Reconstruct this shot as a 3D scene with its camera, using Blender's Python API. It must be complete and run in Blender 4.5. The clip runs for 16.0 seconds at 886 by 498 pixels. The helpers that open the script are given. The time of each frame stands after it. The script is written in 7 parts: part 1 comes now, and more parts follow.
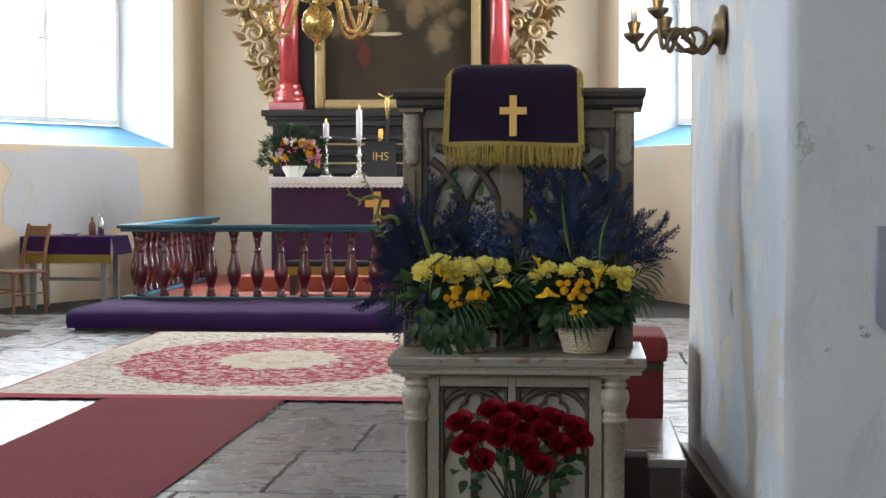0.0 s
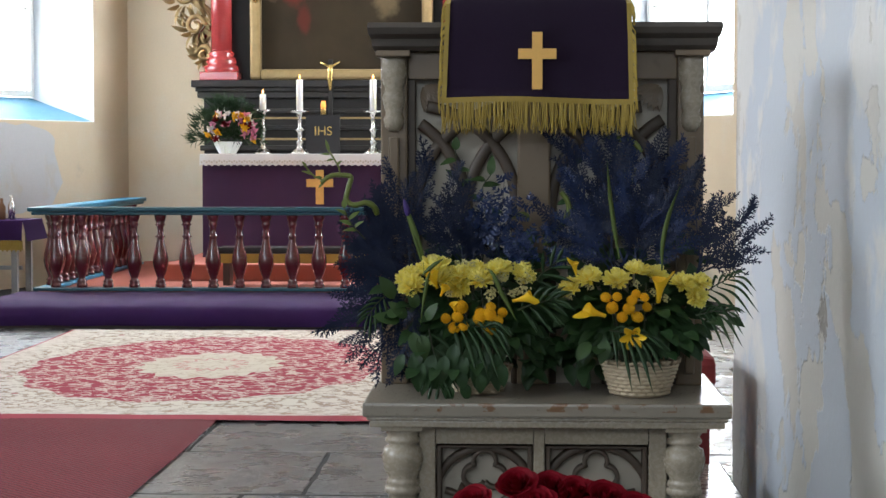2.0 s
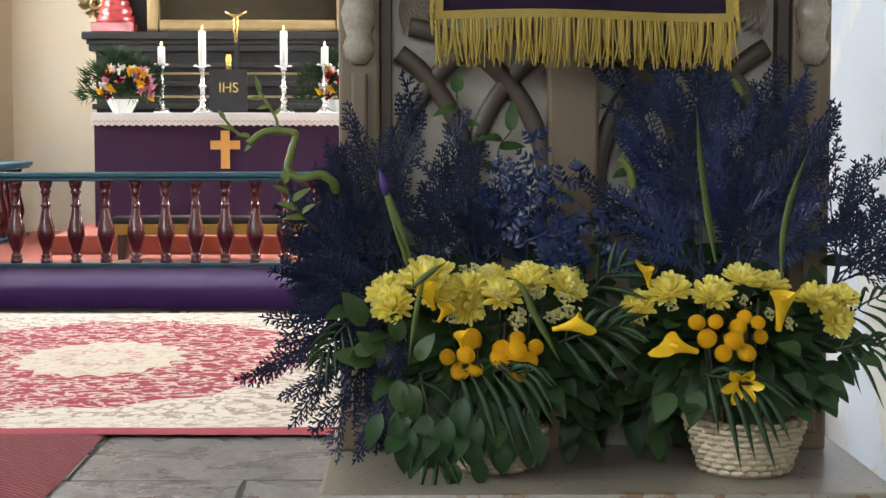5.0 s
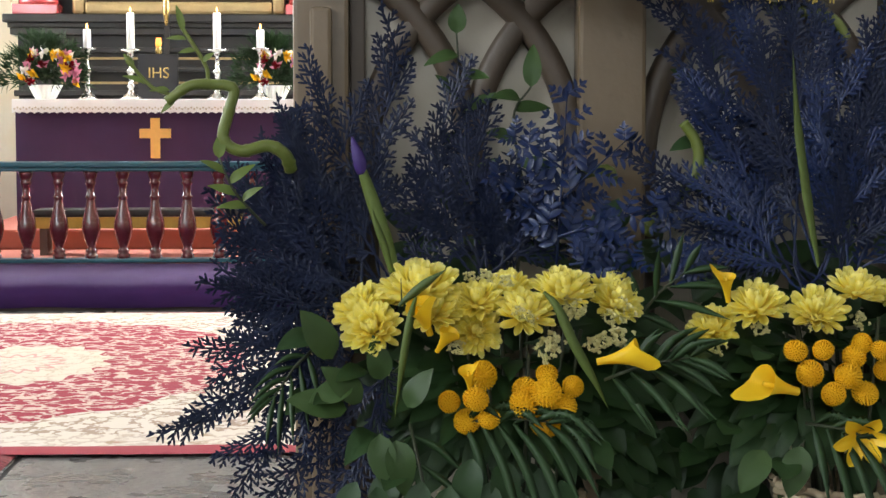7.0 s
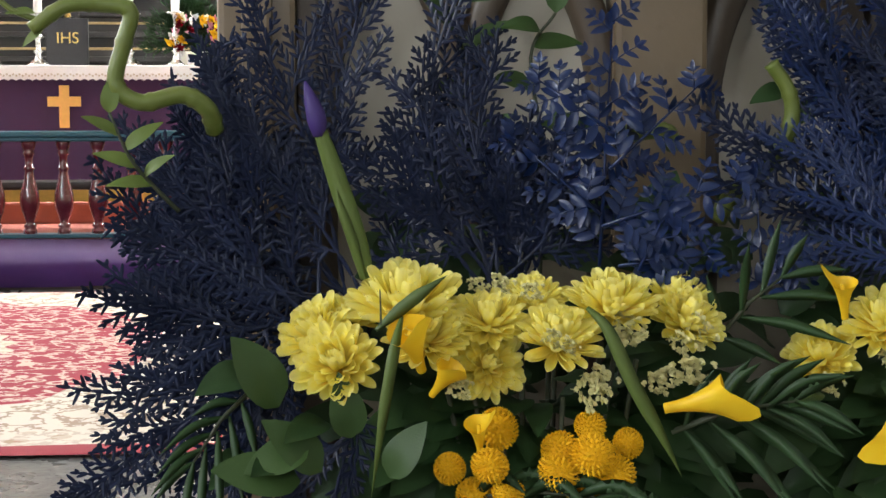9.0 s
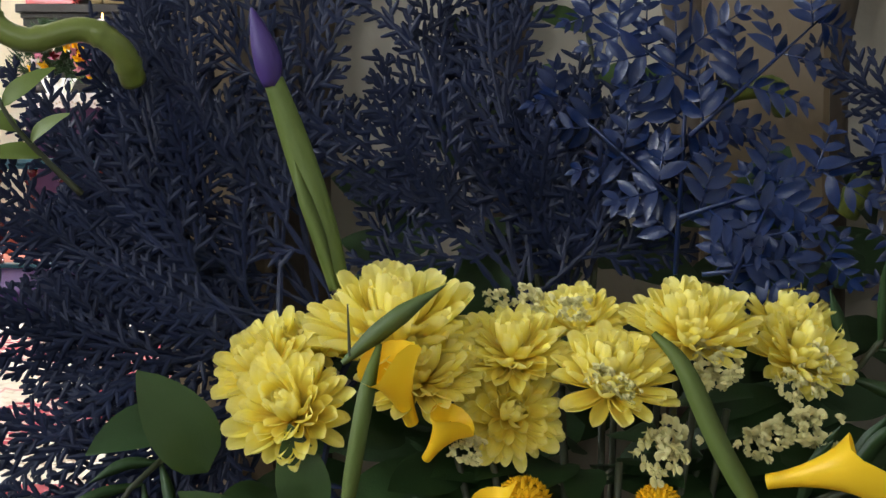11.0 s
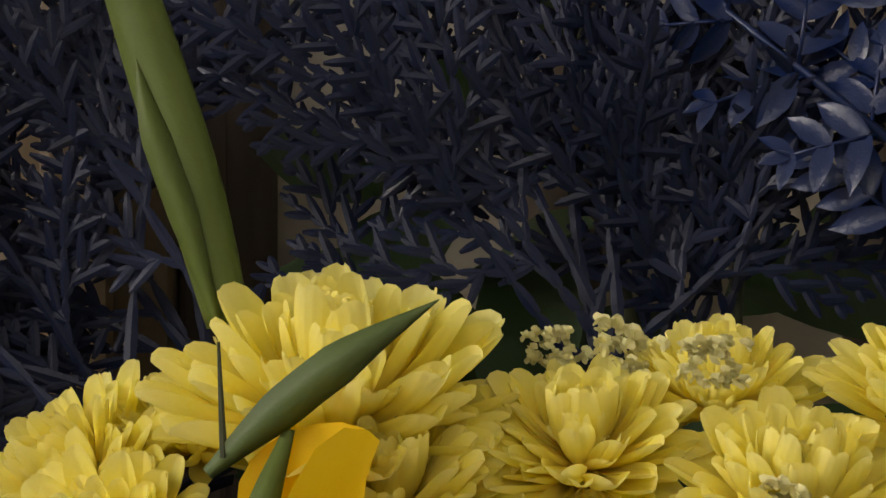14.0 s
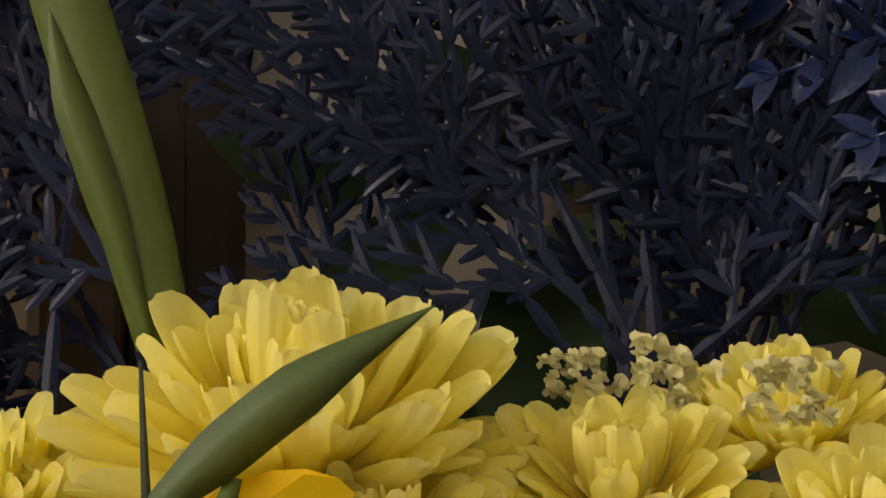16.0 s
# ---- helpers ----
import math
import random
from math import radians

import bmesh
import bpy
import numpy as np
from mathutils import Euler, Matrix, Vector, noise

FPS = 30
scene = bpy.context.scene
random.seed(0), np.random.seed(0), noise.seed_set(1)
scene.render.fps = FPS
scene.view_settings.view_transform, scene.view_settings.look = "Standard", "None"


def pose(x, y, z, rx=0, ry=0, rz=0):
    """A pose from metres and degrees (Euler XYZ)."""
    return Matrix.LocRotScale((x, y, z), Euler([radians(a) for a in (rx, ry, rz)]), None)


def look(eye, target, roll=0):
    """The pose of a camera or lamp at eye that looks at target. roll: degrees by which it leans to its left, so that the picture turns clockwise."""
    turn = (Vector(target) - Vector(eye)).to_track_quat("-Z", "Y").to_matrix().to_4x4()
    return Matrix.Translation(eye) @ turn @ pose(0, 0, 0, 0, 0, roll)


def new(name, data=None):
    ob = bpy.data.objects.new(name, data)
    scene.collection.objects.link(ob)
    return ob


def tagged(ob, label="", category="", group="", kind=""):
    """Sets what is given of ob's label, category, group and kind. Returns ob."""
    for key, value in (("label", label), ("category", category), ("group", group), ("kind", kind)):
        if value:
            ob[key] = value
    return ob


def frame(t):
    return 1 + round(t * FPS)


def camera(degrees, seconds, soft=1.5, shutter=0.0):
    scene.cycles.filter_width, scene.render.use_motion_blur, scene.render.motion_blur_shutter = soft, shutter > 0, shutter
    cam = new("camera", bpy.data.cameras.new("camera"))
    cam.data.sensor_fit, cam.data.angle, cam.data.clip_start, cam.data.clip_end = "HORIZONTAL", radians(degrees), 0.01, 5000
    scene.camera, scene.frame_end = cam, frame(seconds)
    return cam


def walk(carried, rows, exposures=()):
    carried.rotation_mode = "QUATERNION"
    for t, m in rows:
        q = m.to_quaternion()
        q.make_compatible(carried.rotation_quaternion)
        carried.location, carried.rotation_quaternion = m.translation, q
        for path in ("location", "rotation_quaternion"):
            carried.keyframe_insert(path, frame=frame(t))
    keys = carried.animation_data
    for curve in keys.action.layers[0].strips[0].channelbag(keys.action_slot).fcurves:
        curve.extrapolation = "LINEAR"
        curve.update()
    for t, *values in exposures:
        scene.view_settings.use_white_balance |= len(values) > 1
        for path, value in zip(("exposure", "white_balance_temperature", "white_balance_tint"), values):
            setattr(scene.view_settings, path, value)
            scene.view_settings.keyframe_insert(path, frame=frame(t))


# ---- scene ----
# ---- camera and walk ----
cam = camera(28.35, 16.0)
walk(cam, [
    (0.0, look((0.3988, -2.4330, 1.4340), (-0.0994, 3.9500, 1.1790))),
    (0.5, look((0.3043, -1.8743, 1.4284), (-0.0973, 3.9500, 1.1801))),
    (1.0, look((0.2222, -1.3714, 1.4249), (-0.0936, 3.9500, 1.1805))),
    (1.5, look((0.1520, -0.9428, 1.4196), (-0.0922, 3.9500, 1.1786))),
    (2.0, look((0.0916, -0.5710, 1.4123), (-0.0912, 3.9500, 1.1783))),
    (2.5, look((0.0393, -0.2386, 1.4050), (-0.0902, 3.9500, 1.1765))),
    (3.0, look((-0.0057, 0.0555, 1.3999), (-0.0899, 3.9500, 1.1760))),
    (3.5, look((-0.0447, 0.3440, 1.3955), (-0.0897, 3.9500, 1.1751))),
    (4.0, look((-0.0785, 0.6015, 1.3932), (-0.0894, 3.9500, 1.1753))),
    (4.5, look((-0.1078, 0.8409, 1.3910), (-0.0888, 3.9500, 1.1755))),
    (5.0, look((-0.1322, 1.0690, 1.3870), (-0.0882, 3.9500, 1.1756))),
    (5.5, look((-0.1509, 1.2978, 1.3767), (-0.0880, 3.9500, 1.1758))),
    (6.0, look((-0.1655, 1.5103, 1.3608), (-0.0875, 3.9500, 1.1766))),
    (6.5, look((-0.1792, 1.7069, 1.3460), (-0.0873, 3.9500, 1.1768))),
    (7.0, look((-0.1945, 1.8963, 1.3356), (-0.0865, 3.9500, 1.1761))),
    (7.5, look((-0.2123, 2.0628, 1.3300), (-0.0858, 3.9500, 1.1754))),
    (8.0, look((-0.2255, 2.2453, 1.3225), (-0.0850, 3.9500, 1.1744))),
    (8.5, look((-0.2323, 2.3907, 1.3174), (-0.0845, 3.9500, 1.1744))),
    (9.0, look((-0.2230, 2.5422, 1.3062), (-0.0825, 3.9500, 1.1727))),
    (9.5, look((-0.1987, 2.6501, 1.2899), (-0.0838, 3.9500, 1.1730))),
    (10.0, look((-0.1673, 2.7458, 1.2744), (-0.0840, 3.9500, 1.1728))),
    (10.5, look((-0.1366, 2.8512, 1.2596), (-0.0847, 3.9500, 1.1723))),
    (11.0, look((-0.1141, 2.9585, 1.2459), (-0.0855, 3.9500, 1.1722))),
    (11.5, look((-0.0997, 3.0662, 1.2308), (-0.0866, 3.9500, 1.1724))),
    (12.0, look((-0.0908, 3.1680, 1.2156), (-0.0864, 3.9500, 1.1723))),
    (12.5, look((-0.0856, 3.2433, 1.2042), (-0.0858, 3.9500, 1.1716))),
    (13.0, look((-0.0818, 3.3241, 1.1910), (-0.0855, 3.9500, 1.1715))),
    (13.5, look((-0.0802, 3.3884, 1.1794), (-0.0854, 3.9500, 1.1711))),
    (14.0, look((-0.0802, 3.4627, 1.1683), (-0.0846, 3.9500, 1.1706))),
    (14.5, look((-0.0809, 3.5162, 1.1599), (-0.0845, 3.9500, 1.1713))),
    (15.0, look((-0.0810, 3.5671, 1.1539), (-0.0842, 3.9500, 1.1712))),
    (15.5, look((-0.0817, 3.5671, 1.1547), (-0.0842, 3.9500, 1.1712))),
    (16.0, look((-0.0819, 3.5672, 1.1558), (-0.0837, 3.9500, 1.1708)))
], exposures=[(0, 0.0, 6200, 10), (2, 0.12, 6150, 10), (4, 0.42, 6350, 10), (7, 0.72, 6550, 10), (9, 0.8, 6600, 10), (11.5, 0.75, 6700, 10), (13, 0.54, 7500, 13), (16, 0.42, 8600, 18)])

# ---- world and lights ----
world = bpy.data.worlds.new("world")
scene.world = world
world.use_nodes = True
wn = world.node_tree
sky = wn.nodes.new("ShaderNodeTexSky")
sky.sky_type = "NISHITA"
sky.sun_disc = False
sky.sun_elevation, sky.sun_rotation = radians(35), radians(60)
wn.links.new(sky.outputs[0], wn.nodes["Background"].inputs[0])
wn.nodes["Background"].inputs[1].default_value = 0.1


def area(name, eye, target, w, h, watts, color=(0.86, 0.93, 1.0)):
    """A lamp standing in for the sky: in the apse's window openings, elsewhere before closed walls."""
    data = bpy.data.lights.new(name, "AREA")
    data.shape, data.size, data.size_y = "RECTANGLE", w, h
    data.energy, data.color = watts, color
    ob = new(name, data)
    ob.matrix_world = look(eye, target)
    return ob


def bulb_light(place, watts):
    data = bpy.data.lights.new("bulb_light", "POINT")
    data.energy, data.color, data.shadow_soft_size = watts, (1.0, 0.70, 0.32), 0.02
    new("bulb_light", data).location = place


area("apse_window_light", (-6.05, 17.75, 3.6), (-1.5, 15.6, 1.2), 2.0, 3.4, 190)
area("apse_window_light", (2.17, 17.75, 3.6), (-3.4, 15.6, 1.2), 2.0, 3.4, 270)
# North wall has no openings; these added lamps stand for unseen side windows.
area("nave_side_light", (-6.55, 7.5, 3.4), (0, 6.5, 0.6), 1.6, 3.2, 270)
area("nave_side_light", (-6.55, 1.5, 3.4), (0, 3.0, 0.8), 1.6, 3.2, 440)
area("nave_side_light", (-6.55, -4.0, 3.4), (0, -1.0, 0.8), 1.6, 3.2, 240)
# No window stands here: added fill that evens the light on the lectern front.
area("west_fill_light", (-1.0, -7.9, 4.2), (0.0, 4.0, 0.9), 3.0, 4.0, 300)


# ---- materials ----
def tree(name):
    m = bpy.data.materials.new(name)
    m.use_nodes = True
    return m, m.node_tree, m.node_tree.nodes["Principled BSDF"]


def ramp(nt, fac, stops):
    n = nt.nodes.new("ShaderNodeValToRGB")
    e = n.color_ramp.elements
    while len(e) < len(stops):
        e.new(0.5)
    for k, (p, c) in enumerate(stops):
        e[k].position = p
        e[k].color = (*c, 1) if len(c) == 3 else c
    nt.links.new(fac, n.inputs[0])
    return n.outputs[0]


def noise_tex(nt, vec, scale, detail=4.0, rough=0.55):
    n = nt.nodes.new("ShaderNodeTexNoise")
    n.inputs["Scale"].default_value, n.inputs["Detail"].default_value = scale, detail
    n.inputs["Roughness"].default_value = rough
    nt.links.new(vec, n.inputs["Vector"])
    return n.outputs["Fac"]


def mix(nt, fac, a, b, mode="MIX"):
    n = nt.nodes.new("ShaderNodeMix")
    n.data_type, n.blend_type = "RGBA", mode
    for sock, v in ((n.inputs["Factor"], fac), (n.inputs["A"], a), (n.inputs["B"], b)):
        if isinstance(v, (int, float)):
            sock.default_value = v
        elif isinstance(v, tuple):
            sock.default_value = (*v, 1)
        else:
            nt.links.new(v, sock)
    return n.outputs["Result"]


def calc(nt, op, a, b=0.0, c=0.0):
    n = nt.nodes.new("ShaderNodeMath")
    n.operation = op
    for sock, v in zip(n.inputs, (a, b, c)):
        if isinstance(v, (int, float)):
            sock.default_value = v
        else:
            nt.links.new(v, sock)
    return n.outputs[0]


def coords(nt):
    return nt.nodes.new("ShaderNodeTexCoord").outputs["Object"]


def bump(nt, bsdf, height, strength, dist=0.01):
    n = nt.nodes.new("ShaderNodeBump")
    n.inputs["Strength"].default_value, n.inputs["Distance"].default_value = strength, dist
    nt.links.new(height, n.inputs["Height"])
    nt.links.new(n.outputs[0], bsdf.inputs["Normal"])


def shade(c, k):
    return tuple(min(1.0, v * k) for v in c)


def mat(name, color, rough=0.5, metal=0.0, scale=6.0, vary=0.25, fine=60.0, relief=0.15, dist=0.004, sheen=0.0,
        coat=0.0, random_tint=0.0, through_light=0.0):
    """A general surface: broad and fine mottling, roughness wear, slight relief."""
    m, nt, b = tree(name)
    v = coords(nt)
    big, small = noise_tex(nt, v, scale), noise_tex(nt, v, fine, 3.0)
    col = mix(nt, big, shade(color, 1 - vary), shade(color, 1 + vary))
    col = mix(nt, calc(nt, "MULTIPLY", small, 0.5), col, shade(color, 0.75))
    if random_tint:
        info = nt.nodes.new("ShaderNodeObjectInfo").outputs["Random"]
        col = mix(nt, calc(nt, "MULTIPLY", info, random_tint), col, shade(color, 0.4))
    nt.links.new(col, b.inputs["Base Color"])
    b.inputs["Metallic"].default_value = metal
    r = calc(nt, "MULTIPLY_ADD", small, 0.25, rough - 0.12)
    nt.links.new(r, b.inputs["Roughness"])
    if sheen:
        b.inputs["Sheen Weight"].default_value = sheen
    if coat:
        b.inputs["Coat Weight"].default_value, b.inputs["Coat Roughness"].default_value = coat, 0.12
    if through_light:
        b.inputs["Subsurface Weight"].default_value = through_light
        b.inputs["Subsurface Radius"].default_value = (0.006, 0.005, 0.002)
        b.inputs["Subsurface Scale"].default_value = 1.0
    bump(nt, b, small, relief, dist)
    return m


def emit(name, color, strength):
    m, nt, b = tree(name)
    b.inputs["Base Color"].default_value = (*color, 1)
    b.inputs["Emission Color"].default_value = (*color, 1)
    b.inputs["Emission Strength"].default_value = strength
    return m


def plaster_mat(name, base, patches, scale, seed=0.0, relief=0.4):
    """Limewash that has flaked in patches down to older coats."""
    m, nt, b = tree(name)
    mapn = nt.nodes.new("ShaderNodeMapping")
    mapn.inputs["Location"].default_value = (seed, seed * 0.7, seed * 0.3)
    mapn.inputs["Scale"].default_value = (1, 1, 0.85)
    nt.links.new(coords(nt), mapn.inputs["Vector"])
    v = mapn.outputs[0]
    fine = noise_tex(nt, v, 45, 5)
    col = mix(nt, noise_tex(nt, v, 0.9, 5), shade(base, 0.86), shade(base, 1.08))
    height = calc(nt, "MULTIPLY", fine, 0.15)
    for k, (pc, lo, width) in enumerate(patches):
        off = nt.nodes.new("ShaderNodeVectorMath")
        off.inputs[1].default_value = (3.1 * k + 1.7, 5.3 * k, 2.2 * k)
        nt.links.new(v, off.inputs[0])
        n = noise_tex(nt, off.outputs[0], scale * (1 + 0.45 * k), 6, 0.6)
        mask = ramp(nt, n, [(lo, (0, 0, 0)), (lo + width, (1, 1, 1))])
        col = mix(nt, mask, col, pc)
        height = calc(nt, "MULTIPLY_ADD", mask, -0.5, height)
    col = mix(nt, calc(nt, "MULTIPLY", fine, 0.35), col, shade(base, 0.7))
    nt.links.new(col, b.inputs["Base Color"])
    b.inputs["Roughness"].default_value = 0.85
    bump(nt, b, height, relief, 0.01)
    return m


M_APSE = plaster_mat("apse_limewash", (0.72, 0.60, 0.42), [((0.70, 0.63, 0.50), 0.52, 0.10), ((0.55, 0.47, 0.36), 0.66, 0.06)], 0.55, 2.0)
M_GREY_PATCH = plaster_mat("bare_grey_plaster", (0.60, 0.60, 0.60), [((0.58, 0.55, 0.50), 0.6, 0.05)], 1.2, 4.0)
M_PIER = plaster_mat("flaking_plaster", (0.74, 0.72, 0.68), [((0.57, 0.61, 0.66), 0.48, 0.04), ((0.60, 0.56, 0.49), 0.56, 0.02), ((0.66, 0.63, 0.56), 0.57, 0.012), ((0.34, 0.31, 0.27), 0.68, 0.010)], 0.95, 7.0, 0.9)
M_NEAR_WALL = plaster_mat("whitewash", (0.62, 0.61, 0.58), [((0.56, 0.56, 0.55), 0.52, 0.15), ((0.50, 0.47, 0.42), 0.66, 0.015), ((0.44, 0.43, 0.40), 0.72, 0.01)], 3.4, 1.0, 0.9)
M_REVEAL = plaster_mat("window_reveal_white", (0.74, 0.77, 0.80), [((0.62, 0.66, 0.70), 0.66, 0.02)], 1.4, 3.0)
M_SILL = mat("blue_sill_paint", (0.09, 0.27, 0.42), 0.5, vary=0.15)
M_CEIL = mat("ceiling_whitewash", (0.75, 0.72, 0.66), 0.9, vary=0.08)
M_WHITE = mat("white_paint", (0.75, 0.74, 0.70), 0.45, vary=0.08)
M_SKYGLOW = emit("overcast_sky", (0.93, 0.97, 1.0), 7.0)
M_GLASS, _nt, _b = tree("window_glass")
_b.inputs["Transmission Weight"].default_value = 1.0
_b.inputs["Roughness"].default_value = 0.02
_b.inputs["IOR"].default_value = 1.05
M_TEAL = mat("teal_paint", (0.012, 0.085, 0.115), 0.35, vary=0.2, coat=0.3)
M_TEAL_LIGHT = mat("light_blue_paint", (0.03, 0.20, 0.32), 0.4, vary=0.15)
M_BALUSTER = mat("oxblood_gloss_paint", (0.105, 0.012, 0.016), 0.24, vary=0.12, relief=0.05, coat=0.8)
M_PURPLE = mat("purple_cloth", (0.048, 0.016, 0.060), 0.85, scale=3, vary=0.25, fine=400, relief=0.3)
M_PURPLE_STEP = mat("purple_kneeler_cloth", (0.036, 0.006, 0.078), 0.9, scale=3, vary=0.25, fine=300, relief=0.3)
M_PURPLE_DARK = mat("purple_velvet_lectern", (0.022, 0.007, 0.030), 0.9, scale=5, vary=0.25, fine=500, relief=0.25, sheen=0.1)
M_GOLD_CLOTH = mat("gold_cloth", (0.75, 0.42, 0.10), 0.6, scale=30, vary=0.15, fine=500, relief=0.3)
M_FRINGE = mat("gold_fringe", (0.40, 0.27, 0.03), 0.55, scale=40, vary=0.3, fine=300, random_tint=0.5)
M_LACE = mat("white_altar_linen", (0.80, 0.77, 0.74), 0.85, vary=0.06, fine=300)
M_RED_CARPET = mat("red_carpet", (0.42, 0.125, 0.085), 0.95, scale=4, vary=0.2, fine=350, relief=0.5)
M_BLACK_WOOD = mat("black_stained_wood", (0.013, 0.010, 0.008), 0.5, vary=0.3)
M_GILT = mat("gilding", (0.55, 0.36, 0.13), 0.36, 0.85, scale=12, vary=0.3, relief=0.3)
M_GILT_PALE = mat("silvered_gilding", (0.40, 0.28, 0.13), 0.42, 0.6, scale=10, vary=0.35, relief=0.3)
M_COLUMN = mat("red_marbled_column", (0.34, 0.035, 0.035), 0.22, scale=5, vary=0.35, coat=0.5)
M_BRASS = mat("brass", (0.62, 0.42, 0.14), 0.28, 1.0, scale=15, vary=0.2, relief=0.05)
M_OLD_BRASS = mat("tarnished_brass", (0.20, 0.15, 0.09), 0.4, 1.0, scale=15, vary=0.3)
M_SILVER = mat("silver", (0.72, 0.70, 0.66), 0.25, 1.0, scale=15, vary=0.2, relief=0.05)
M_WAX = mat("candle_wax", (0.85, 0.82, 0.76), 0.5, vary=0.04, through_light=0.2)
M_FLAME = emit("flame", (1.0, 0.45, 0.12), 6.0)
M_BULB = emit("lit_bulb", (1.0, 0.72, 0.35), 14.0)
M_OAK = mat("brown_wood", (0.26, 0.13, 0.06), 0.45, scale=4, vary=0.35, fine=40)
M_DARK_WOOD = mat("dark_wood", (0.06, 0.035, 0.022), 0.45, scale=4, vary=0.35, fine=40)
M_WORN_STEP = mat("worn_step_wood", (0.24, 0.21, 0.18), 0.16, scale=5, vary=0.35, fine=30, relief=0.4)
M_GREY_TABLE = mat("grey_table_paint", (0.36, 0.35, 0.33), 0.5, vary=0.15)


# ---- building helpers ----
def thing(name, label, category, at=(0, 0, 0), group="", kind=""):
    e = new(name)
    e.empty_display_size = 0.1
    e.location = at
    return tagged(e, label, category, group, kind)


def finish(bm, name, material, smooth=False):
    bmesh.ops.recalc_face_normals(bm, faces=bm.faces[:])
    me = bpy.data.meshes.new(name)
    bm.to_mesh(me)
    bm.free()
    me.materials.append(material)
    if smooth:
        for p in me.polygons:
            p.use_smooth = True
    return me


def part(name, bm, material, parent, label="", smooth=False):
    """Links a bmesh, drawn in world coordinates, as one mesh object under its parent."""
    me = bm if isinstance(bm, bpy.types.Mesh) else finish(bm, name, material, smooth)
    ob = new(name, me)
    if parent is not None:
        ob.parent = parent
        loc, p = Vector(parent.location), parent.parent
        if parent.type == "EMPTY":
            ob.matrix_parent_inverse = Matrix.Translation(-loc)
    return tagged(ob, label)


def solo(name, bm, material, label, category, kind="", group="", smooth=False):
    ob = new(name, finish(bm, name, material, smooth))
    return tagged(ob, label, category, group, kind)


def box(bm, x0, x1, y0, y1, z0, z1, bevel=0.0):
    m = Matrix.LocRotScale(((x0 + x1) / 2, (y0 + y1) / 2, (z0 + z1) / 2), None, (x1 - x0, y1 - y0, z1 - z0))
    r = bmesh.ops.create_cube(bm, size=1.0, matrix=m)
    if bevel:
        edges = list({e for v in r["verts"] for e in v.link_edges})
        bmesh.ops.bevel(bm, geom=edges, offset=bevel, segments=2, affect="EDGES", profile=0.6)
    return bm


def boxes(*rows, bevel=0.0):
    bm = bmesh.new()
    for r in rows:
        box(bm, *r, bevel=bevel)
    return bm


def lathe(bm, profile, seg=20, at=(0, 0, 0), m=None):
    """A turned body: profile rows are (radius, height)."""
    m = m or Matrix.Translation(at)
    rings = []
    for r, z in profile:
        rings.append([bm.verts.new(m @ Vector((r * math.cos(a), r * math.sin(a), z))) for a in
                      [2 * math.pi * k / seg for k in range(seg)]])
    for a, b in zip(rings, rings[1:]):
        for k in range(seg):
            bm.faces.new((a[k], a[(k + 1) % seg], b[(k + 1) % seg], b[k]))
    bm.faces.new(rings[0][::-1])
    bm.faces.new(rings[-1])
    return bm


def tube(bm, pts, radii, seg=8):
    """A round bar along points, with a radius for each or one for all."""
    pts = [Vector(p) for p in pts]
    if isinstance(radii, (int, float)):
        radii = [radii] * len(pts)
    rings, side = [], None
    for k, p in enumerate(pts):
        d = (pts[min(k + 1, len(pts) - 1)] - pts[max(k - 1, 0)]).normalized()
        side = (side - d * side.dot(d)) if side else d.orthogonal()
        side.normalize()
        up = d.cross(side)
        rings.append([bm.verts.new(p + (side * math.cos(a) + up * math.sin(a)) * radii[k]) for a in
                      [2 * math.pi * j / seg for j in range(seg)]])
    for a, b in zip(rings, rings[1:]):
        for k in range(seg):
            bm.faces.new((a[k], a[(k + 1) % seg], b[(k + 1) % seg], b[k]))
    bm.faces.new(rings[0][::-1])
    bm.faces.new(rings[-1])
    return bm


def spline(pts, n=6):
    """Points smoothed by a Catmull-Rom curve."""
    p = [Vector(v) for v in pts]
    p = [2 * p[0] - p[1], *p, 2 * p[-1] - p[-2]]
    out = []
    for i in range(1, len(p) - 2):
        for k in range(n):
            t = k / n
            out.append(0.5 * ((2 * p[i]) + (p[i + 1] - p[i - 1]) * t + (2 * p[i - 1] - 5 * p[i] + 4 * p[i + 1] - p[i + 2]) * t * t
                              + (3 * p[i] - p[i - 1] - 3 * p[i + 1] + p[i + 2]) * t ** 3))
    return out + [p[-2]]


def slab_poly(bm, poly, y0, y1):
    """A flat outline in x and z, made y1 - y0 thick."""
    a = [bm.verts.new((x, y0, z)) for x, z in poly]
    b = [bm.verts.new((x, y1, z)) for x, z in poly]
    bm.faces.new(a)
    bm.faces.new(b[::-1])
    n = len(poly)
    for k in range(n):
        bm.faces.new((a[k], b[k], b[(k + 1) % n], a[(k + 1) % n]))
    return bm


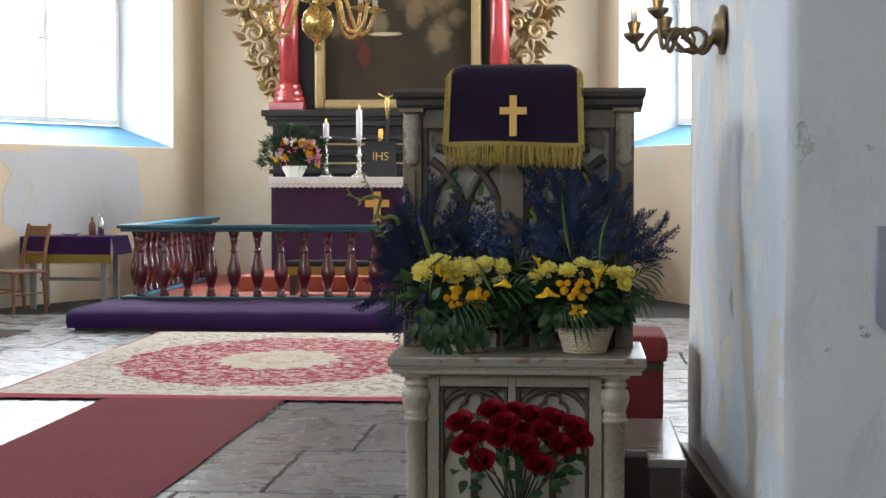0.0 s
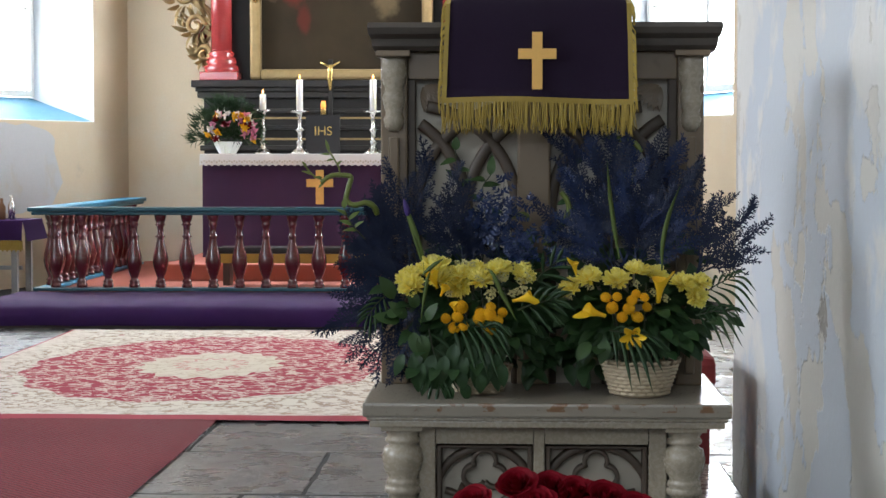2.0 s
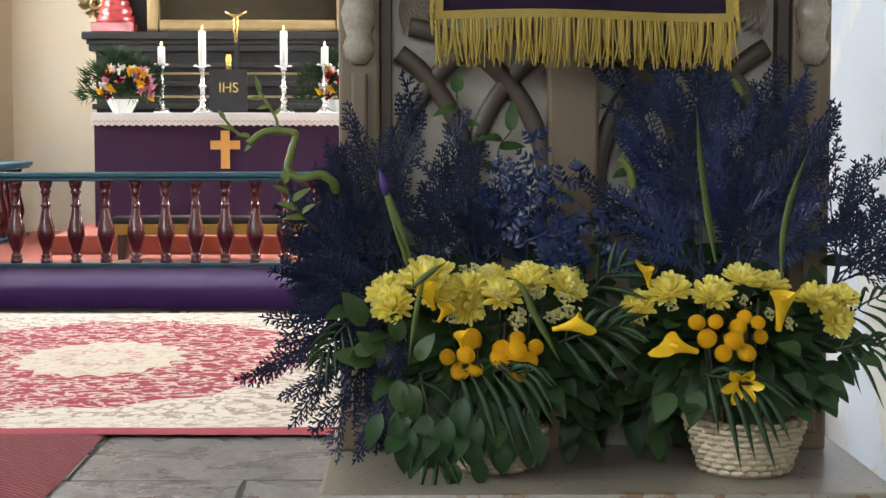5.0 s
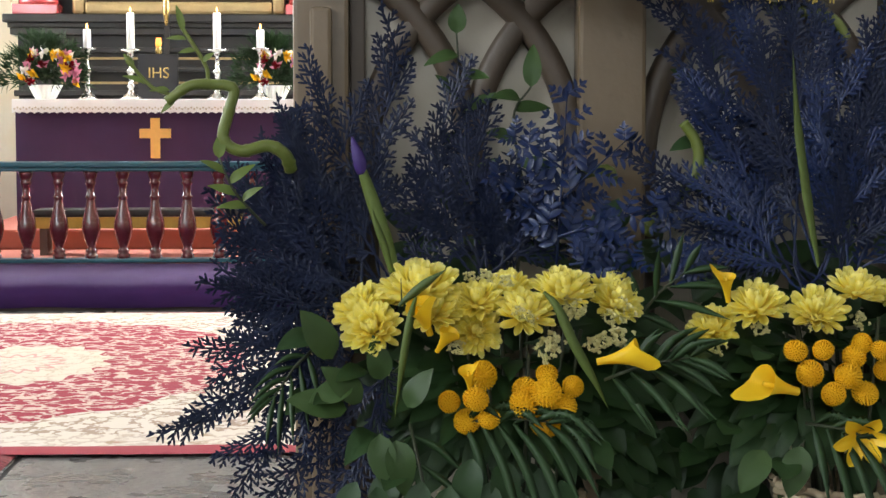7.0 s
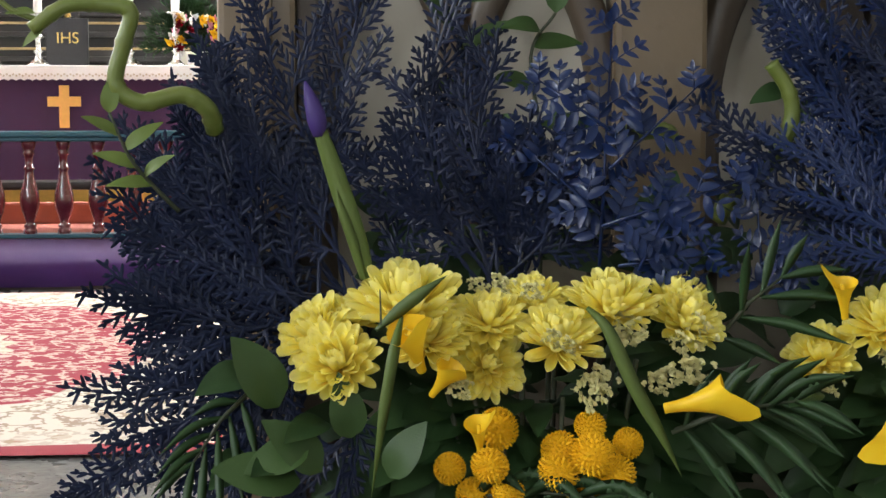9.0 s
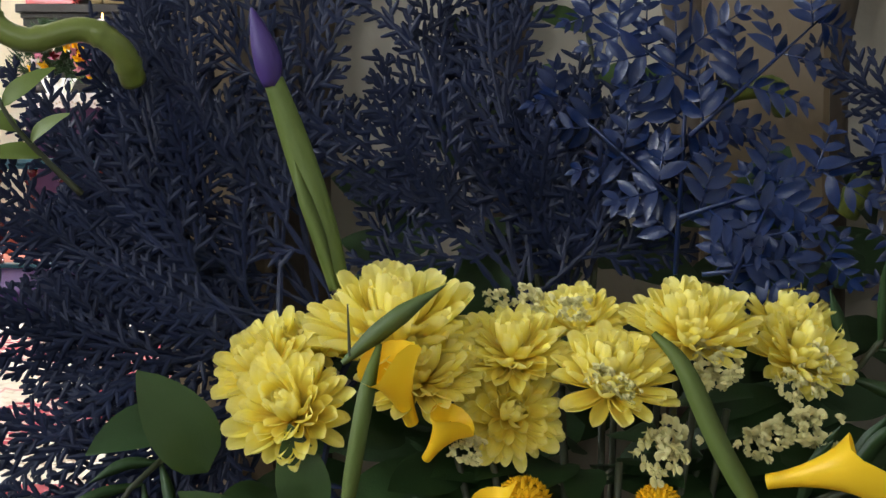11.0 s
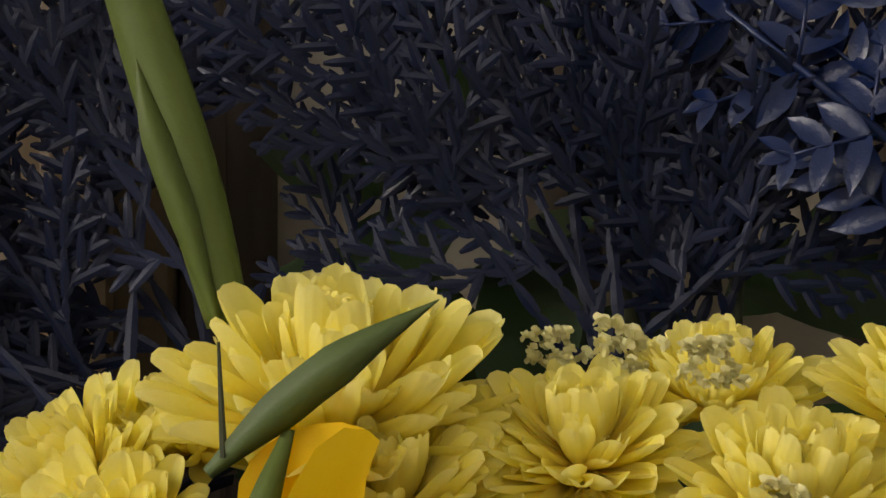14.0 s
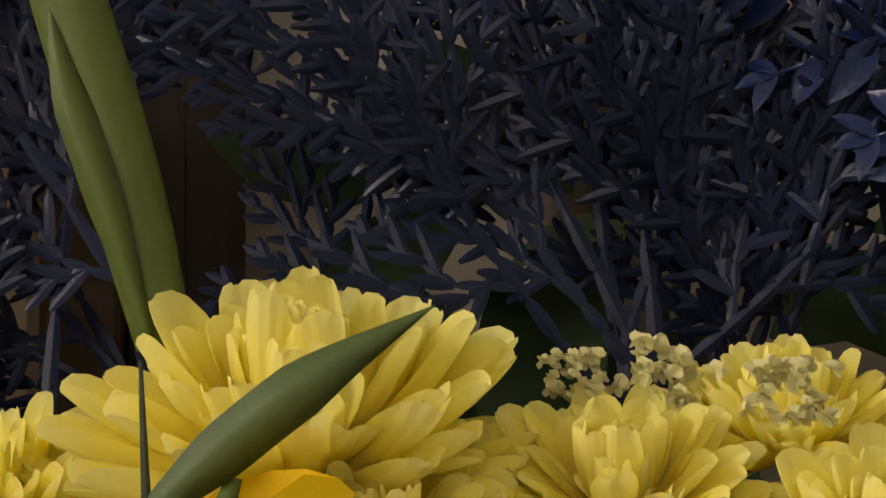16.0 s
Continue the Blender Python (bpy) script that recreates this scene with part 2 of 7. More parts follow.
# ---- the large structure ----
def wall_run(name, a, b, z1, thick, material, label, hole=None, splay=(0.0, 0.0)):
    """A wall from a to b in plan, its inner face on the line, with an opening (s0, s1, z0, z1) that widens inwards by splay."""
    a, b = Vector((*a, 0)), Vector((*b, 0))
    d = (b - a).normalized()
    n = Vector((d.y, -d.x, 0))
    L = (b - a).length

    def pt(s, z, o):
        return a + d * s - n * o + Vector((0, 0, z))
    bm = bmesh.new()
    if not hole:
        vs = [bm.verts.new(pt(s, z, o)) for o in (0, thick) for s, z in ((0, 0), (L, 0), (L, z1), (0, z1))]
        for f in ((0, 1, 2, 3), (7, 6, 5, 4), (0, 4, 5, 1), (1, 5, 6, 2), (2, 6, 7, 3), (3, 7, 4, 0)):
            bm.faces.new([vs[k] for k in f])
    else:
        s0, s1, h0, h1 = hole
        for o, (ga, gb) in ((0, (0.0, 0.0)), (thick, splay)):
            rise = 0.294 if o else 0.0
            ss, zs = (0, s0 + ga, s1 - gb, L), (0, h0 + rise, h1 - rise * 0.7, z1)
            grid = [[bm.verts.new(pt(s, z, o)) for s in ss] for z in zs]
            for r in range(3):
                for c in range(3):
                    if (r, c) != (1, 1):
                        q = [grid[r][c], grid[r][c + 1], grid[r + 1][c + 1], grid[r + 1][c]]
                        bm.faces.new(q if o == 0 else q[::-1])
            if o == 0:
                inner = grid
            else:
                for (r0, c0), (r1, c1) in (((1, 2), (2, 2)), ((2, 1), (1, 1)), ((2, 2), (2, 1)),
                                           ((0, 0), (0, 3)), ((3, 0), (3, 3)), ((0, 0), (3, 0)), ((0, 3), (3, 3)), ((1, 1), (1, 2))):
                    f = bm.faces.new((inner[r0][c0], grid[r0][c0], grid[r1][c1], inner[r1][c1]))
                    if {r0, r1} <= {1, 2} and {c0, c1} <= {1, 2}:
                        f.material_index = 1
    ob = solo(name, bm, material, label, "wall", "structure")
    ob.data.materials.append(M_REVEAL)
    return ob


ROOM_H = 7.5
AXIS = -1.94
LA, LB = (-6.60, 15.2), (-4.50, 20.2)
RA, RB = (0.62, 20.2), (2.72, 15.2)
HOLE = (1.35, 4.75, 1.83, 6.3)
wall_run("wall_apse_north", LA, LB, ROOM_H, 0.85, M_APSE, "cream limewashed apse wall with a deep splayed window", HOLE, (0.42, 0.13))
wall_run("wall_east", LB, RA, ROOM_H, 0.6, M_APSE, "cream limewashed wall behind the altarpiece")
wall_run("wall_apse_south", RA, RB, ROOM_H, 0.85, M_APSE, "cream limewashed apse wall with a deep splayed window", (0.667, 4.07, 1.83, 6.3), (0.13, 0.42))
wall_run("wall_north", (-6.6, -8.0), LA, ROOM_H, 0.6, M_NEAR_WALL, "whitewashed nave wall")
wall_run("wall_south_choir", RB, (2.72, 6.1), ROOM_H, 0.6, M_APSE, "cream limewashed choir wall")
wall_run("wall_west", (4.6, -8.0), (-6.6, -8.0), ROOM_H, 0.6, M_NEAR_WALL, "whitewashed wall at the nave's end")
wall_run("wall_south", (4.6, 3.45), (4.6, -8.0), ROOM_H, 0.6, M_NEAR_WALL, "whitewashed nave wall")
solo("ceiling", boxes((-8, 6, -9, 21.5, ROOM_H, ROOM_H + 0.2)), M_CEIL, "plain whitewashed ceiling", "ceiling", "structure")


def pier():  # two faces of one thick wall
    """The chancel arch's pier, with slightly uneven old plaster edges."""
    bm = bmesh.new()
    ys = [3.45, 3.47, 3.53] + [3.53 + 2.57 * k / 14 for k in range(1, 15)]
    zs = [ROOM_H * k / 40 for k in range(41)]

    def sheet(fn, us):
        g = [[bm.verts.new(fn(u, z)) for u in us] for z in zs]
        for r in range(40):
            for c in range(len(us) - 1):
                bm.faces.new((g[r][c], g[r][c + 1], g[r + 1][c + 1], g[r + 1][c]))

    def wob(a, z, k):
        return noise.noise(Vector((a * 1.3, z * 1.1, k))) * 0.022 + noise.noise(Vector((a * 5, z * 4, k + 9))) * 0.007
    sheet(lambda y, z: Vector((1.06 - 0.049 * (y - 3.45) + wob(y, z, 0) + (0.02 if y < 3.46 else 0.006 if y < 3.48 else 0), y, z)), ys)
    xs = [1.06, 1.08, 1.12] + [1.12 + 3.6 * k / 14 for k in range(1, 15)]
    bmesh.ops.remove_doubles(bm, verts=bm.verts[:], dist=0.0015)
    sheet(lambda x, z: Vector((x, 6.1, z)), [0.93, 2.8])
    solo("wall_chancel_pier", bm, M_PIER, "flaking blue-white and ochre plaster of a thick arch pier", "wall", "structure", smooth=True)
    bm = bmesh.new()
    sheet(lambda x, z: Vector((x + (wob(3.45, z, 0) + 0.02 if x < 1.07 else 0), 3.45 + wob(x, z, 5) * (0 if x < 1.07 else 1) + (0.0 if x < 1.07 else -0.004), z)), xs)
    sheet(lambda y, z: Vector((4.7, y, z)), [3.45, 6.1])
    return solo("wall_chancel_arch", bm, M_NEAR_WALL, "scuffed whitewashed wall face beside the chancel arch", "wall", "structure", smooth=True)


pier()
_bm = boxes((-0.012, 0.08, 3.42, 6.1, 0, 0.16), bevel=0.012)
for _v in _bm.verts:
    _v.co.x += 1.02 - 0.049 * (_v.co.y - 3.45)
solo("baseboard", _bm, M_DARK_WOOD, "dark worn skirting along the plastered pier", "skirting", "structure")


def window_in(name, a, b, mid, lo, hi, z0, z1):
    """A white casement at the outer end of the splay, with a blue sloping sill."""
    a, b = Vector((*a, 0)), Vector((*b, 0))
    d = (b - a).normalized()
    n = Vector((d.y, -d.x, 0))

    def slab(s0, s1, h0, h1, o0, o1):
        bm = bmesh.new()
        vs = [bm.verts.new(a + d * s - n * o + Vector((0, 0, h))) for o in (o0, o1) for s, h in ((s0, h0), (s1, h0), (s1, h1), (s0, h1))]
        for f in ((0, 1, 2, 3), (7, 6, 5, 4), (0, 4, 5, 1), (1, 5, 6, 2), (2, 6, 7, 3), (3, 7, 4, 0)):
            bm.faces.new([vs[k] for k in f])
        return bm
    base = a + d * mid - n * 0.8
    w = thing(name, "tall white-painted church window with bright daylight behind", "window", (base.x, base.y, z0), kind="structure")
    t = 0.07
    for s0, s1, h0, h1 in ((lo, lo + t, z0, z1), (hi - t, hi, z0, z1), (lo + t, hi - t, z0, z0 + t), (lo + t, hi - t, z1 - t, z1),
                           (mid - 0.04, mid + 0.04, z0 + t, z1 - t)):
        part("window_frame", slab(s0, s1, h0, h1, 0.74, 0.82), M_WHITE, w)
    for s0, s1 in ((lo + t, mid - 0.04), (mid + 0.04, hi - t)):
        for k in range(4):
            hh = (z1 - z0 - 2 * t) / 4
            p = part("pane", slab(s0, s1, z0 + t + k * hh, z0 + t + (k + 1) * hh - 0.018, 0.775, 0.781), M_GLASS, w)
            p.visible_shadow = False
            if k < 3:
                part("glazing_bar", slab(s0, s1, z0 + t + (k + 1) * hh - 0.018, z0 + t + (k + 1) * hh, 0.76, 0.80), M_WHITE, w)
    sky_card = solo("backdrop", slab(lo - 1.5, hi + 1.5, z0 - 1.5, z1 + 1.5, 1.6, 1.62), M_SKYGLOW, "bright overcast sky beyond the window", "sky", "structure")
    return w


window_in("window_1", LA, LB, 3.19, 1.77, 4.61, 2.124, 6.09)
window_in("window_2", RA, RB, 2.22, 0.80, 3.65, 2.124, 6.09)


def sloped_sill(name, a, b, s0, s1, g, z0):
    a, b = Vector((*a, 0)), Vector((*b, 0))
    d = (b - a).normalized()
    n = Vector((d.y, -d.x, 0))
    bm = bmesh.new()
    vs = [bm.verts.new(a + d * s - n * o + Vector((0, 0, z))) for s, o, z in
          ((s0 + 0.02, 0.02, z0 + 0.01), (s1 - 0.02, 0.02, z0 + 0.01), (s1 - g[1], 0.80, z0 + 0.283), (s0 + g[0], 0.80, z0 + 0.283))]
    f = bm.faces.new(vs)
    r = bmesh.ops.extrude_face_region(bm, geom=[f])
    bmesh.ops.translate(bm, verts=[v for v in r["geom"] if isinstance(v, bmesh.types.BMVert)], vec=(0, 0, -0.004))
    return solo(name, bm, M_SILL, "pale blue painted sloping window sill", "sill", "structure")


sloped_sill("trim_window_sill", LA, LB, 1.35, 4.75, (0.42, 0.13), 1.83)
sloped_sill("trim_window_sill", RA, RB, 0.667, 4.07, (0.13, 0.42), 1.83)


def grey_patch():
    """A ragged area of bare plaster on the apse wall, below the window."""
    a, b = Vector((*LA, 0)), Vector((*LB, 0))
    d = (b - a).normalized()
    n = Vector((d.y, -d.x, 0))
    bm = bmesh.new()
    ring = []
    for k in range(60):
        t = 2 * math.pi * k / 60
        s = 2.75 + 1.25 * math.copysign(abs(math.cos(t)) ** 0.45, math.cos(t))
        z = 1.30 + 0.50 * math.copysign(abs(math.sin(t)) ** 0.45, math.sin(t))
        j = noise.noise(Vector((s * 2.2, z * 3, 1.0))) * 0.34
        ring.append((s + j, min(z + noise.noise(Vector((s * 4, z * 5, 7.0))) * 0.10, 1.80)))
    f = [bm.verts.new(a + d * s + n * 0.004 + Vector((0, 0, z))) for s, z in ring]
    g = [bm.verts.new(a + d * s - n * 0.002 + Vector((0, 0, z))) for s, z in ring]
    bm.faces.new(f)
    for k in range(60):
        bm.faces.new((f[k], g[k], g[(k + 1) % 60], f[(k + 1) % 60]))
    solo("trim_plaster_patch", bm, M_GREY_PATCH, "ragged bare grey plaster patch below the window", "plaster", "structure")


grey_patch()


# ---- floor coverings ----
def rug_material():
    """A Persian-style pattern: cream field, red oval with a cream heart, scrolling sprigs."""
    m, nt, b = tree("persian_rug")
    sep = nt.nodes.new("ShaderNodeSeparateXYZ")
    nt.links.new(coords(nt), sep.inputs[0])
    u = calc(nt, "DIVIDE", calc(nt, "SUBTRACT", sep.outputs[0], AXIS), 1.56)
    v = calc(nt, "DIVIDE", calc(nt, "SUBTRACT", sep.outputs[1], 11.1), 2.38)
    au, av = calc(nt, "ABSOLUTE", u), calc(nt, "ABSOLUTE", v)
    rad = calc(nt, "SQRT", calc(nt, "ADD", calc(nt, "MULTIPLY", u, u), calc(nt, "MULTIPLY", v, v)))
    ang = calc(nt, "ARCTAN2", v, u)
    wave = calc(nt, "MULTIPLY", calc(nt, "SINE", calc(nt, "MULTIPLY", ang, 16)), 0.02)
    rw = calc(nt, "ADD", rad, wave)

    def inside(x, edge):
        return calc(nt, "LESS_THAN", x, edge)
    vor = nt.nodes.new("ShaderNodeTexVoronoi")
    vor.inputs["Scale"].default_value = 5.0
    nt.links.new(coords(nt), vor.inputs["Vector"])
    sprig = calc(nt, "LESS_THAN", calc(nt, "ABSOLUTE", calc(nt, "SUBTRACT", noise_tex(nt, coords(nt), 9, 3), 0.5)), 0.036)
    blossom = calc(nt, "LESS_THAN", vor.outputs["Distance"], 0.24)
    core = calc(nt, "LESS_THAN", vor.outputs["Distance"], 0.11)
    cream, red, pink, brown = (0.70, 0.63, 0.55), (0.34, 0.016, 0.042), (0.55, 0.20, 0.20), (0.42, 0.30, 0.20)
    field = mix(nt, calc(nt, "MULTIPLY", sprig, 0.85), cream, (0.33, 0.22, 0.15))
    field = mix(nt, calc(nt, "MULTIPLY", core, 0.9), field, (0.42, 0.10, 0.12))
    oval = mix(nt, calc(nt, "MAXIMUM", sprig, blossom), red, (0.64, 0.46, 0.40))
    oval = mix(nt, core, oval, red)
    heart = mix(nt, calc(nt, "MULTIPLY", sprig, 0.5), (0.66, 0.58, 0.48), brown)
    heart = mix(nt, calc(nt, "MULTIPLY", calc(nt, "LESS_THAN", calc(nt, "ABSOLUTE", calc(nt, "SUBTRACT", rw, 0.13)), 0.012), 0.7), heart, pink)
    col = mix(nt, inside(rw, 0.76), field, oval)
    col = mix(nt, inside(rw, 0.30), col, heart)
    edge = calc(nt, "MAXIMUM", au, calc(nt, "ADD", calc(nt, "MULTIPLY", av, 1.0), 0.0))
    band = calc(nt, "GREATER_THAN", edge, 0.86)
    col = mix(nt, calc(nt, "MULTIPLY", band, 0.5), col, mix(nt, blossom, cream, brown))
    rim = calc(nt, "GREATER_THAN", edge, 0.972)
    col = mix(nt, rim, col, (0.36, 0.04, 0.06))
    col = mix(nt, calc(nt, "MULTIPLY", noise_tex(nt, coords(nt), 220, 2), 0.12), col, (0.2, 0.1, 0.08))
    nt.links.new(col, b.inputs["Base Color"])
    b.inputs["Roughness"].default_value = 0.95
    bump(nt, b, noise_tex(nt, coords(nt), 250, 2), 0.5, 0.004)
    return m


def runner_material():
    m, nt, b = tree("ribbed_red_runner")
    w = nt.nodes.new("ShaderNodeTexWave")
    w.wave_type, w.bands_direction = "BANDS", "DIAGONAL"
    w.inputs["Scale"].default_value, w.inputs["Distortion"].default_value = 16.0, 3.0
    nt.links.new(coords(nt), w.inputs["Vector"])
    base = mix(nt, noise_tex(nt, coords(nt), 1.5, 5), (0.17, 0.012, 0.020), (0.25, 0.020, 0.030))
    base = mix(nt, calc(nt, "MULTIPLY", w.outputs["Fac"], 0.75), base, (0.07, 0.006, 0.010))
    nt.links.new(base, b.inputs["Base Color"])
    b.inputs["Roughness"].default_value = 0.95
    bump(nt, b, calc(nt, "ADD", w.outputs["Fac"], noise_tex(nt, coords(nt), 200, 2)), 0.6, 0.006)
    return m


def soft_sheet(bm, x0, x1, y0, y1, z, h, nx, ny, lift):
    """A carpet with a slightly rippled top and a rounded edge."""
    g = []
    for j in range(ny + 1):
        row = []
        for i in range(nx + 1):
            x, y = x0 + (x1 - x0) * i / nx, y0 + (y1 - y0) * j / ny
            e = i in (0, nx) or j in (0, ny)
            dx = noise.noise(Vector((x * 0.7, y * 0.7, 3))) * 0.03
            row.append(bm.verts.new((x + dx, y + dx, z + (0.001 if e else h + lift * (0.5 + noise.noise(Vector((x * 1.5, y * 1.5, 0))))))))
        g.append(row)
    for j in range(ny):
        for i in range(nx):
            bm.faces.new((g[j][i], g[j][i + 1], g[j + 1][i + 1], g[j + 1][i]))
    return bm


solo("red_runner_carpet", soft_sheet(bmesh.new(), -2.69, -1.50, -7.5, 8.85, 0.008, 0.008, 16, 160, 0.004), runner_material(),
     "long dark red ribbed runner carpet along the aisle", "carpet", smooth=True)
solo("persian_rug", soft_sheet(bmesh.new(), -3.50, -0.38, 8.68, 13.5, 0.016, 0.010, 48, 72, 0.006), rug_material(),
     "cream and crimson Persian-style rug with an oval medallion", "rug", smooth=True)
solo("small_dark_rug", soft_sheet(bmesh.new(), -6.5, -4.78, 11.5, 13.8, 0.008, 0.010, 16, 20, 0.004),
     mat("dark_patterned_rug", (0.075, 0.05, 0.04), 0.95, scale=14, vary=0.95, fine=60, relief=0.5), "small dark patterned wool rug", "rug", smooth=True)
solo("red_cushion_mat", soft_sheet(bmesh.new(), -6.4, -5.55, 11.9, 12.7, 0.030, 0.02, 6, 6, 0.004), mat("brick_red_wool", (0.35, 0.06, 0.03), 0.95), "small brick-red mat lying on a dark rug", "mat", smooth=True)


# ---- altar platform and rail ----
def platform():
    p = thing("altar_platform", "low altar platform with purple padded edge and red carpet", "platform", (AXIS, 17, 0))
    bm = bmesh.new()
    x0, x1 = -4.42, 0.54
    prof = [(13.74, 0.03), (13.70, 0.10), (13.71, 0.16), (13.76, 0.195), (14.4, 0.20), (15.30, 0.195)]
    n = 60
    g = [[bm.verts.new((x0 + (x1 - x0) * i / n, y + (noise.noise(Vector((i * 0.35, z * 9, 2))) * 0.02 if k < 3 else 0),
                        z + (0.008 * noise.noise(Vector((i * 0.3, y * 2, 5)))))) for i in range(n + 1)] for k, (y, z) in enumerate(prof)]
    for r in range(len(prof) - 1):
        for c in range(n):
            bm.faces.new((g[r][c], g[r][c + 1], g[r + 1][c + 1], g[r + 1][c]))
    bm.faces.new([g[r][0] for r in range(len(prof))] + [bm.verts.new((x0, 15.3, 0.03))])
    bm.faces.new([g[r][n] for r in range(len(prof))] + [bm.verts.new((x1, 15.3, 0.03))])
    part("kneeler_cloth", bm, M_PURPLE_STEP, p, "purple cloth draped over the padded kneeling step", True)
    part("plinth", boxes((-4.36, 0.48, 13.80, 15.28, 0, 0.17)), M_DARK_WOOD, p)
    part("carpeted_floor", boxes((-4.30, 0.42, 15.29, 20.15, 0, 0.19), bevel=0.01), M_RED_CARPET, p, "pale red carpet on the platform floor")
    part("carpeted_step", boxes((-3.40, -0.48, 16.75, 20.1, 0.19, 0.36), bevel=0.02), M_RED_CARPET, p, "red carpeted step before the altar")
    return p


platform()


def baluster_mesh():
    prof = [(0.050, 0.0), (0.050, 0.03), (0.036, 0.04), (0.050, 0.055), (0.036, 0.072), (0.030, 0.085), (0.062, 0.17), (0.074, 0.23), (0.068, 0.29),
            (0.046, 0.37), (0.034, 0.44), (0.031, 0.455), (0.047, 0.47), (0.031, 0.485), (0.030, 0.54), (0.034, 0.565), (0.048, 0.58), (0.034, 0.595), (0.046, 0.62), (0.055, 0.65), (0.055, 0.67)]
    return finish(lathe(bmesh.new(), prof, 16), "baluster", M_BALUSTER, True)


def altar_rail():
    r = thing("altar_rail", "altar rail with oxblood turned balusters under a dark teal handrail", "railing", (AXIS, 15.42, 0.2))
    part("bottom_rail", boxes((-4.32, 0.44, 15.34, 15.50, 0.197, 0.225), bevel=0.006), M_TEAL, r)
    bm = boxes((-4.36, 0.48, 15.30, 15.54, 0.925, 0.965), (-4.33, 0.45, 15.33, 15.51, 0.893, 0.925), bevel=0.012)
    part("handrail", bm, M_TEAL, r, "dark teal painted handrail")
    for x, mt in ((-4.24, M_TEAL_LIGHT), (0.36, M_TEAL_LIGHT)):
        part("side_rail", boxes((x - 0.12, x + 0.12, 15.545, 19.4, 0.925, 0.965), (x - 0.09, x + 0.09, 15.545, 19.4, 0.893, 0.925), bevel=0.01), mt, r, "blue painted side rail")
        part("side_bottom_rail", boxes((x - 0.08, x + 0.08, 15.505, 19.4, 0.197, 0.225), bevel=0.006), mt, r)
    me = baluster_mesh()
    for k in range(19):
        b = part("baluster", me, None, r)
        b.location = (-4.13 + 0.2437 * k, 15.42, 0.225)
    for x in (-4.24, 0.36):
        for k in range(15):
            b = part("baluster", me, None, r)
            b.location = (x, 15.68 + 0.25 * k, 0.225)
    return r


altar_rail()


# ---- altar and altarpiece ----
def cross_shape(bm, x, z, w, h, arm, bar, y0, y1):
    """A Latin cross: x its middle, z its foot."""
    c = z + h * 0.62
    return slab_poly(bm, [(x - arm, z), (x + arm, z), (x + arm, c - arm), (x + bar, c - arm), (x + bar, c + arm), (x + arm, c + arm),
                          (x + arm, z + h), (x - arm, z + h), (x - arm, c + arm), (x - bar, c + arm), (x - bar, c - arm), (x - arm, c - arm)], y0, y1)


def pleated(bm, x0, x1, y, z0, z1, n, amp, thick=0.01):
    """A hanging cloth with shallow folds."""
    g = []
    for j in range(7):
        z = z1 + (z0 - z1) * j / 6
        g.append([bm.verts.new((x0 + (x1 - x0) * i / n, y - amp * (j / 6) * (0.5 + noise.noise(Vector((i * 0.35, j * 0.08, x0)))), z)) for i in range(n + 1)])
    for j in range(6):
        for i in range(n):
            bm.faces.new((g[j][i], g[j][i + 1], g[j + 1][i + 1], g[j + 1][i]))
    return bm


def altar():
    a = thing("altar", "altar table hung with a purple frontal and a white lace-edged linen", "altar", (AXIS, 18.5, 0.36))
    part("table_body", boxes((-3.14, -0.74, 17.86, 19.25, 0.36, 1.41)), M_DARK_WOOD, a)
    bm = pleated(bmesh.new(), -3.19, -0.69, 17.82, 0.37, 1.44, 60, 0.03)
    part("frontal", bm, M_PURPLE, a, "purple cloth frontal", True)
    for x in (-3.19, -0.70):
        part("side_cloth", boxes((x, x + 0.01, 17.83, 19.25, 0.37, 1.42)), M_PURPLE, a)
    bm = boxes((-3.215, -0.665, 17.79, 19.27, 1.42, 1.46), bevel=0.008)
    part("linen", bm, M_LACE, a, "white linen altar cloth")
    bm = bmesh.new()
    n = 190
    top = [bm.verts.new((-3.215 + 2.55 * i / n, 17.786, 1.44)) for i in range(n + 1)]
    low = [bm.verts.new((-3.215 + 2.55 * i / n, 17.780, 1.33 + 0.014 * abs(math.sin(i * math.pi / 5)))) for i in range(n + 1)]
    for i in range(n):
        bm.faces.new((top[i], top[i + 1], low[i + 1], low[i]))
    part("lace_edge", bm, M_LACE, a, "white scalloped lace edge")
    bm = bmesh.new()
    for i in range(95):
        x = -3.19 + 2.5 * i / 94
        lathe(bm, [(0.010, 0), (0.010, 0.004)], 6, m=Matrix.Translation((x, 17.780, 1.372 + 0.012 * (i % 2))) @ pose(0, 0, 0, 90))
    part("lace_pattern", bm, mat("lace_shadow_thread", (0.55, 0.47, 0.36), 0.9), a, "beige stitched lace pattern")
    part("cross_emblem", cross_shape(bmesh.new(), AXIS - 0.005, 0.93, 0.26, 0.36, 0.042, 0.14, 17.775, 17.79), M_GOLD_CLOTH, a, "gold cloth cross sewn on the frontal")
    return a


altar()

k = thing("kneeling_bench", "low dark kneeling bench with a fringed gold pad", "bench", (AXIS, 16.25, 0.19))
part("pad", boxes((-2.75, -1.0, 16.1, 16.45, 0.50, 0.56), bevel=0.02), M_BLACK_WOOD, k, "dark padded top")
part("fringe", boxes((-2.72, -1.03, 16.085, 16.10, 0.41, 0.50)), M_FRINGE, k, "gold fringe")
for x in (-2.7, -1.1):
    part("leg", boxes((x, x + 0.06, 16.15, 16.40, 0.19, 0.50)), M_DARK_WOOD, k)


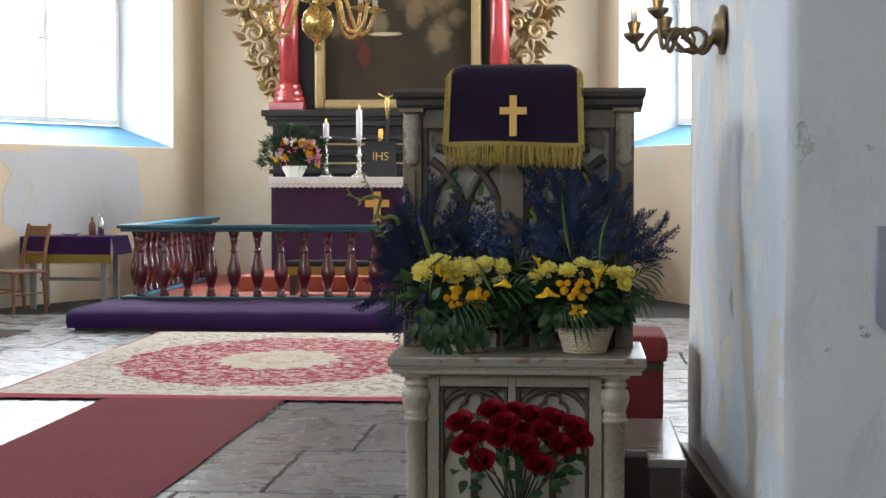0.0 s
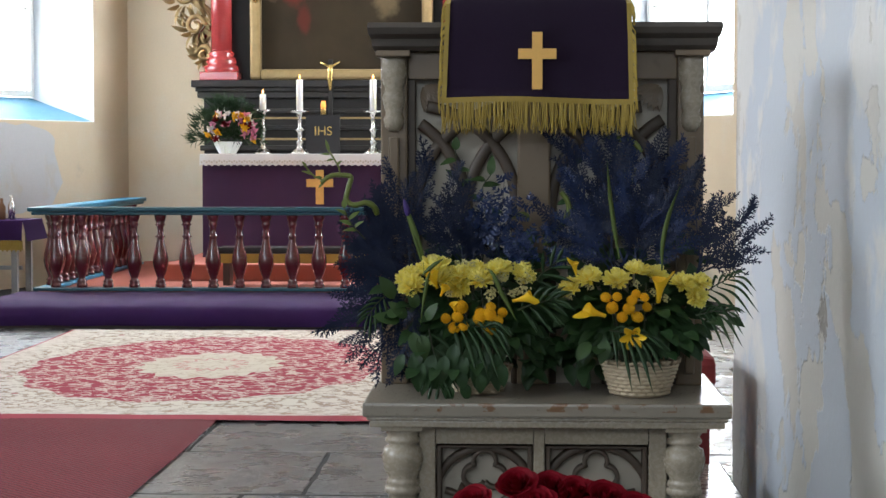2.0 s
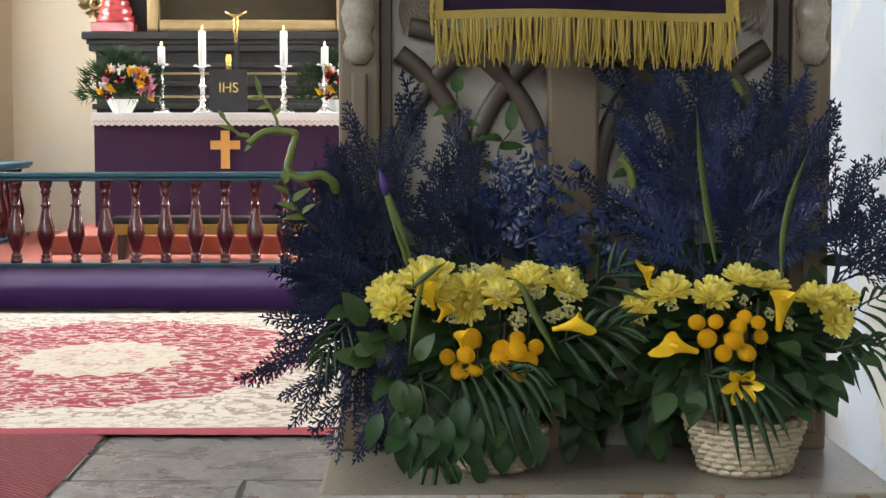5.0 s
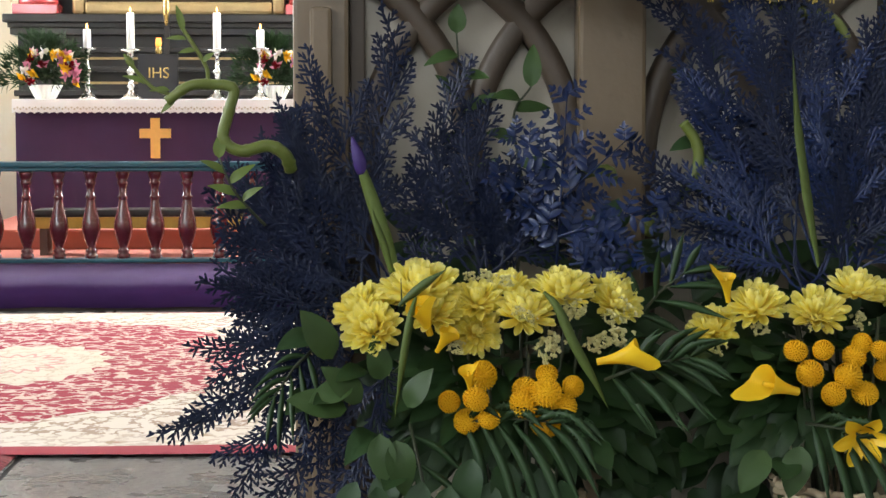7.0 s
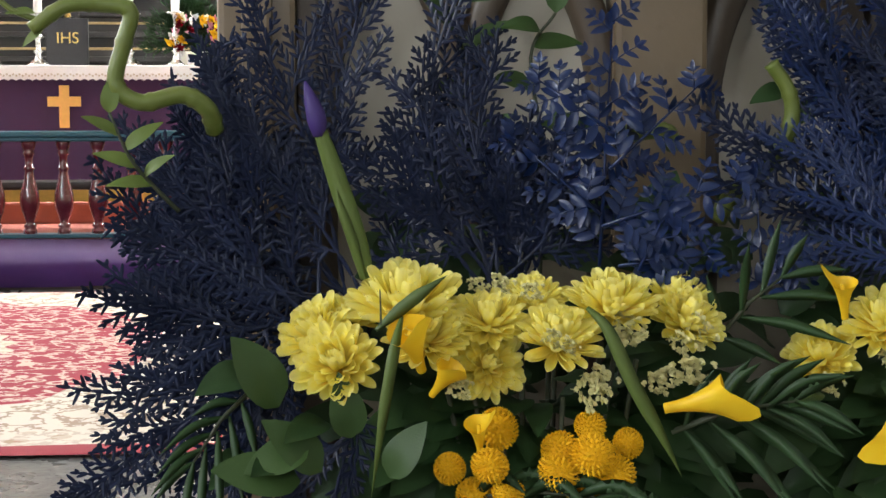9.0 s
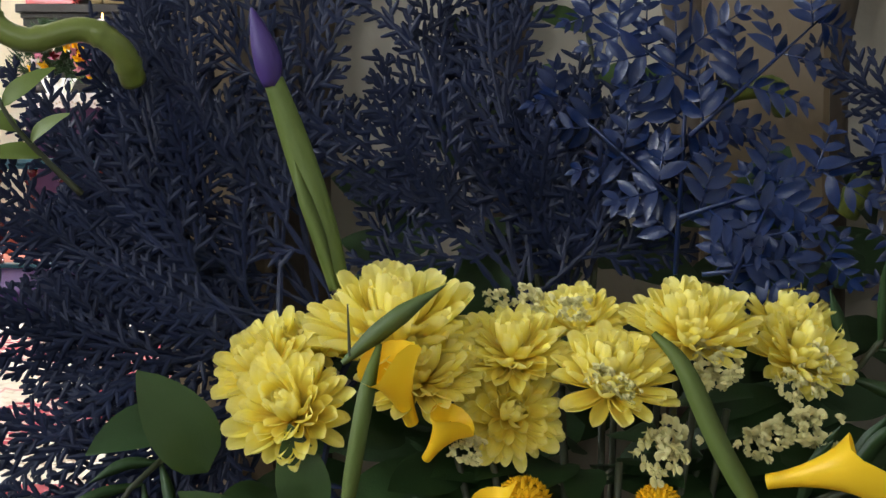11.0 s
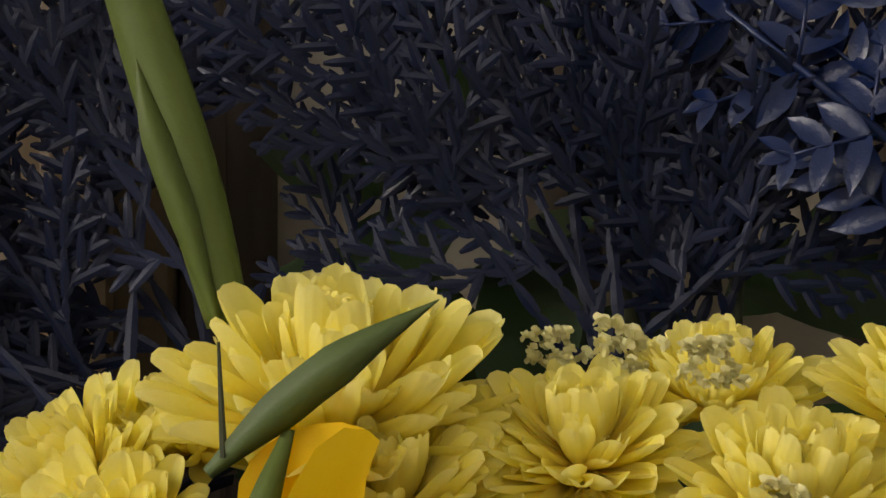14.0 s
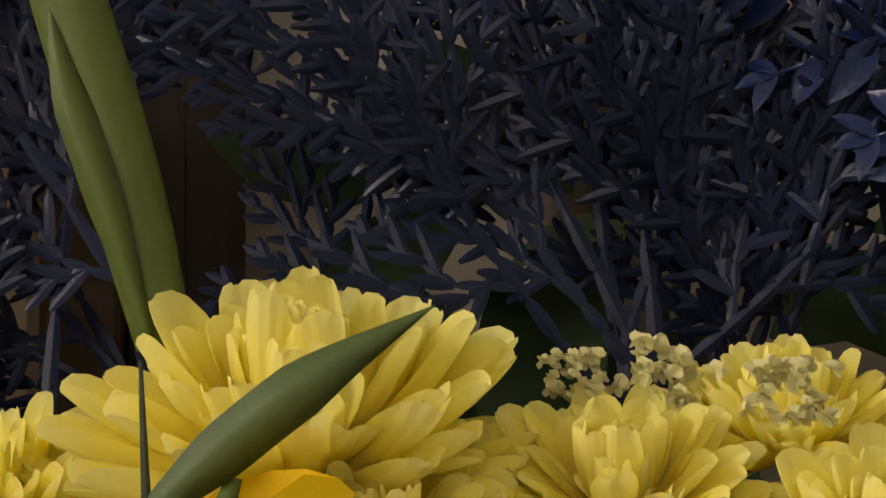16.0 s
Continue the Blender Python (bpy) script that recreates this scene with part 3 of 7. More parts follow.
def retable():
    r = thing("altarpiece", "tall black and gilded altarpiece with red columns and a dark painting", "altarpiece", (AXIS, 19.7, 0.36))
    y = 19.62
    part("base", boxes((-3.46, -0.42, 19.45, 20.18, 0.0, 2.10), bevel=0.01), M_BLACK_WOOD, r)
    rows = [(-3.50, -0.38, 19.40, 20.18, 1.50, 1.56), (-3.42, -0.46, 19.36, 20.18, 1.74, 1.79), (-3.44, -0.44, 19.38, 20.18, 1.93, 1.98),
            (-3.52, -0.36, 19.36, 20.18, 2.10, 2.17), (-3.58, -0.30, 19.30, 20.18, 2.22, 2.30), (-3.54, -0.34, 19.34, 20.18, 2.17, 2.22)]
    for q in rows:
        part("moulding", boxes(q, bevel=0.012), M_BLACK_WOOD, r)
    for z in (1.62, 1.86):
        part("gilt_line", boxes((-3.05, -0.83, 19.435, 19.46, z, z + 0.025), bevel=0.008), M_GILT_PALE, r, "thin gilded moulding")
    part("back_panel", boxes((-3.18, -0.70, 19.74, 20.18, 2.30, 6.2)), M_BLACK_WOOD, r)
    part("painting_canvas", boxes((-2.82, -0.96, 19.63, 19.66, 2.38, 4.72)), painting_material(), r, "dark old oil painting of a table scene with muted glowing shapes")
    fx0, fx1, fz0, fz1, t = -2.94, -0.84, 2.31, 4.84, 0.125
    for q in ((fx0, fx0 + t, 19.52, 19.74, fz0, fz1), (fx1 - t, fx1, 19.52, 19.74, fz0, fz1), (fx0 + t, fx1 - t, 19.52, 19.74, fz0, fz0 + t), (fx0 + t, fx1 - t, 19.52, 19.74, fz1 - t, fz1)):
        part("picture_frame", boxes(q, bevel=0.035), M_GILT_PALE, r, "dull gilded picture frame")
    for x in (-3.27, -0.61):
        prof = [(0.20, 0.0), (0.20, 0.09), (0.165, 0.10), (0.18, 0.14), (0.165, 0.18), (0.135, 0.20), (0.150, 0.23), (0.128, 0.26)]
        part("pedestal", boxes((x - 0.22, x + 0.22, 19.34, 19.8, 2.30, 2.40), bevel=0.01), M_COLUMN, r, "dark red pedestal block")
        part("column_base", lathe(bmesh.new(), prof, 24, (x, 19.57, 2.38)), M_COLUMN, r, "", True)
        part("column_shaft", lathe(bmesh.new(), [(0.122, 2.62), (0.122, 3.4), (0.112, 4.72)], 28, (x, 19.57, 0)), M_COLUMN, r, "glossy red marbled column", True)
        part("capital", lathe(bmesh.new(), [(0.115, 4.70), (0.14, 4.74), (0.12, 4.78), (0.15, 4.95), (0.21, 5.05), (0.21, 5.10)], 16, (x, 19.57, 0)), M_GILT, r, "gilded capital", True)
    part("entablature", boxes((-3.6, -0.28, 19.3, 20.18, 5.1, 5.5), (-3.7, -0.18, 19.2, 20.18, 5.5, 5.62), bevel=0.02), M_BLACK_WOOD, r)
    for side in (-1, 1):
        wing(r, side)
    return r


def painting_material():
    m, nt, b = tree("dark_oil_painting")
    sep = nt.nodes.new("ShaderNodeSeparateXYZ")
    nt.links.new(coords(nt), sep.inputs[0])
    v = coords(nt)
    col = mix(nt, noise_tex(nt, v, 2.2, 5), (0.012, 0.008, 0.004), (0.050, 0.032, 0.015))

    def blob(x, z, rx, rz, c, k=1.0):
        nonlocal col
        dx = calc(nt, "DIVIDE", calc(nt, "SUBTRACT", sep.outputs[0], x), rx)
        dz = calc(nt, "DIVIDE", calc(nt, "SUBTRACT", sep.outputs[2], z), rz)
        dd = calc(nt, "ADD", calc(nt, "MULTIPLY", dx, dx), calc(nt, "MULTIPLY", dz, dz))
        dd = calc(nt, "ADD", dd, calc(nt, "MULTIPLY", calc(nt, "SUBTRACT", noise_tex(nt, v, 7, 4), 0.5), 1.6))
        mask = ramp(nt, dd, [(0.25, (k, k, k)), (1.0, (0, 0, 0))])
        col = mix(nt, mask, col, c)
    blob(-1.55, 3.95, 0.55, 0.55, (0.13, 0.085, 0.04), 0.8)
    blob(-2.45, 3.32, 0.17, 0.20, (0.13, 0.018, 0.010), 0.8)
    blob(-2.32, 3.02, 0.09, 0.20, (0.11, 0.015, 0.010), 0.7)
    blob(-2.13, 3.40, 0.14, 0.16, (0.17, 0.12, 0.07), 0.7)
    blob(-2.05, 3.26, 0.24, 0.03, (0.42, 0.33, 0.20), 0.9)
    blob(-1.38, 3.24, 0.18, 0.24, (0.17, 0.12, 0.06), 0.7)
    blob(-1.68, 3.50, 0.14, 0.22, (0.15, 0.10, 0.05), 0.6)
    blob(-1.15, 3.46, 0.14, 0.14, (0.15, 0.10, 0.05), 0.6)
    blob(-2.68, 3.36, 0.10, 0.18, (0.16, 0.10, 0.06), 0.7)
    nt.links.new(col, b.inputs["Base Color"])
    b.inputs["Roughness"].default_value = 0.6
    b.inputs["Specular IOR Level"].default_value = 0.2
    bump(nt, b, noise_tex(nt, v, 60, 3), 0.15, 0.003)
    return m


def wing(r, side):
    """Carved scrollwork beside the column: acanthus scrolls with red inner ribs."""
    def X(u):
        return AXIS + side * u
    bm = bmesh.new()
    rnd = random.Random(3)
    path = spline([(X(1.50), 19.8, 2.45), (X(1.62), 19.78, 2.75), (X(1.50), 19.78, 3.05), (X(1.78), 19.78, 3.35), (X(1.92), 19.78, 3.65), (X(1.70), 19.78, 3.95), (X(1.66), 19.78, 4.25), (X(1.82), 19.78, 4.5), (X(1.62), 19.8, 4.95)], 8)
    for off in (0.0, 0.07, -0.07):
        tube(bm, [p + Vector((side * off, 0, off * 0.4)) for p in path], 0.026, 6)
    for cx, cz, rr, turn in ((1.56, 2.62, 0.10, 1), (1.66, 2.95, 0.12, -1), (1.80, 3.30, 0.15, 1), (1.92, 3.70, 0.16, -1), (1.72, 4.05, 0.14, 1), (1.86, 4.30, 0.15, -1), (1.60, 4.62, 0.15, 1), (1.55, 3.40, 0.10, 1), (1.52, 3.85, 0.10, -1), (1.50, 4.30, 0.09, 1)):
        pts = []
        for q in range(26):
            a = q / 25 * 2.6 * math.pi
            w = rr * (1 - 0.75 * q / 25)
            pts.append((X(cx + turn * w * math.cos(a)), 19.74 - 0.05 * q / 25, cz + w * math.sin(a)))
        tube(bm, pts, [0.036 - 0.018 * q / 25 for q in range(26)], 6)
        for q in range(15):
            a = q / 15 * 2 * math.pi + rnd.random() * 0.4
            leaf_blade(bm, Vector((X(cx + rr * 0.85 * math.cos(a)), 19.75, cz + rr * 0.85 * math.sin(a))),
                       Vector((side * math.cos(a + 0.5), -0.5, math.sin(a + 0.5))), rr * (0.9 + 0.7 * rnd.random()), 0.075)
    part("carved_wing", bm, M_GILT_PALE, r, "gilded and silvered carved acanthus scrollwork", True)
    bm = bmesh.new()
    for q in range(3):
        tube(bm, [p + Vector((0, 0.05, 0)) for p in path[q * 20: q * 20 + 16]], [0.02 + 0.045 * math.sin(math.pi * (j + 0.3) / 16.5) for j in range(len(path[q * 20: q * 20 + 16]))], 8)
    part("red_rib", bm, M_COLUMN, r, "dark red painted inner rib", True)


def leaf_blade(bm, p, d, length, width, up=None, curl=0.35, rows=4):
    """A pointed, slightly curled leaf from p along d."""
    d = Vector(d).normalized()
    up = Vector(up) if up else d.orthogonal()
    s = d.cross(up).normalized()
    up = s.cross(d).normalized()
    prev = None
    for k in range(rows + 1):
        t = k / rows
        w = width * 0.5 * math.sin(math.pi * min(1, 0.12 + t * 0.88)) ** 0.8
        c = p + d * length * t + up * (-curl * length * t * t)
        cur = (bm.verts.new(c - s * w + up * w * 0.35), bm.verts.new(c), bm.verts.new(c + s * w + up * w * 0.35))
        if prev:
            bm.faces.new((prev[0], prev[1], cur[1], cur[0]))
            bm.faces.new((prev[1], prev[2], cur[2], cur[1]))
        prev = cur


retable()


def candlestick(at, height, radius, candle_h):
    c = thing("altar_candlestick", "turned silver candlestick with a lit white candle on the altar", "candlestick", at, "altar candlesticks")
    h, r = height, radius
    prof = [(r, 0), (r, 0.012), (r * 0.8, 0.03), (r * 0.38, 0.06), (r * 0.22, h * 0.22), (r * 0.45, h * 0.27), (r * 0.2, h * 0.32), (r * 0.25, h * 0.5), (r * 0.48, h * 0.56),
            (r * 0.2, h * 0.62), (r * 0.2, h * 0.86), (r * 0.35, h * 0.9), (r * 0.3, h * 0.95), (r * 0.95, h * 0.98), (r, h), (r * 0.3, h + 0.004)]
    part("stick", lathe(bmesh.new(), prof, 20, at), M_SILVER, c, "", True)
    x, y, z = at
    k = part("candle", lathe(bmesh.new(), [(0.036, 0), (0.036, candle_h - 0.01), (0.030, candle_h)], 16, (x, y, z + h)), M_WAX, c, "white wax candle", True)
    part("flame", lathe(bmesh.new(), [(0.003, 0), (0.010, 0.014), (0.008, 0.028), (0.001, 0.05)], 8, (x, y, z + h + candle_h + 0.004)), M_FLAME, k, "small yellow flame", True)
    return c


candlestick((-2.217, 18.3, 1.46), 0.46, 0.10, 0.34)
candlestick((-1.424, 18.3, 1.46), 0.46, 0.10, 0.34)
candlestick((-2.60, 18.2, 1.46), 0.47, 0.085, 0.17)
candlestick((-1.02, 18.2, 1.46), 0.47, 0.085, 0.17)

c = thing("altar_crucifix", "slender black crucifix with a small gilded figure", "crucifix", (-1.94, 18.75, 1.46))
part("upright", boxes((-1.955, -1.905, 18.74, 18.77, 1.5, 2.50), (-2.02, -1.84, 18.68, 18.83, 1.46, 1.52), bevel=0.006), M_BLACK_WOOD, c)
bm = bmesh.new()
tube(bm, [(-1.93, 18.72, 2.16), (-1.932, 18.72, 2.26), (-1.928, 18.71, 2.36), (-1.93, 18.71, 2.44)], [0.012, 0.026, 0.032, 0.022], 8)
tube(bm, [(-2.04, 18.72, 2.47), (-1.93, 18.71, 2.41), (-1.82, 18.72, 2.47)], [0.008, 0.016, 0.008], 6)
part("gilt_figure", bm, M_BRASS, c, "small gilded cross figure", True)
c2 = thing("book_stand", "black book stand with gold letters on the altar", "book stand", (-1.96, 18.35, 1.46))
part("board", boxes((-2.16, -1.79, 18.36, 18.40, 1.46, 1.88), bevel=0.006), mat("black_leather", (0.025, 0.022, 0.024), 0.5), c2)
tx = bpy.data.curves.new("letters", "FONT")
tx.body, tx.size, tx.align_x, tx.extrude = "IHS", 0.14, "CENTER", 0.002
txo = new("letters", tx)
txo.rotation_euler, txo.location = (radians(90), 0, 0), (-1.97, 18.352, 1.66)
dg = bpy.context.evaluated_depsgraph_get()
letters_mesh = bpy.data.meshes.new_from_object(txo.evaluated_get(dg))
mw = txo.matrix_basis.copy()
bpy.data.objects.remove(txo)
letters_mesh.transform(mw)
letters_mesh.materials.clear()
letters_mesh.materials.append(M_BRASS)
part("letters", letters_mesh, None, c2, "gold letters")
c3 = thing("altar_lamp", "small amber glass votive lamp in a brass cup", "lamp", (-1.945, 18.5, 1.88))
part("cup", lathe(bmesh.new(), [(0.03, 1.885), (0.03, 1.93), (0.024, 1.95)], 12, (-1.97, 18.38, 0)), M_BRASS, c3, "", True)
part("flame_glass", lathe(bmesh.new(), [(0.024, 1.952), (0.03, 1.98), (0.022, 2.03)], 12, (-1.97, 18.38, 0)), emit("amber_glass", (0.9, 0.30, 0.05), 1.2), c3, "amber glass", True)


def chandelier(at):
    """A brass ball chandelier with S-shaped arms and lit candle bulbs."""
    x, y, z = at
    c = thing("brass_chandelier", "polished brass ball chandelier with lit candle bulbs", "chandelier", (x, y, ROOM_H))
    prof = [(0.004, -0.21), (0.028, -0.19), (0.014, -0.16), (0.032, -0.135), (0.06, -0.12), (0.105, -0.06), (0.113, 0.0), (0.095, 0.06), (0.055, 0.10), (0.03, 0.13), (0.05, 0.17), (0.085, 0.19),
            (0.05, 0.22), (0.028, 0.28), (0.05, 0.34), (0.08, 0.37), (0.035, 0.42), (0.03, 0.6), (0.06, 0.66), (0.02, 0.74)]
    part("ball_stem", lathe(bmesh.new(), prof, 28, at), M_BRASS, c, "", True)
    part("rod", tube(bmesh.new(), [(x, y, z + 0.7), (x, y, ROOM_H)], 0.012), M_BRASS, c)
    for k in range(8):
        a = 2 * math.pi * k / 8 + 0.2
        d = Vector((math.cos(a), math.sin(a), 0))
        o = Vector(at)
        R = 0.46 if k % 2 else 0.40
        top = 0.17 if k % 2 else 0.12
        pts = spline([o + d * 0.05 + Vector((0, 0, 0.20)), o + d * 0.13 + Vector((0, 0, 0.27)), o + d * 0.20 + Vector((0, 0, 0.14)), o + d * 0.27 + Vector((0, 0, -0.06)), o + d * (R - 0.06) + Vector((0, 0, -0.07)), o + d * R + Vector((0, 0, top - 0.06))], 7)
        arm = part("arm", tube(bmesh.new(), pts, 0.013, 8), M_BRASS, c, "", True)
        e = o + d * R + Vector((0, 0, top - 0.06))
        part("drip_pan", lathe(bmesh.new(), [(0.012, -0.02), (0.02, 0.0), (0.075, 0.018), (0.075, 0.024), (0.02, 0.03), (0.022, 0.05)], 16, e), M_BRASS, arm, "", True)
        part("candle_sleeve", lathe(bmesh.new(), [(0.017, 0.05), (0.017, 0.15)], 12, e), M_WAX, arm, "white candle sleeve", True)
        part("bulb", lathe(bmesh.new(), [(0.010, 0.15), (0.019, 0.175), (0.014, 0.20), (0.002, 0.225)], 12, e), M_BULB, arm, "lit bulb", True)
        part("scroll", tube(bmesh.new(), [o + d * (0.10 + 0.05 * math.cos(q * 0.55)) + Vector((0, 0, 0.19 + 0.05 * math.sin(q * 0.55))) for q in range(10)], 0.009, 6), M_BRASS, arm, "", True)
    bulb_light((x, y, z + 0.30), 7)


chandelier((-1.422, 9.700, 2.530))


def sconce(at, out, side, s, material, lit=True):
    """A wall sconce: round backplate, two S-shaped arms with cups, candle bulbs."""
    at, out, side = Vector(at), Vector(out).normalized(), Vector(side).normalized()
    c = thing("wall_sconce", "baroque brass wall sconce with two curled candle arms", "sconce", at, "wall sconces")
    rot = out.to_track_quat("Z", "Y").to_matrix().to_4x4()
    part("backplate", lathe(bmesh.new(), [(0.085 * s, 0), (0.085 * s, 0.012), (0.06 * s, 0.02), (0.05 * s, 0.035), (0.02 * s, 0.045)], 20, m=Matrix.Translation(at) @ rot @ Matrix.Diagonal((1.25, 0.9, 1, 1))), material, c, "", True)
    up = Vector((0, 0, 1))
    for k, (o, w, h) in enumerate(((0.17, -0.09, 0.0), (0.20, 0.05, 0.05), (0.27, -0.02, -0.02))):
        e = at + out * o * s + side * w * s + up * h * s
        pts = spline([at + out * 0.02, at + out * (o * 0.35) * s + side * w * 0.3 * s - up * 0.07 * s, at + out * (o * 0.72) * s + side * w * 0.8 * s + up * 0.0 * s, at + out * (o * 0.92) * s + side * w * s - up * 0.06 * s, e], 7)
        arm = part("arm", tube(bmesh.new(), pts, 0.007 * s, 8), material, c, "", True)
        part("scroll", tube(bmesh.new(), [at + out * (o * 0.45 + 0.035 * math.cos(q * 0.6)) * s + side * w * 0.4 * s + up * (-0.03 + 0.035 * math.sin(q * 0.6)) * s for q in range(10)], 0.006 * s, 6), material, arm, "", True)
        part("cup", lathe(bmesh.new(), [(0.008 * s, -0.02 * s), (0.03 * s, 0.0), (0.034 * s, 0.012 * s), (0.014 * s, 0.016 * s), (0.022 * s, 0.045 * s), (0.010 * s, 0.05 * s)], 14, e), material, arm, "", True)
        if lit and k > 0:
            part("candle_sleeve", lathe(bmesh.new(), [(0.011 * s, 0.05 * s), (0.011 * s, 0.10 * s)], 10, e), M_WAX, arm, "white candle sleeve", True)
            part("bulb", lathe(bmesh.new(), [(0.007 * s, 0.10 * s), (0.013 * s, 0.12 * s), (0.002, 0.155 * s)], 10, e), M_BULB, arm, "lit bulb", True)
    return c


wd = Vector((2.1, 5.0, 0)).normalized()
wn_left, wn_right = Vector((wd.y, -wd.x, 0)), Vector((-wd.y, -wd.x, 0))
lp = Vector((*LA, 0)) + wd * 0.45
sconce((lp.x, lp.y, 2.15), wn_left, wd, 1.8, M_OLD_BRASS)
bulb_light(Vector((lp.x, lp.y, 2.42)) + wn_left * 0.30, 22)
rp = Vector((*RB, 0)) + Vector((-wd.x, wd.y, 0)) * 0.30
sconce((rp.x, rp.y, 2.30), wn_right, Vector((-wd.x, wd.y, 0)), 1.8, M_OLD_BRASS)
bulb_light(Vector((rp.x, rp.y, 2.58)) + wn_right * 0.30, 22)
sconce((0.985, 4.90, 2.05), (-1, 0, 0), (0, -1, 0), 1.35, M_OLD_BRASS)
bulb_light((0.67, 4.82, 2.26), 2.0)


# ---- side furniture ----
def wood_chair(at, turn, material, label):
    c = thing("wooden_chair", label, "chair", (0, 0, 0), "wooden chairs")
    for x, y in ((-0.2, -0.2), (0.2, -0.2)):
        part("front_leg", tube(bmesh.new(), [(x, y, 0), (x, y, 0.44)], [0.018, 0.024], 8), material, c)
    for x in (-0.19, 0.19):
        part("back_post", tube(bmesh.new(), [(x, 0.24, 0), (x, 0.2, 0.44), (x * 0.98, 0.24, 0.7), (x * 0.95, 0.30, 0.95)], 0.02, 8), material, c)
    part("seat", boxes((-0.23, 0.23, -0.23, 0.22, 0.43, 0.46), bevel=0.012), material, c)
    for z0, z1, y in ((0.82, 0.93, 0.285), (0.60, 0.65, 0.235)):
        part("back_rail", boxes((-0.17, 0.17, y - 0.01, y + 0.012, z0, z1), bevel=0.005), material, c)
    for x in (-0.2, 0.2):
        part("stretcher", tube(bmesh.new(), [(x, -0.2, 0.2), (x, 0.22, 0.22)], 0.011, 6), material, c)
    part("front_stretcher", tube(bmesh.new(), [(-0.2, -0.2, 0.26), (0.2, -0.2, 0.26)], 0.011, 6), material, c)
    c.matrix_world = pose(*at, 0, 0, turn)
    return c


wood_chair((-5.62, 15.95, 0), -35, M_OAK, "plain brown wooden chair beside the draped table")
wood_chair((-6.05, 13.75, 0), 200, M_DARK_WOOD, "dark carved wooden chair by the north wall")

t = thing("side_table", "grey-legged side table under a purple fringed cloth", "table", (-5.22, 16.75, 0))
for x in (-5.62, -4.82):
    for y in (16.5, 17.0):
        part("leg", boxes((x - 0.03, x + 0.03, y - 0.03, y + 0.03, 0, 0.76)), M_GREY_TABLE, t)
part("top", boxes((-5.70, -4.74, 16.42, 17.08, 0.76, 0.79)), M_GREY_TABLE, t)
part("stretcher", boxes((-5.62, -4.82, 16.73, 16.77, 0.30, 0.34)), M_GREY_TABLE, t)
tc = thing("purple_tablecloth", "purple cloth with a gold fringe laid over a side table", "tablecloth", (-5.22, 16.75, 0.79))
bm = boxes((-5.73, -4.71, 16.39, 17.11, 0.793, 0.803))
pleated(bm, -5.73, -4.71, 16.388, 0.60, 0.80, 24, 0.03)
vs = [bm.verts.new(v) for v in ((-4.71, 16.39, 0.80), (-4.71, 17.11, 0.80), (-4.66, 17.13, 0.60), (-4.66, 16.37, 0.60))]
bm.faces.new(vs)
part("cloth", bm, M_PURPLE_STEP, tc, "", True)
bm = bmesh.new()
for q in range(70):
    x = -5.73 + 1.02 * q / 69
    box(bm, x - 0.006, x + 0.006, 16.36, 16.37, 0.51 + 0.01 * math.sin(q * 2.1), 0.61)
part("fringe", bm, M_FRINGE, tc, "gold fringe")
for x, r, h, mt, lab in ((-5.02, 0.04, 0.21, M_OAK, "small brown glass bottle on the purple cloth"), (-4.92, 0.035, 0.24, M_SILVER, "small clear pale bottle on the purple cloth")):
    solo("bottle", lathe(bmesh.new(), [(r, 0), (r, h * 0.6), (r * 0.4, h * 0.78), (r * 0.4, h)], 14, (x, 16.75, 0.804)), mt, lab, "bottle", smooth=True)
solo("small_dish", lathe(bmesh.new(), [(0.05, 0), (0.12, 0.03), (0.11, 0.034), (0.04, 0.01)], 18, (-5.25, 16.7, 0.804)), M_SILVER, "shallow silver dish on the purple cloth", "dish", smooth=True)

w = thing("standing_cross", "plain brown wooden standing cross on a white base", "cross", (-6.22, 14.9, 0))
part("upright", boxes((-6.26, -6.17, 14.86, 14.94, 0.10, 1.36), bevel=0.006), M_OAK, w)
part("crossbar", boxes((-6.50, -5.94, 14.85, 14.95, 1.02, 1.10), bevel=0.006), M_OAK, w)
part("base", boxes((-6.50, -5.94, 14.6, 15.15, 0.0, 0.10), bevel=0.01), M_WHITE, w, "white painted base")


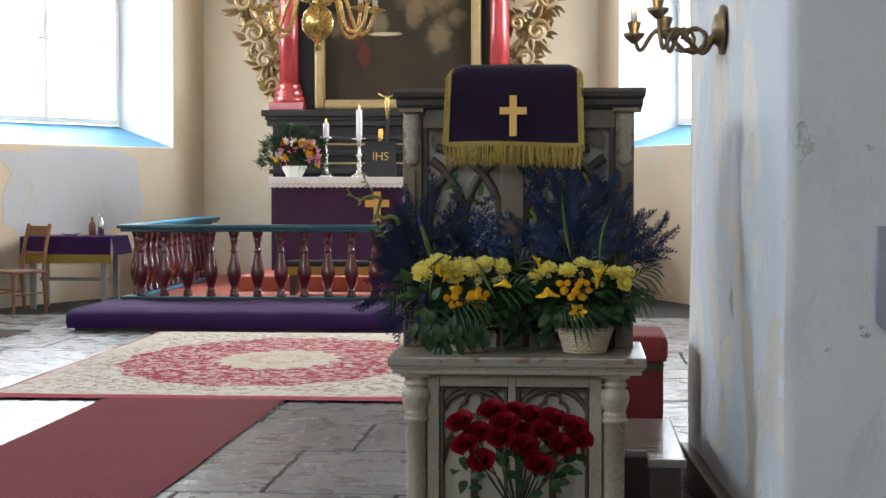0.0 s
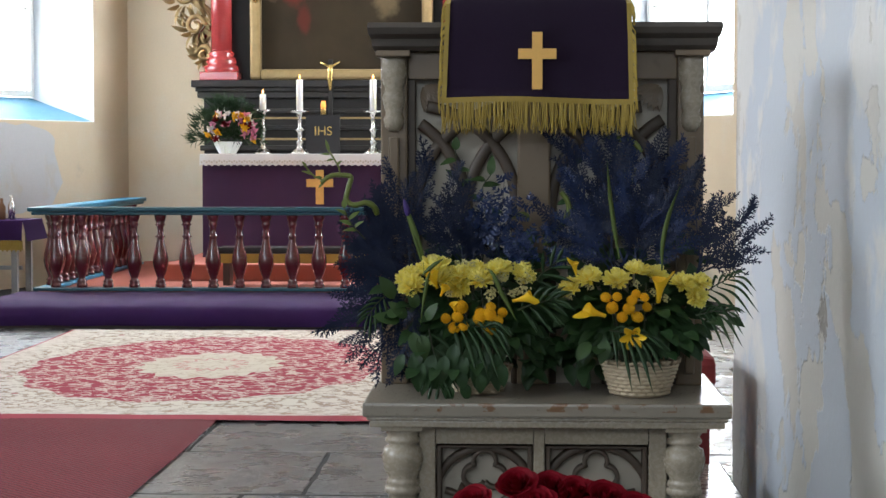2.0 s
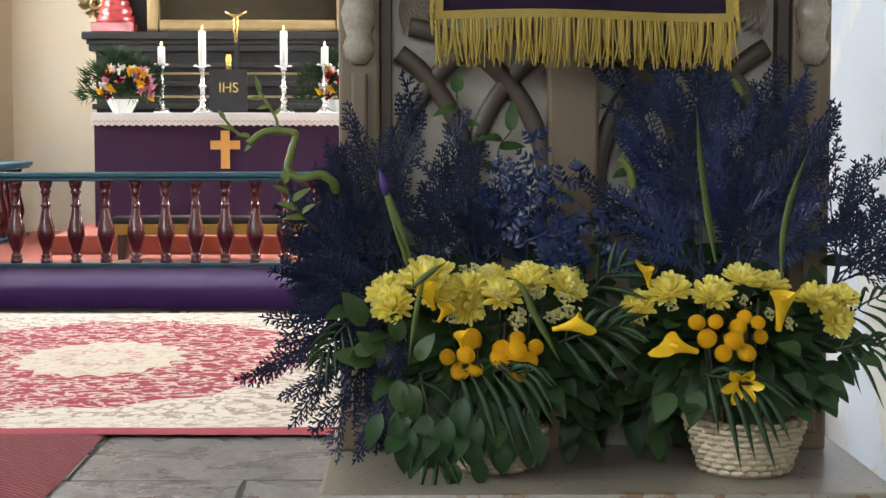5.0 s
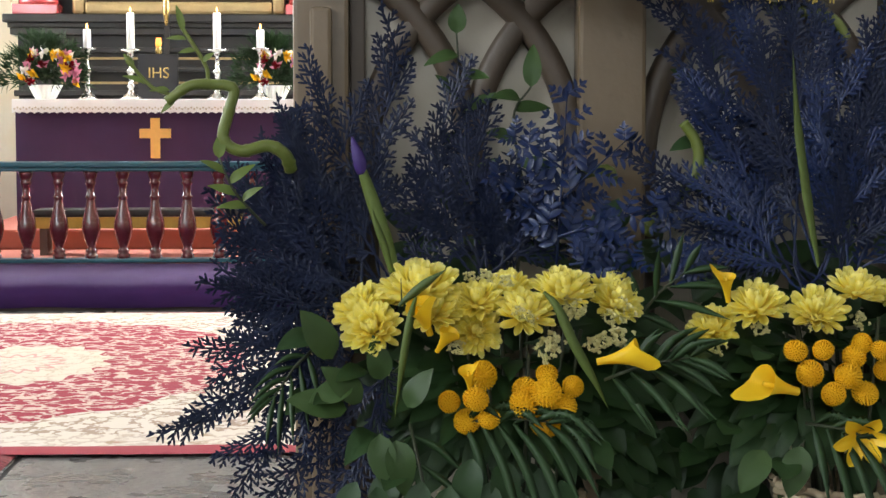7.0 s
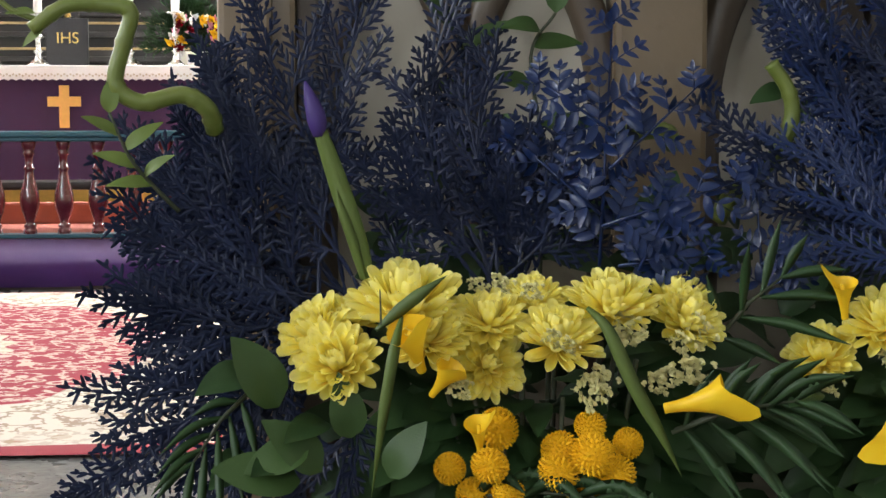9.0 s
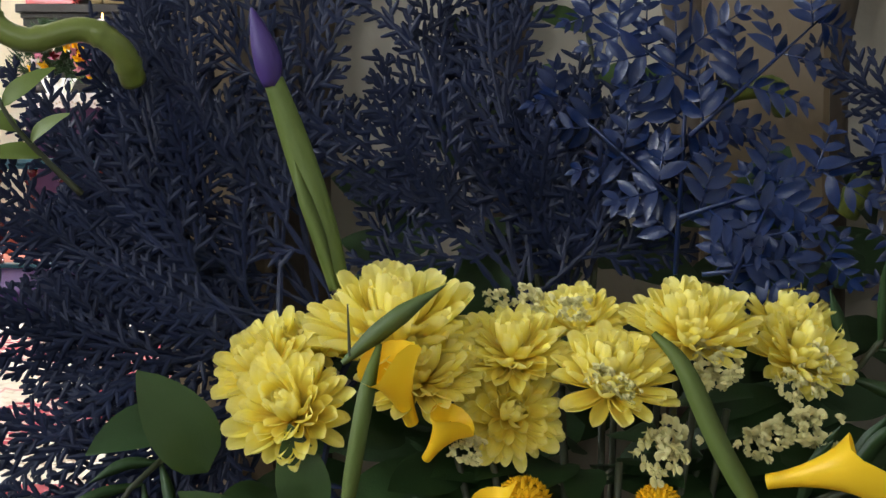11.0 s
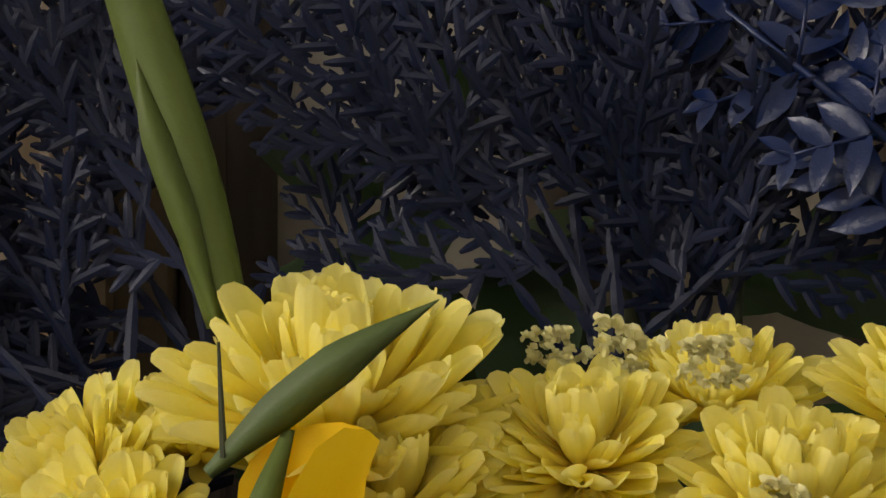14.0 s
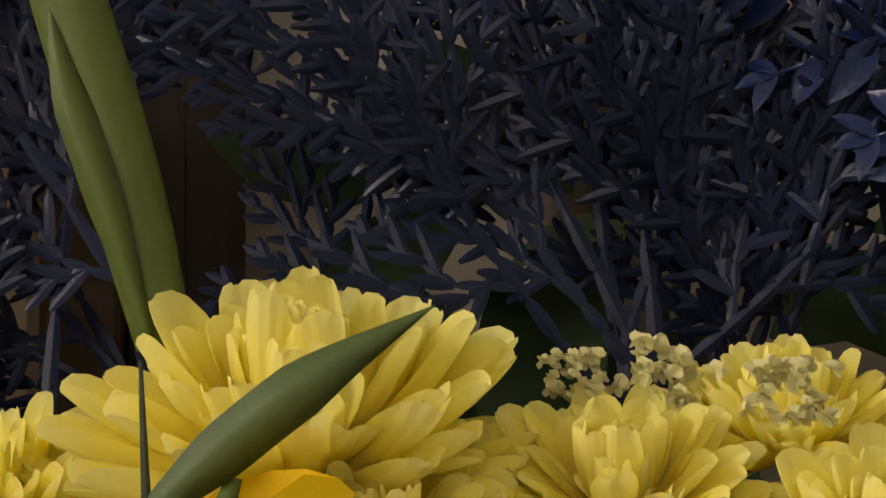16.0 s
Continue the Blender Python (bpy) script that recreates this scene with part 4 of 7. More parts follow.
def far_bouquet(at):
    """The altar's bouquet: a white pleated pot, conifer sprigs, pink and red blooms."""
    x, y, z = at
    b = thing("altar_bouquet", "pink and red bouquet with conifer greens in a white pot", "bouquet", at)
    bm = bmesh.new()
    n = 32
    lo = [bm.verts.new((x + 0.085 * math.cos(a) * (1 + 0.06 * (k % 2)), y + 0.085 * math.sin(a) * (1 + 0.06 * (k % 2)), z)) for k, a in enumerate([2 * math.pi * q / n for q in range(n)])]
    hi = [bm.verts.new((x + 0.15 * math.cos(a) * (1 + 0.06 * (k % 2)), y + 0.15 * math.sin(a) * (1 + 0.06 * (k % 2)), z + 0.13)) for k, a in enumerate([2 * math.pi * q / n for q in range(n)])]
    for k in range(n):
        bm.faces.new((lo[k], lo[(k + 1) % n], hi[(k + 1) % n], hi[k]))
    bm.faces.new(lo[::-1])
    part("pot", bm, M_WAX, b, "white pleated pot")
    rnd = random.Random(8)
    bm = bmesh.new()
    for q in range(520):
        a, e = rnd.uniform(0, 2 * math.pi), rnd.uniform(-0.2, 1.4)
        d = Vector((math.cos(a) * math.cos(e), 0.5 * math.sin(a) * math.cos(e), math.sin(e) * 0.95))
        p = Vector((x, y, z + 0.20)) + d * rnd.uniform(0.12, 0.42)
        for s in range(4):
            leaf_blade(bm, p, d + Vector((rnd.uniform(-.6, .6), rnd.uniform(-.6, .6), rnd.uniform(-.6, .6))), rnd.uniform(0.06, 0.13), 0.016, rows=2)
    part("greenery", bm, M_GREEN, b, "fine conifer greenery")
    for q in range(34):
        a, e = rnd.uniform(0, 2 * math.pi), rnd.uniform(-0.2, 1.2)
        p = Vector((x + 0.08 + 0.24 * math.cos(a) * math.cos(e), y - 0.20 - 0.08 * rnd.random(), z + 0.20 + 0.28 * math.sin(e)))
        bm = bmesh.new()
        for s in range(14):
            leaf_blade(bm, p, Vector((rnd.uniform(-1, 1), -0.8, rnd.uniform(-1, 1))), rnd.uniform(0.035, 0.08), 0.04, rows=2)
        part("bloom", bm, rnd.choice((M_PINK, M_PINK, M_ROSE, M_WAX, M_BUTTON)), b)
    return b


# ---- flower and leaf materials ----
def petal_mat(name, base, tip, rough=0.5, trans=0.35, gloss=0.3):
    """Thin petals: colour shifts over the flower, with fine veins and light passing through."""
    m, nt, b = tree(name)
    v = coords(nt)
    col = mix(nt, noise_tex(nt, v, 35, 3), base, tip)
    info = nt.nodes.new("ShaderNodeObjectInfo").outputs["Random"]
    col = mix(nt, calc(nt, "MULTIPLY", info, 0.35), col, shade(base, 0.88))
    nt.links.new(col, b.inputs["Base Color"])
    b.inputs["Roughness"].default_value = rough
    b.inputs["Specular IOR Level"].default_value = gloss
    t = nt.nodes.new("ShaderNodeBsdfTranslucent")
    nt.links.new(col, t.inputs["Color"])
    s = nt.nodes.new("ShaderNodeMixShader")
    s.inputs[0].default_value = trans
    nt.links.new(b.outputs[0], s.inputs[1])
    nt.links.new(t.outputs[0], s.inputs[2])
    nt.links.new(s.outputs[0], nt.nodes["Material Output"].inputs["Surface"])
    bump(nt, b, noise_tex(nt, v, 700, 2), 0.2, 0.001)
    return m


def mum_mat():
    """Chrysanthemum petals: golden at the foot, pale lemon to the tip, finely ribbed lengthwise."""
    m = petal_mat("lemon_petal", (0.95, 0.83, 0.11), (0.97, 0.90, 0.30), 0.42, 0.48)
    nt = m.node_tree
    b, t = nt.nodes["Principled BSDF"], nt.nodes["Translucent BSDF"]
    old = b.inputs["Base Color"].links[0].from_socket
    sep = nt.nodes.new("ShaderNodeSeparateXYZ")
    nt.links.new(coords(nt), sep.inputs[0])
    foot = ramp(nt, sep.outputs[0], [(0.10, (1, 1, 1)), (0.75, (0, 0, 0))])
    col = mix(nt, calc(nt, "MULTIPLY", foot, 0.55), old, (0.88, 0.58, 0.035))
    tip = ramp(nt, sep.outputs[0], [(0.75, (0, 0, 0)), (1.0, (1, 1, 1))])
    col = mix(nt, calc(nt, "MULTIPLY", tip, 0.45), col, (0.93, 0.88, 0.50))
    nt.links.new(col, b.inputs["Base Color"])
    nt.links.new(col, t.inputs["Color"])
    rib = calc(nt, "SINE", calc(nt, "MULTIPLY", sep.outputs[1], 110.0))
    bump(nt, b, rib, 0.12, 0.004)
    return m


M_MUM = mum_mat()
M_CALLA = petal_mat("golden_petal", (0.85, 0.51, 0.012), (0.90, 0.64, 0.04), 0.4, 0.25)
M_BUTTON = petal_mat("orange_button_petal", (0.80, 0.43, 0.006), (0.87, 0.56, 0.018), 0.6, 0.2)
M_STATICE = petal_mat("cream_petal", (0.70, 0.65, 0.30), (0.78, 0.74, 0.44), 0.7, 0.3)
M_ROSE = petal_mat("dark_red_petal", (0.12, 0.001, 0.006), (0.24, 0.003, 0.012), 0.65, 0.12, 0.1)
M_PINK = petal_mat("pink_petal", (0.60, 0.16, 0.28), (0.75, 0.40, 0.50), 0.55, 0.3)
M_IRIS = petal_mat("violet_bud", (0.035, 0.016, 0.11), (0.07, 0.04, 0.18), 0.5, 0.2)
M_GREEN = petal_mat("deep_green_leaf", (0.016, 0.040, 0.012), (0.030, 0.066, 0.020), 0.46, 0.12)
M_LEAF_MID = petal_mat("mid_green_leaf", (0.030, 0.062, 0.016), (0.050, 0.090, 0.026), 0.45, 0.15)
M_BLADE = petal_mat("fresh_green_blade", (0.085, 0.125, 0.022), (0.13, 0.175, 0.045), 0.5, 0.25)
M_BLADE_DARK = petal_mat("blue_green_blade", (0.080, 0.122, 0.038), (0.120, 0.168, 0.062), 0.48, 0.2)
M_BAMBOO = petal_mat("bamboo_green", (0.085, 0.115, 0.02), (0.15, 0.17, 0.045), 0.35, 0.0)
M_BLUE_THUJA = petal_mat("blue_dyed_conifer", (0.0042, 0.0068, 0.019), (0.0105, 0.0172, 0.048), 0.36, 0.05, 0.20)
M_BLUE_FERN = petal_mat("blue_dyed_fern", (0.0025, 0.0085, 0.038), (0.006, 0.020, 0.082), 0.30, 0.08, 0.35)
M_STEM = petal_mat("dark_stem", (0.03, 0.035, 0.02), (0.05, 0.06, 0.03), 0.5, 0.0)
M_WICKER = mat("pale_wicker", (0.52, 0.42, 0.28), 0.6, scale=20, vary=0.25, fine=200, relief=0.3)

far_bouquet((-2.975, 18.15, 1.46))
far_bouquet((-0.90, 18.45, 1.46))


# ---- lectern ----
def paint_mat(name, color, chip, edge=None, rough=0.38):
    """Old oil paint with scuffs; along a worn edge it has chipped down to brown wood."""
    m, nt, b = tree(name)
    v = coords(nt)
    col = mix(nt, noise_tex(nt, v, 5, 5), shade(color, 0.82), shade(color, 1.12))
    col = mix(nt, ramp(nt, noise_tex(nt, v, 26, 5), [(0.60, (0, 0, 0)), (0.72, (0.5, 0.5, 0.5))]), col, shade(color, 0.6))
    if edge:
        sep = nt.nodes.new("ShaderNodeSeparateXYZ")
        nt.links.new(v, sep.inputs[0])
        near = calc(nt, "LESS_THAN", calc(nt, "ABSOLUTE", calc(nt, "SUBTRACT", sep.outputs[2], edge[0])), edge[1])
        front = calc(nt, "LESS_THAN", sep.outputs[1], edge[2])
        chipn = ramp(nt, noise_tex(nt, v, 13, 6, 0.65), [(0.53, (0, 0, 0)), (0.55, (1, 1, 1))])
        col = mix(nt, calc(nt, "MULTIPLY", calc(nt, "MULTIPLY", near, front), chipn), col, chip)
    fine = noise_tex(nt, v, 90, 3)
    nt.links.new(col, b.inputs["Base Color"])
    nt.links.new(calc(nt, "MULTIPLY_ADD", fine, 0.22, rough - 0.1), b.inputs["Roughness"])
    bump(nt, b, calc(nt, "ADD", fine, noise_tex(nt, v, 14, 3)), 0.18, 0.003)
    return m


M_LECTERN = paint_mat("old_grey_oil_paint", (0.31, 0.262, 0.190), (0.2, 0.1, 0.04), None, 0.26)
M_LEDGE = paint_mat("ledge_grey_oil_paint", (0.22, 0.190, 0.145), (0.15, 0.08, 0.035), (0.790, 0.012, 3.815), 0.3)
M_TRACERY = paint_mat("brown_grey_paint", (0.062, 0.043, 0.027), (0.2, 0.1, 0.04), None, 0.52)
# Brownish upper paint, darkened further for the backlit shade of these parts.
M_UPPER = paint_mat("shaded_upper_brown_paint", (0.155, 0.110, 0.064), (0.2, 0.1, 0.04))
M_INFILL = paint_mat("pale_grey_paint", (0.42, 0.375, 0.295), (0.2, 0.1, 0.04))
M_CORNICE = paint_mat("dark_cornice_paint", (0.075, 0.062, 0.050), (0.2, 0.1, 0.04))


def ribbon(bm, pts, width, y0, y1):
    """A flat moulded bar along a line in x and z."""
    n = len(pts)
    rows = []
    for k, (x, z) in enumerate(pts):
        a, b = pts[max(k - 1, 0)], pts[min(k + 1, n - 1)]
        d = Vector((b[0] - a[0], b[1] - a[1])).normalized()
        o = Vector((-d.y, d.x)) * width / 2
        c = width * 0.22
        oi = o.normalized() * (width / 2 - c)
        rows.append([bm.verts.new(v) for v in ((x + o.x, y1, z + o.y), (x + o.x, y0 + c, z + o.y), (x + oi.x, y0, z + oi.y), (x - oi.x, y0, z - oi.y), (x - o.x, y0 + c, z - o.y), (x - o.x, y1, z - o.y))])
    for a, b in zip(rows, rows[1:]):
        for k in range(5):
            bm.faces.new((a[k], a[k + 1], b[k + 1], b[k]))
    bm.faces.new(rows[0])
    bm.faces.new(rows[-1][::-1])
    return bm


def arc(cx, cz, r, a0, a1, n=16):
    return [(cx + r * math.cos(radians(a0 + (a1 - a0) * k / n)), cz + r * math.sin(radians(a0 + (a1 - a0) * k / n))) for k in range(n + 1)]


def lectern():
    L = thing("lectern", "old grey-painted Gothic wooden lectern with tracery panels and a ledge", "lectern", (0.172, 4.1, 0))
    # lower body
    part("lower_body", boxes((-0.215, 0.555, 3.92, 4.45, 0.0, 0.735)), M_INFILL, L, "pale grey painted core behind the tracery")
    part("plinth", boxes((-0.26, 0.60, 3.83, 4.47, 0.0, 0.10), bevel=0.01), M_LECTERN, L)
    for x0, x1 in ((-0.150, -0.107), (0.143, 0.171), (0.435, 0.480)):
        part("stile", boxes((x0, x1, 3.868, 3.925, 0.10, 0.735), bevel=0.003), M_LECTERN, L)
    for x0, x1 in ((-0.106, 0.142), (0.172, 0.434)):
        part("top_rail", boxes((x0, x1, 3.868, 3.925, 0.685, 0.735), bevel=0.003), M_LECTERN, L)
        part("bottom_rail", boxes((x0, x1, 3.868, 3.925, 0.10, 0.17), bevel=0.003), M_LECTERN, L)
        cx, w = (x0 + x1) / 2, (x1 - x0) / 2
        bm = bmesh.new()
        ribbon(bm, [(x0 + 0.008, 0.18), (x0 + 0.008, 0.677), (x1 - 0.008, 0.677), (x1 - 0.008, 0.18)], 0.014, 3.872, 3.922)
        part("panel_moulding", bm, M_TRACERY, L)
        bm = bmesh.new()
        r = w * 1.02
        ribbon(bm, arc(cx, 0.545, r, 180, 0, 26), 0.020, 3.885, 3.921)
        for s in (-1, 1):
            ribbon(bm, [(cx + s * 0.006, 0.18), (cx + s * 0.006, 0.44)] + [(cx + s * (0.006 + 0.11 * (1 - math.cos(a))), 0.44 + 0.12 * math.sin(a)) for a in [q * 0.16 for q in range(1, 10)]], 0.014, 3.890, 3.921)
            ribbon(bm, [(cx + s * (w - 0.012), 0.40), (cx + s * (w - 0.035), 0.50), (cx + s * 0.055, 0.575)], 0.014, 3.892, 3.921)
        for a in (90, 210, 330):
            ribbon(bm, arc(cx + 0.030 * math.cos(radians(a)), 0.610 + 0.026 * math.sin(radians(a)), 0.029, a - 118, a + 118, 14), 0.011, 3.886, 3.921)
        part("tracery", bm, M_TRACERY, L, "carved round arch with a trefoil", True)
    for x in (-0.191, 0.525):
        prof = [(0.046, 0.10), (0.046, 0.13), (0.037, 0.14), (0.037, 0.555), (0.044, 0.56), (0.047, 0.567), (0.044, 0.575), (0.040, 0.578), (0.045, 0.586), (0.040, 0.594), (0.037, 0.60), (0.048, 0.622), (0.054, 0.650),
                (0.048, 0.676), (0.034, 0.684), (0.045, 0.692), (0.045, 0.70), (0.038, 0.706), (0.044, 0.716), (0.044, 0.722), (0.038, 0.726)]
        col = part("column", lathe(bmesh.new(), prof, 28, (x, 3.872, 0)), M_LECTERN, L, "turned column with a bulb under the capital", True)
        part("abacus", boxes((x - 0.052, x + 0.052, 3.822, 3.93, 0.724, 0.735)), M_LECTERN, col)
    bm = boxes((-0.272, 0.621, 3.812, 4.44, 0.735, 0.752), (-0.279, 0.628, 3.806, 4.44, 0.752, 0.762), bevel=0.004)
    part("ledge_moulding", bm, M_LECTERN, L)
    part("ledge", boxes((-0.288, 0.637, 3.795, 4.45, 0.762, 0.799), bevel=0.007), M_LEDGE, L, "broad ledge with paint chipped off its front edge")
    # upper body
    part("upper_body", boxes((-0.235, 0.575, 4.215, 4.52, 0.799, 1.70)), M_INFILL, L, "pale grey painted core behind the tracery")
    for x0, x1 in ((-0.268, -0.196), (0.530, 0.600)):
        p = part("pilaster", boxes((x0, x1, 4.165, 4.53, 0.799, 1.70), bevel=0.006), M_UPPER, L)
        part("fillet", boxes((x0 + 0.022, x1 - 0.022, 4.150, 4.166, 0.83, 1.47), bevel=0.005), M_UPPER, p)
        xm = (x0 + x1) / 2
        prof = [(0.012, 0.0), (0.024, 0.012), (0.029, 0.03), (0.022, 0.05), (0.027, 0.065), (0.032, 0.09), (0.024, 0.115), (0.030, 0.13), (0.036, 0.16), (0.030, 0.185), (0.036, 0.20)]
        m = Matrix.Translation((xm, 4.162, 1.485)) @ Matrix.Diagonal((1.0, 0.75, 1.0, 1))
        bm = lathe(bmesh.new(), prof, 20, m=m)
        part("console", bm, M_LECTERN, p, "carved lobed console", True)
        part("abacus", boxes((xm - 0.046, xm + 0.046, 4.118, 4.166, 1.684, 1.70), bevel=0.003), M_UPPER, p)
    for x0, x1 in ((-0.195, -0.175), (0.506, 0.529)):
        part("inner_stile", boxes((x0, x1, 4.18, 4.22, 0.80, 1.70), bevel=0.003), M_TRACERY, L)
    part("mullion", boxes((0.101, 0.190, 4.168, 4.22, 0.80, 1.62), bevel=0.006), M_UPPER, L, "broad grey middle post")
    part("frieze", boxes((-0.195, 0.529, 4.172, 4.22, 1.625, 1.70), bevel=0.004), M_UPPER, L)
    R = 0.285
    for lo, hi in ((-0.174, 0.100), (0.191, 0.505)):
        mid, step = (lo + hi) / 2, (hi - lo) / 2
        for k, x in enumerate((lo, mid, hi)):
            for s in (-1, 1):
                if not lo - 0.001 <= x + s * 0.02 <= hi + 0.001:
                    continue
                pts = [(x, 0.80), (x, 1.10)] + [(x + s * R * (1 - math.cos(a)), 1.27 + R * math.sin(a)) for a in [q * 0.075 for q in range(20)]]
                pts = [p for p in pts if lo - 0.002 <= p[0] <= hi + 0.002 and p[1] <= 1.622]
                bm = ribbon(bmesh.new(), pts, 0.032, 4.178 + 0.004 * (s > 0) + 0.002 * k, 4.219)
                part("tracery_rib", bm, M_TRACERY, L, "", True)
        for x, z in ((lo + 0.022, 1.585), (hi - 0.022, 1.585)):
            bm = bmesh.new()
            sgn = 1 if x < mid else -1
            for q in range(7):
                leaf_blade(bm, Vector((x, 4.205, z + 0.02)), Vector((sgn * math.sin(q * 0.25), -0.5, -math.cos(q * 0.25))), 0.065, 0.022, (0, -1, 0))
            part("carved_leaf", bm, M_UPPER, L, "", True)
    prof = [(4.140, 1.700), (4.125, 1.712), (4.120, 1.730), (4.095, 1.742), (4.085, 1.758), (4.092, 1.772), (4.60, 1.776), (4.60, 1.700)]
    bm = bmesh.new()
    a = [bm.verts.new((-0.297 + (y - 4.09) * 0.25 * (y < 4.2), y, z)) for y, z in prof]
    b = [bm.verts.new((0.640 - (y - 4.09) * 0.25 * (y < 4.2), y, z)) for y, z in prof]
    bm.faces.new(a)
    bm.faces.new(b[::-1])
    for k in range(len(prof)):
        q = (k + 1) % len(prof)
        bm.faces.new((a[k], a[q], b[q], b[k]))
    part("cornice", bm, M_CORNICE, L, "dark moulded cornice")
    bm = bmesh.new()
    vs = [bm.verts.new((x, y, z)) for x in (-0.085, 0.390) for y, z in ((4.14, 1.777), (4.55, 1.777), (4.55, 1.80), (4.22, 1.855), (4.16, 1.840))]
    bm.faces.new(vs[:5][::-1])
    bm.faces.new(vs[5:])
    for k in range(5):
        bm.faces.new((vs[k], vs[(k + 1) % 5], vs[5 + (k + 1) % 5], vs[5 + k]))
    part("book_desk", bm, M_DARK_WOOD, L, "sloping book desk under the cloth")
    return L


lectern()


def lectern_cloth():
    c = thing("lectern_cloth", "dark purple velvet lectern cloth with gold cross and fringe", "cloth", (0.155, 4.1, 1.86))
    prof = [(4.50, 1.825), (4.22, 1.862), (4.17, 1.864), (4.115, 1.850), (4.085, 1.82), (4.066, 1.74), (4.060, 1.66), (4.056, 1.60), (4.054, 1.557)]
    n = 40

    def at(i, k, off=0.0):
        u = i / n
        y, z = prof[k]
        drop = max(0.0, (1.85 - z) / 0.3)
        flare = 0.012 * drop
        x0, x1 = -0.088 - flare, 0.398 + flare * 0.6
        if k <= 3:
            cut = 0.022 * max(0.0, 1 - u / 0.08, 1 - (1 - u) / 0.08)
            z -= cut
        return Vector((x0 + (x1 - x0) * u, y - off + 0.006 * drop * math.sin(u * 9 + 1) + 0.004 * noise.noise(Vector((u * 6, k * 0.7, 3))), z + 0.004 * math.sin(u * 5) * drop))
    bm = bmesh.new()
    g = [[bm.verts.new(at(i, k)) for i in range(n + 1)] for k in range(len(prof))]
    for k in range(len(prof) - 1):
        for i in range(n):
            bm.faces.new((g[k][i], g[k][i + 1], g[k + 1][i + 1], g[k + 1][i]))
    bmesh.ops.solidify(bm, geom=bm.faces[:], thickness=0.004)
    part("velvet", bm, M_PURPLE_DARK, c, "", True)
    bm = bmesh.new()
    for k in range(2, len(prof) - 1):
        for i0, i1 in ((0, 1), (n - 1, n)):
            bm.faces.new([bm.verts.new(at(i, q, 0.004)) for i, q in ((i0, k), (i1, k), (i1, k + 1), (i0, k + 1))])
    for i in range(n):
        p, q = at(i, 8, 0.004), at(i + 1, 8, 0.004)
        up = Vector((0, 0, 0.014))
        bm.faces.new([bm.verts.new(v) for v in (p, q, q + up, p + up)])
    part("gold_braid", bm, M_FRINGE, c, "gold braid edging")
    rnd = random.Random(5)
    bm = bmesh.new()
    for q in range(260):
        p = at(rnd.uniform(0, n), 8, 0.002 + 0.006 * rnd.random())
        l = rnd.uniform(0.062, 0.085)
        s = rnd.uniform(-0.012, 0.012)
        tube(bm, [p, p + Vector((s * 0.3, -0.002, -l * 0.5)), p + Vector((s, rnd.uniform(-0.004, 0.004), -l))], [0.0017, 0.0018, 0.0010], 5)
    part("fringe", bm, M_FRINGE, c, "hanging gold thread fringe")
    bm = bmesh.new()
    for side, x in ((-1, 0), (1, n)):
        for q in range(70):
            k = rnd.uniform(2.3, 7.9)
            a, b = at(x, int(k), 0.002), at(x, int(k) + 1, 0.002)
            p = a.lerp(b, k % 1)
            tube(bm, [p, p + Vector((side * 0.008, -0.004, -0.012)), p + Vector((side * rnd.uniform(0.002, 0.012), -0.004, -rnd.uniform(0.03, 0.05)))], [0.002, 0.002, 0.0012], 4)
    part("side_fringe", bm, M_FRINGE, c, "gold side fringe")
    cx, y, cz = (0.152, 4.083, 1.676)
    k = cross_shape(bmesh.new(), cx, cz - 0.083, 0.1, 0.150, 0.0135, 0.050, 4.050, 4.062)
    for v in k.verts:
        v.co.y += (v.co.z - 1.70) * 0.08
    part("cross_emblem", k, M_GOLD_CLOTH, c, "gold cloth cross")
    return c


lectern_cloth()

s = thing("lectern_step", "worn shiny wooden step behind the lectern", "step", (0.4, 4.9, 0))
part("tread", boxes((-0.10, 0.81, 4.54, 5.47, 0.325, 0.36), (0.66, 0.81, 4.30, 4.54, 0.325, 0.36), bevel=0.008), M_WORN_STEP, s)
part("riser", boxes((-0.08, 0.79, 4.56, 5.45, 0, 0.325), (0.67, 0.79, 4.32, 4.56, 0, 0.325)), M_DARK_WOOD, s)
s = thing("red_bench", "low bench upholstered in red cloth beside the pier", "bench", (0.7, 5.9, 0))
part("seat_pad", boxes((0.15, 0.80, 5.55, 6.15, 0.60, 0.72), bevel=0.03), mat("red_upholstery", (0.20, 0.018, 0.018), 0.8), s, "red padded seat")
part("rail", boxes((0.17, 0.78, 5.57, 6.12, 0.56, 0.60)), M_DARK_WOOD, s)
part("skirt", boxes((0.17, 0.78, 5.58, 6.12, 0.30, 0.56)), mat("red_skirt_cloth", (0.15, 0.012, 0.012), 0.85), s)
part("foot_board", boxes((0.17, 0.78, 5.58, 6.12, 0.0, 0.30)), M_DARK_WOOD, s)


# a rounded panel on the near wall, standing in for an unidentified lavender-grey shape
bm = bmesh.new()
slab_poly(bm, [(1.370, 0.99)] + [(1.420 + 0.05 * math.cos(radians(a)), 0.985 + 0.05 * math.sin(radians(a))) for a in range(190, 270, 10)] + [(1.755, 0.935), (1.795, 0.985), (1.795, 1.28), (1.375, 1.28)], 3.405, 3.437)
solo("rounded_panel", bm, mat("lavender_grey_board", (0.30, 0.29, 0.34), 0.5), "pale lavender-grey board with rounded corner on the wall", "board")


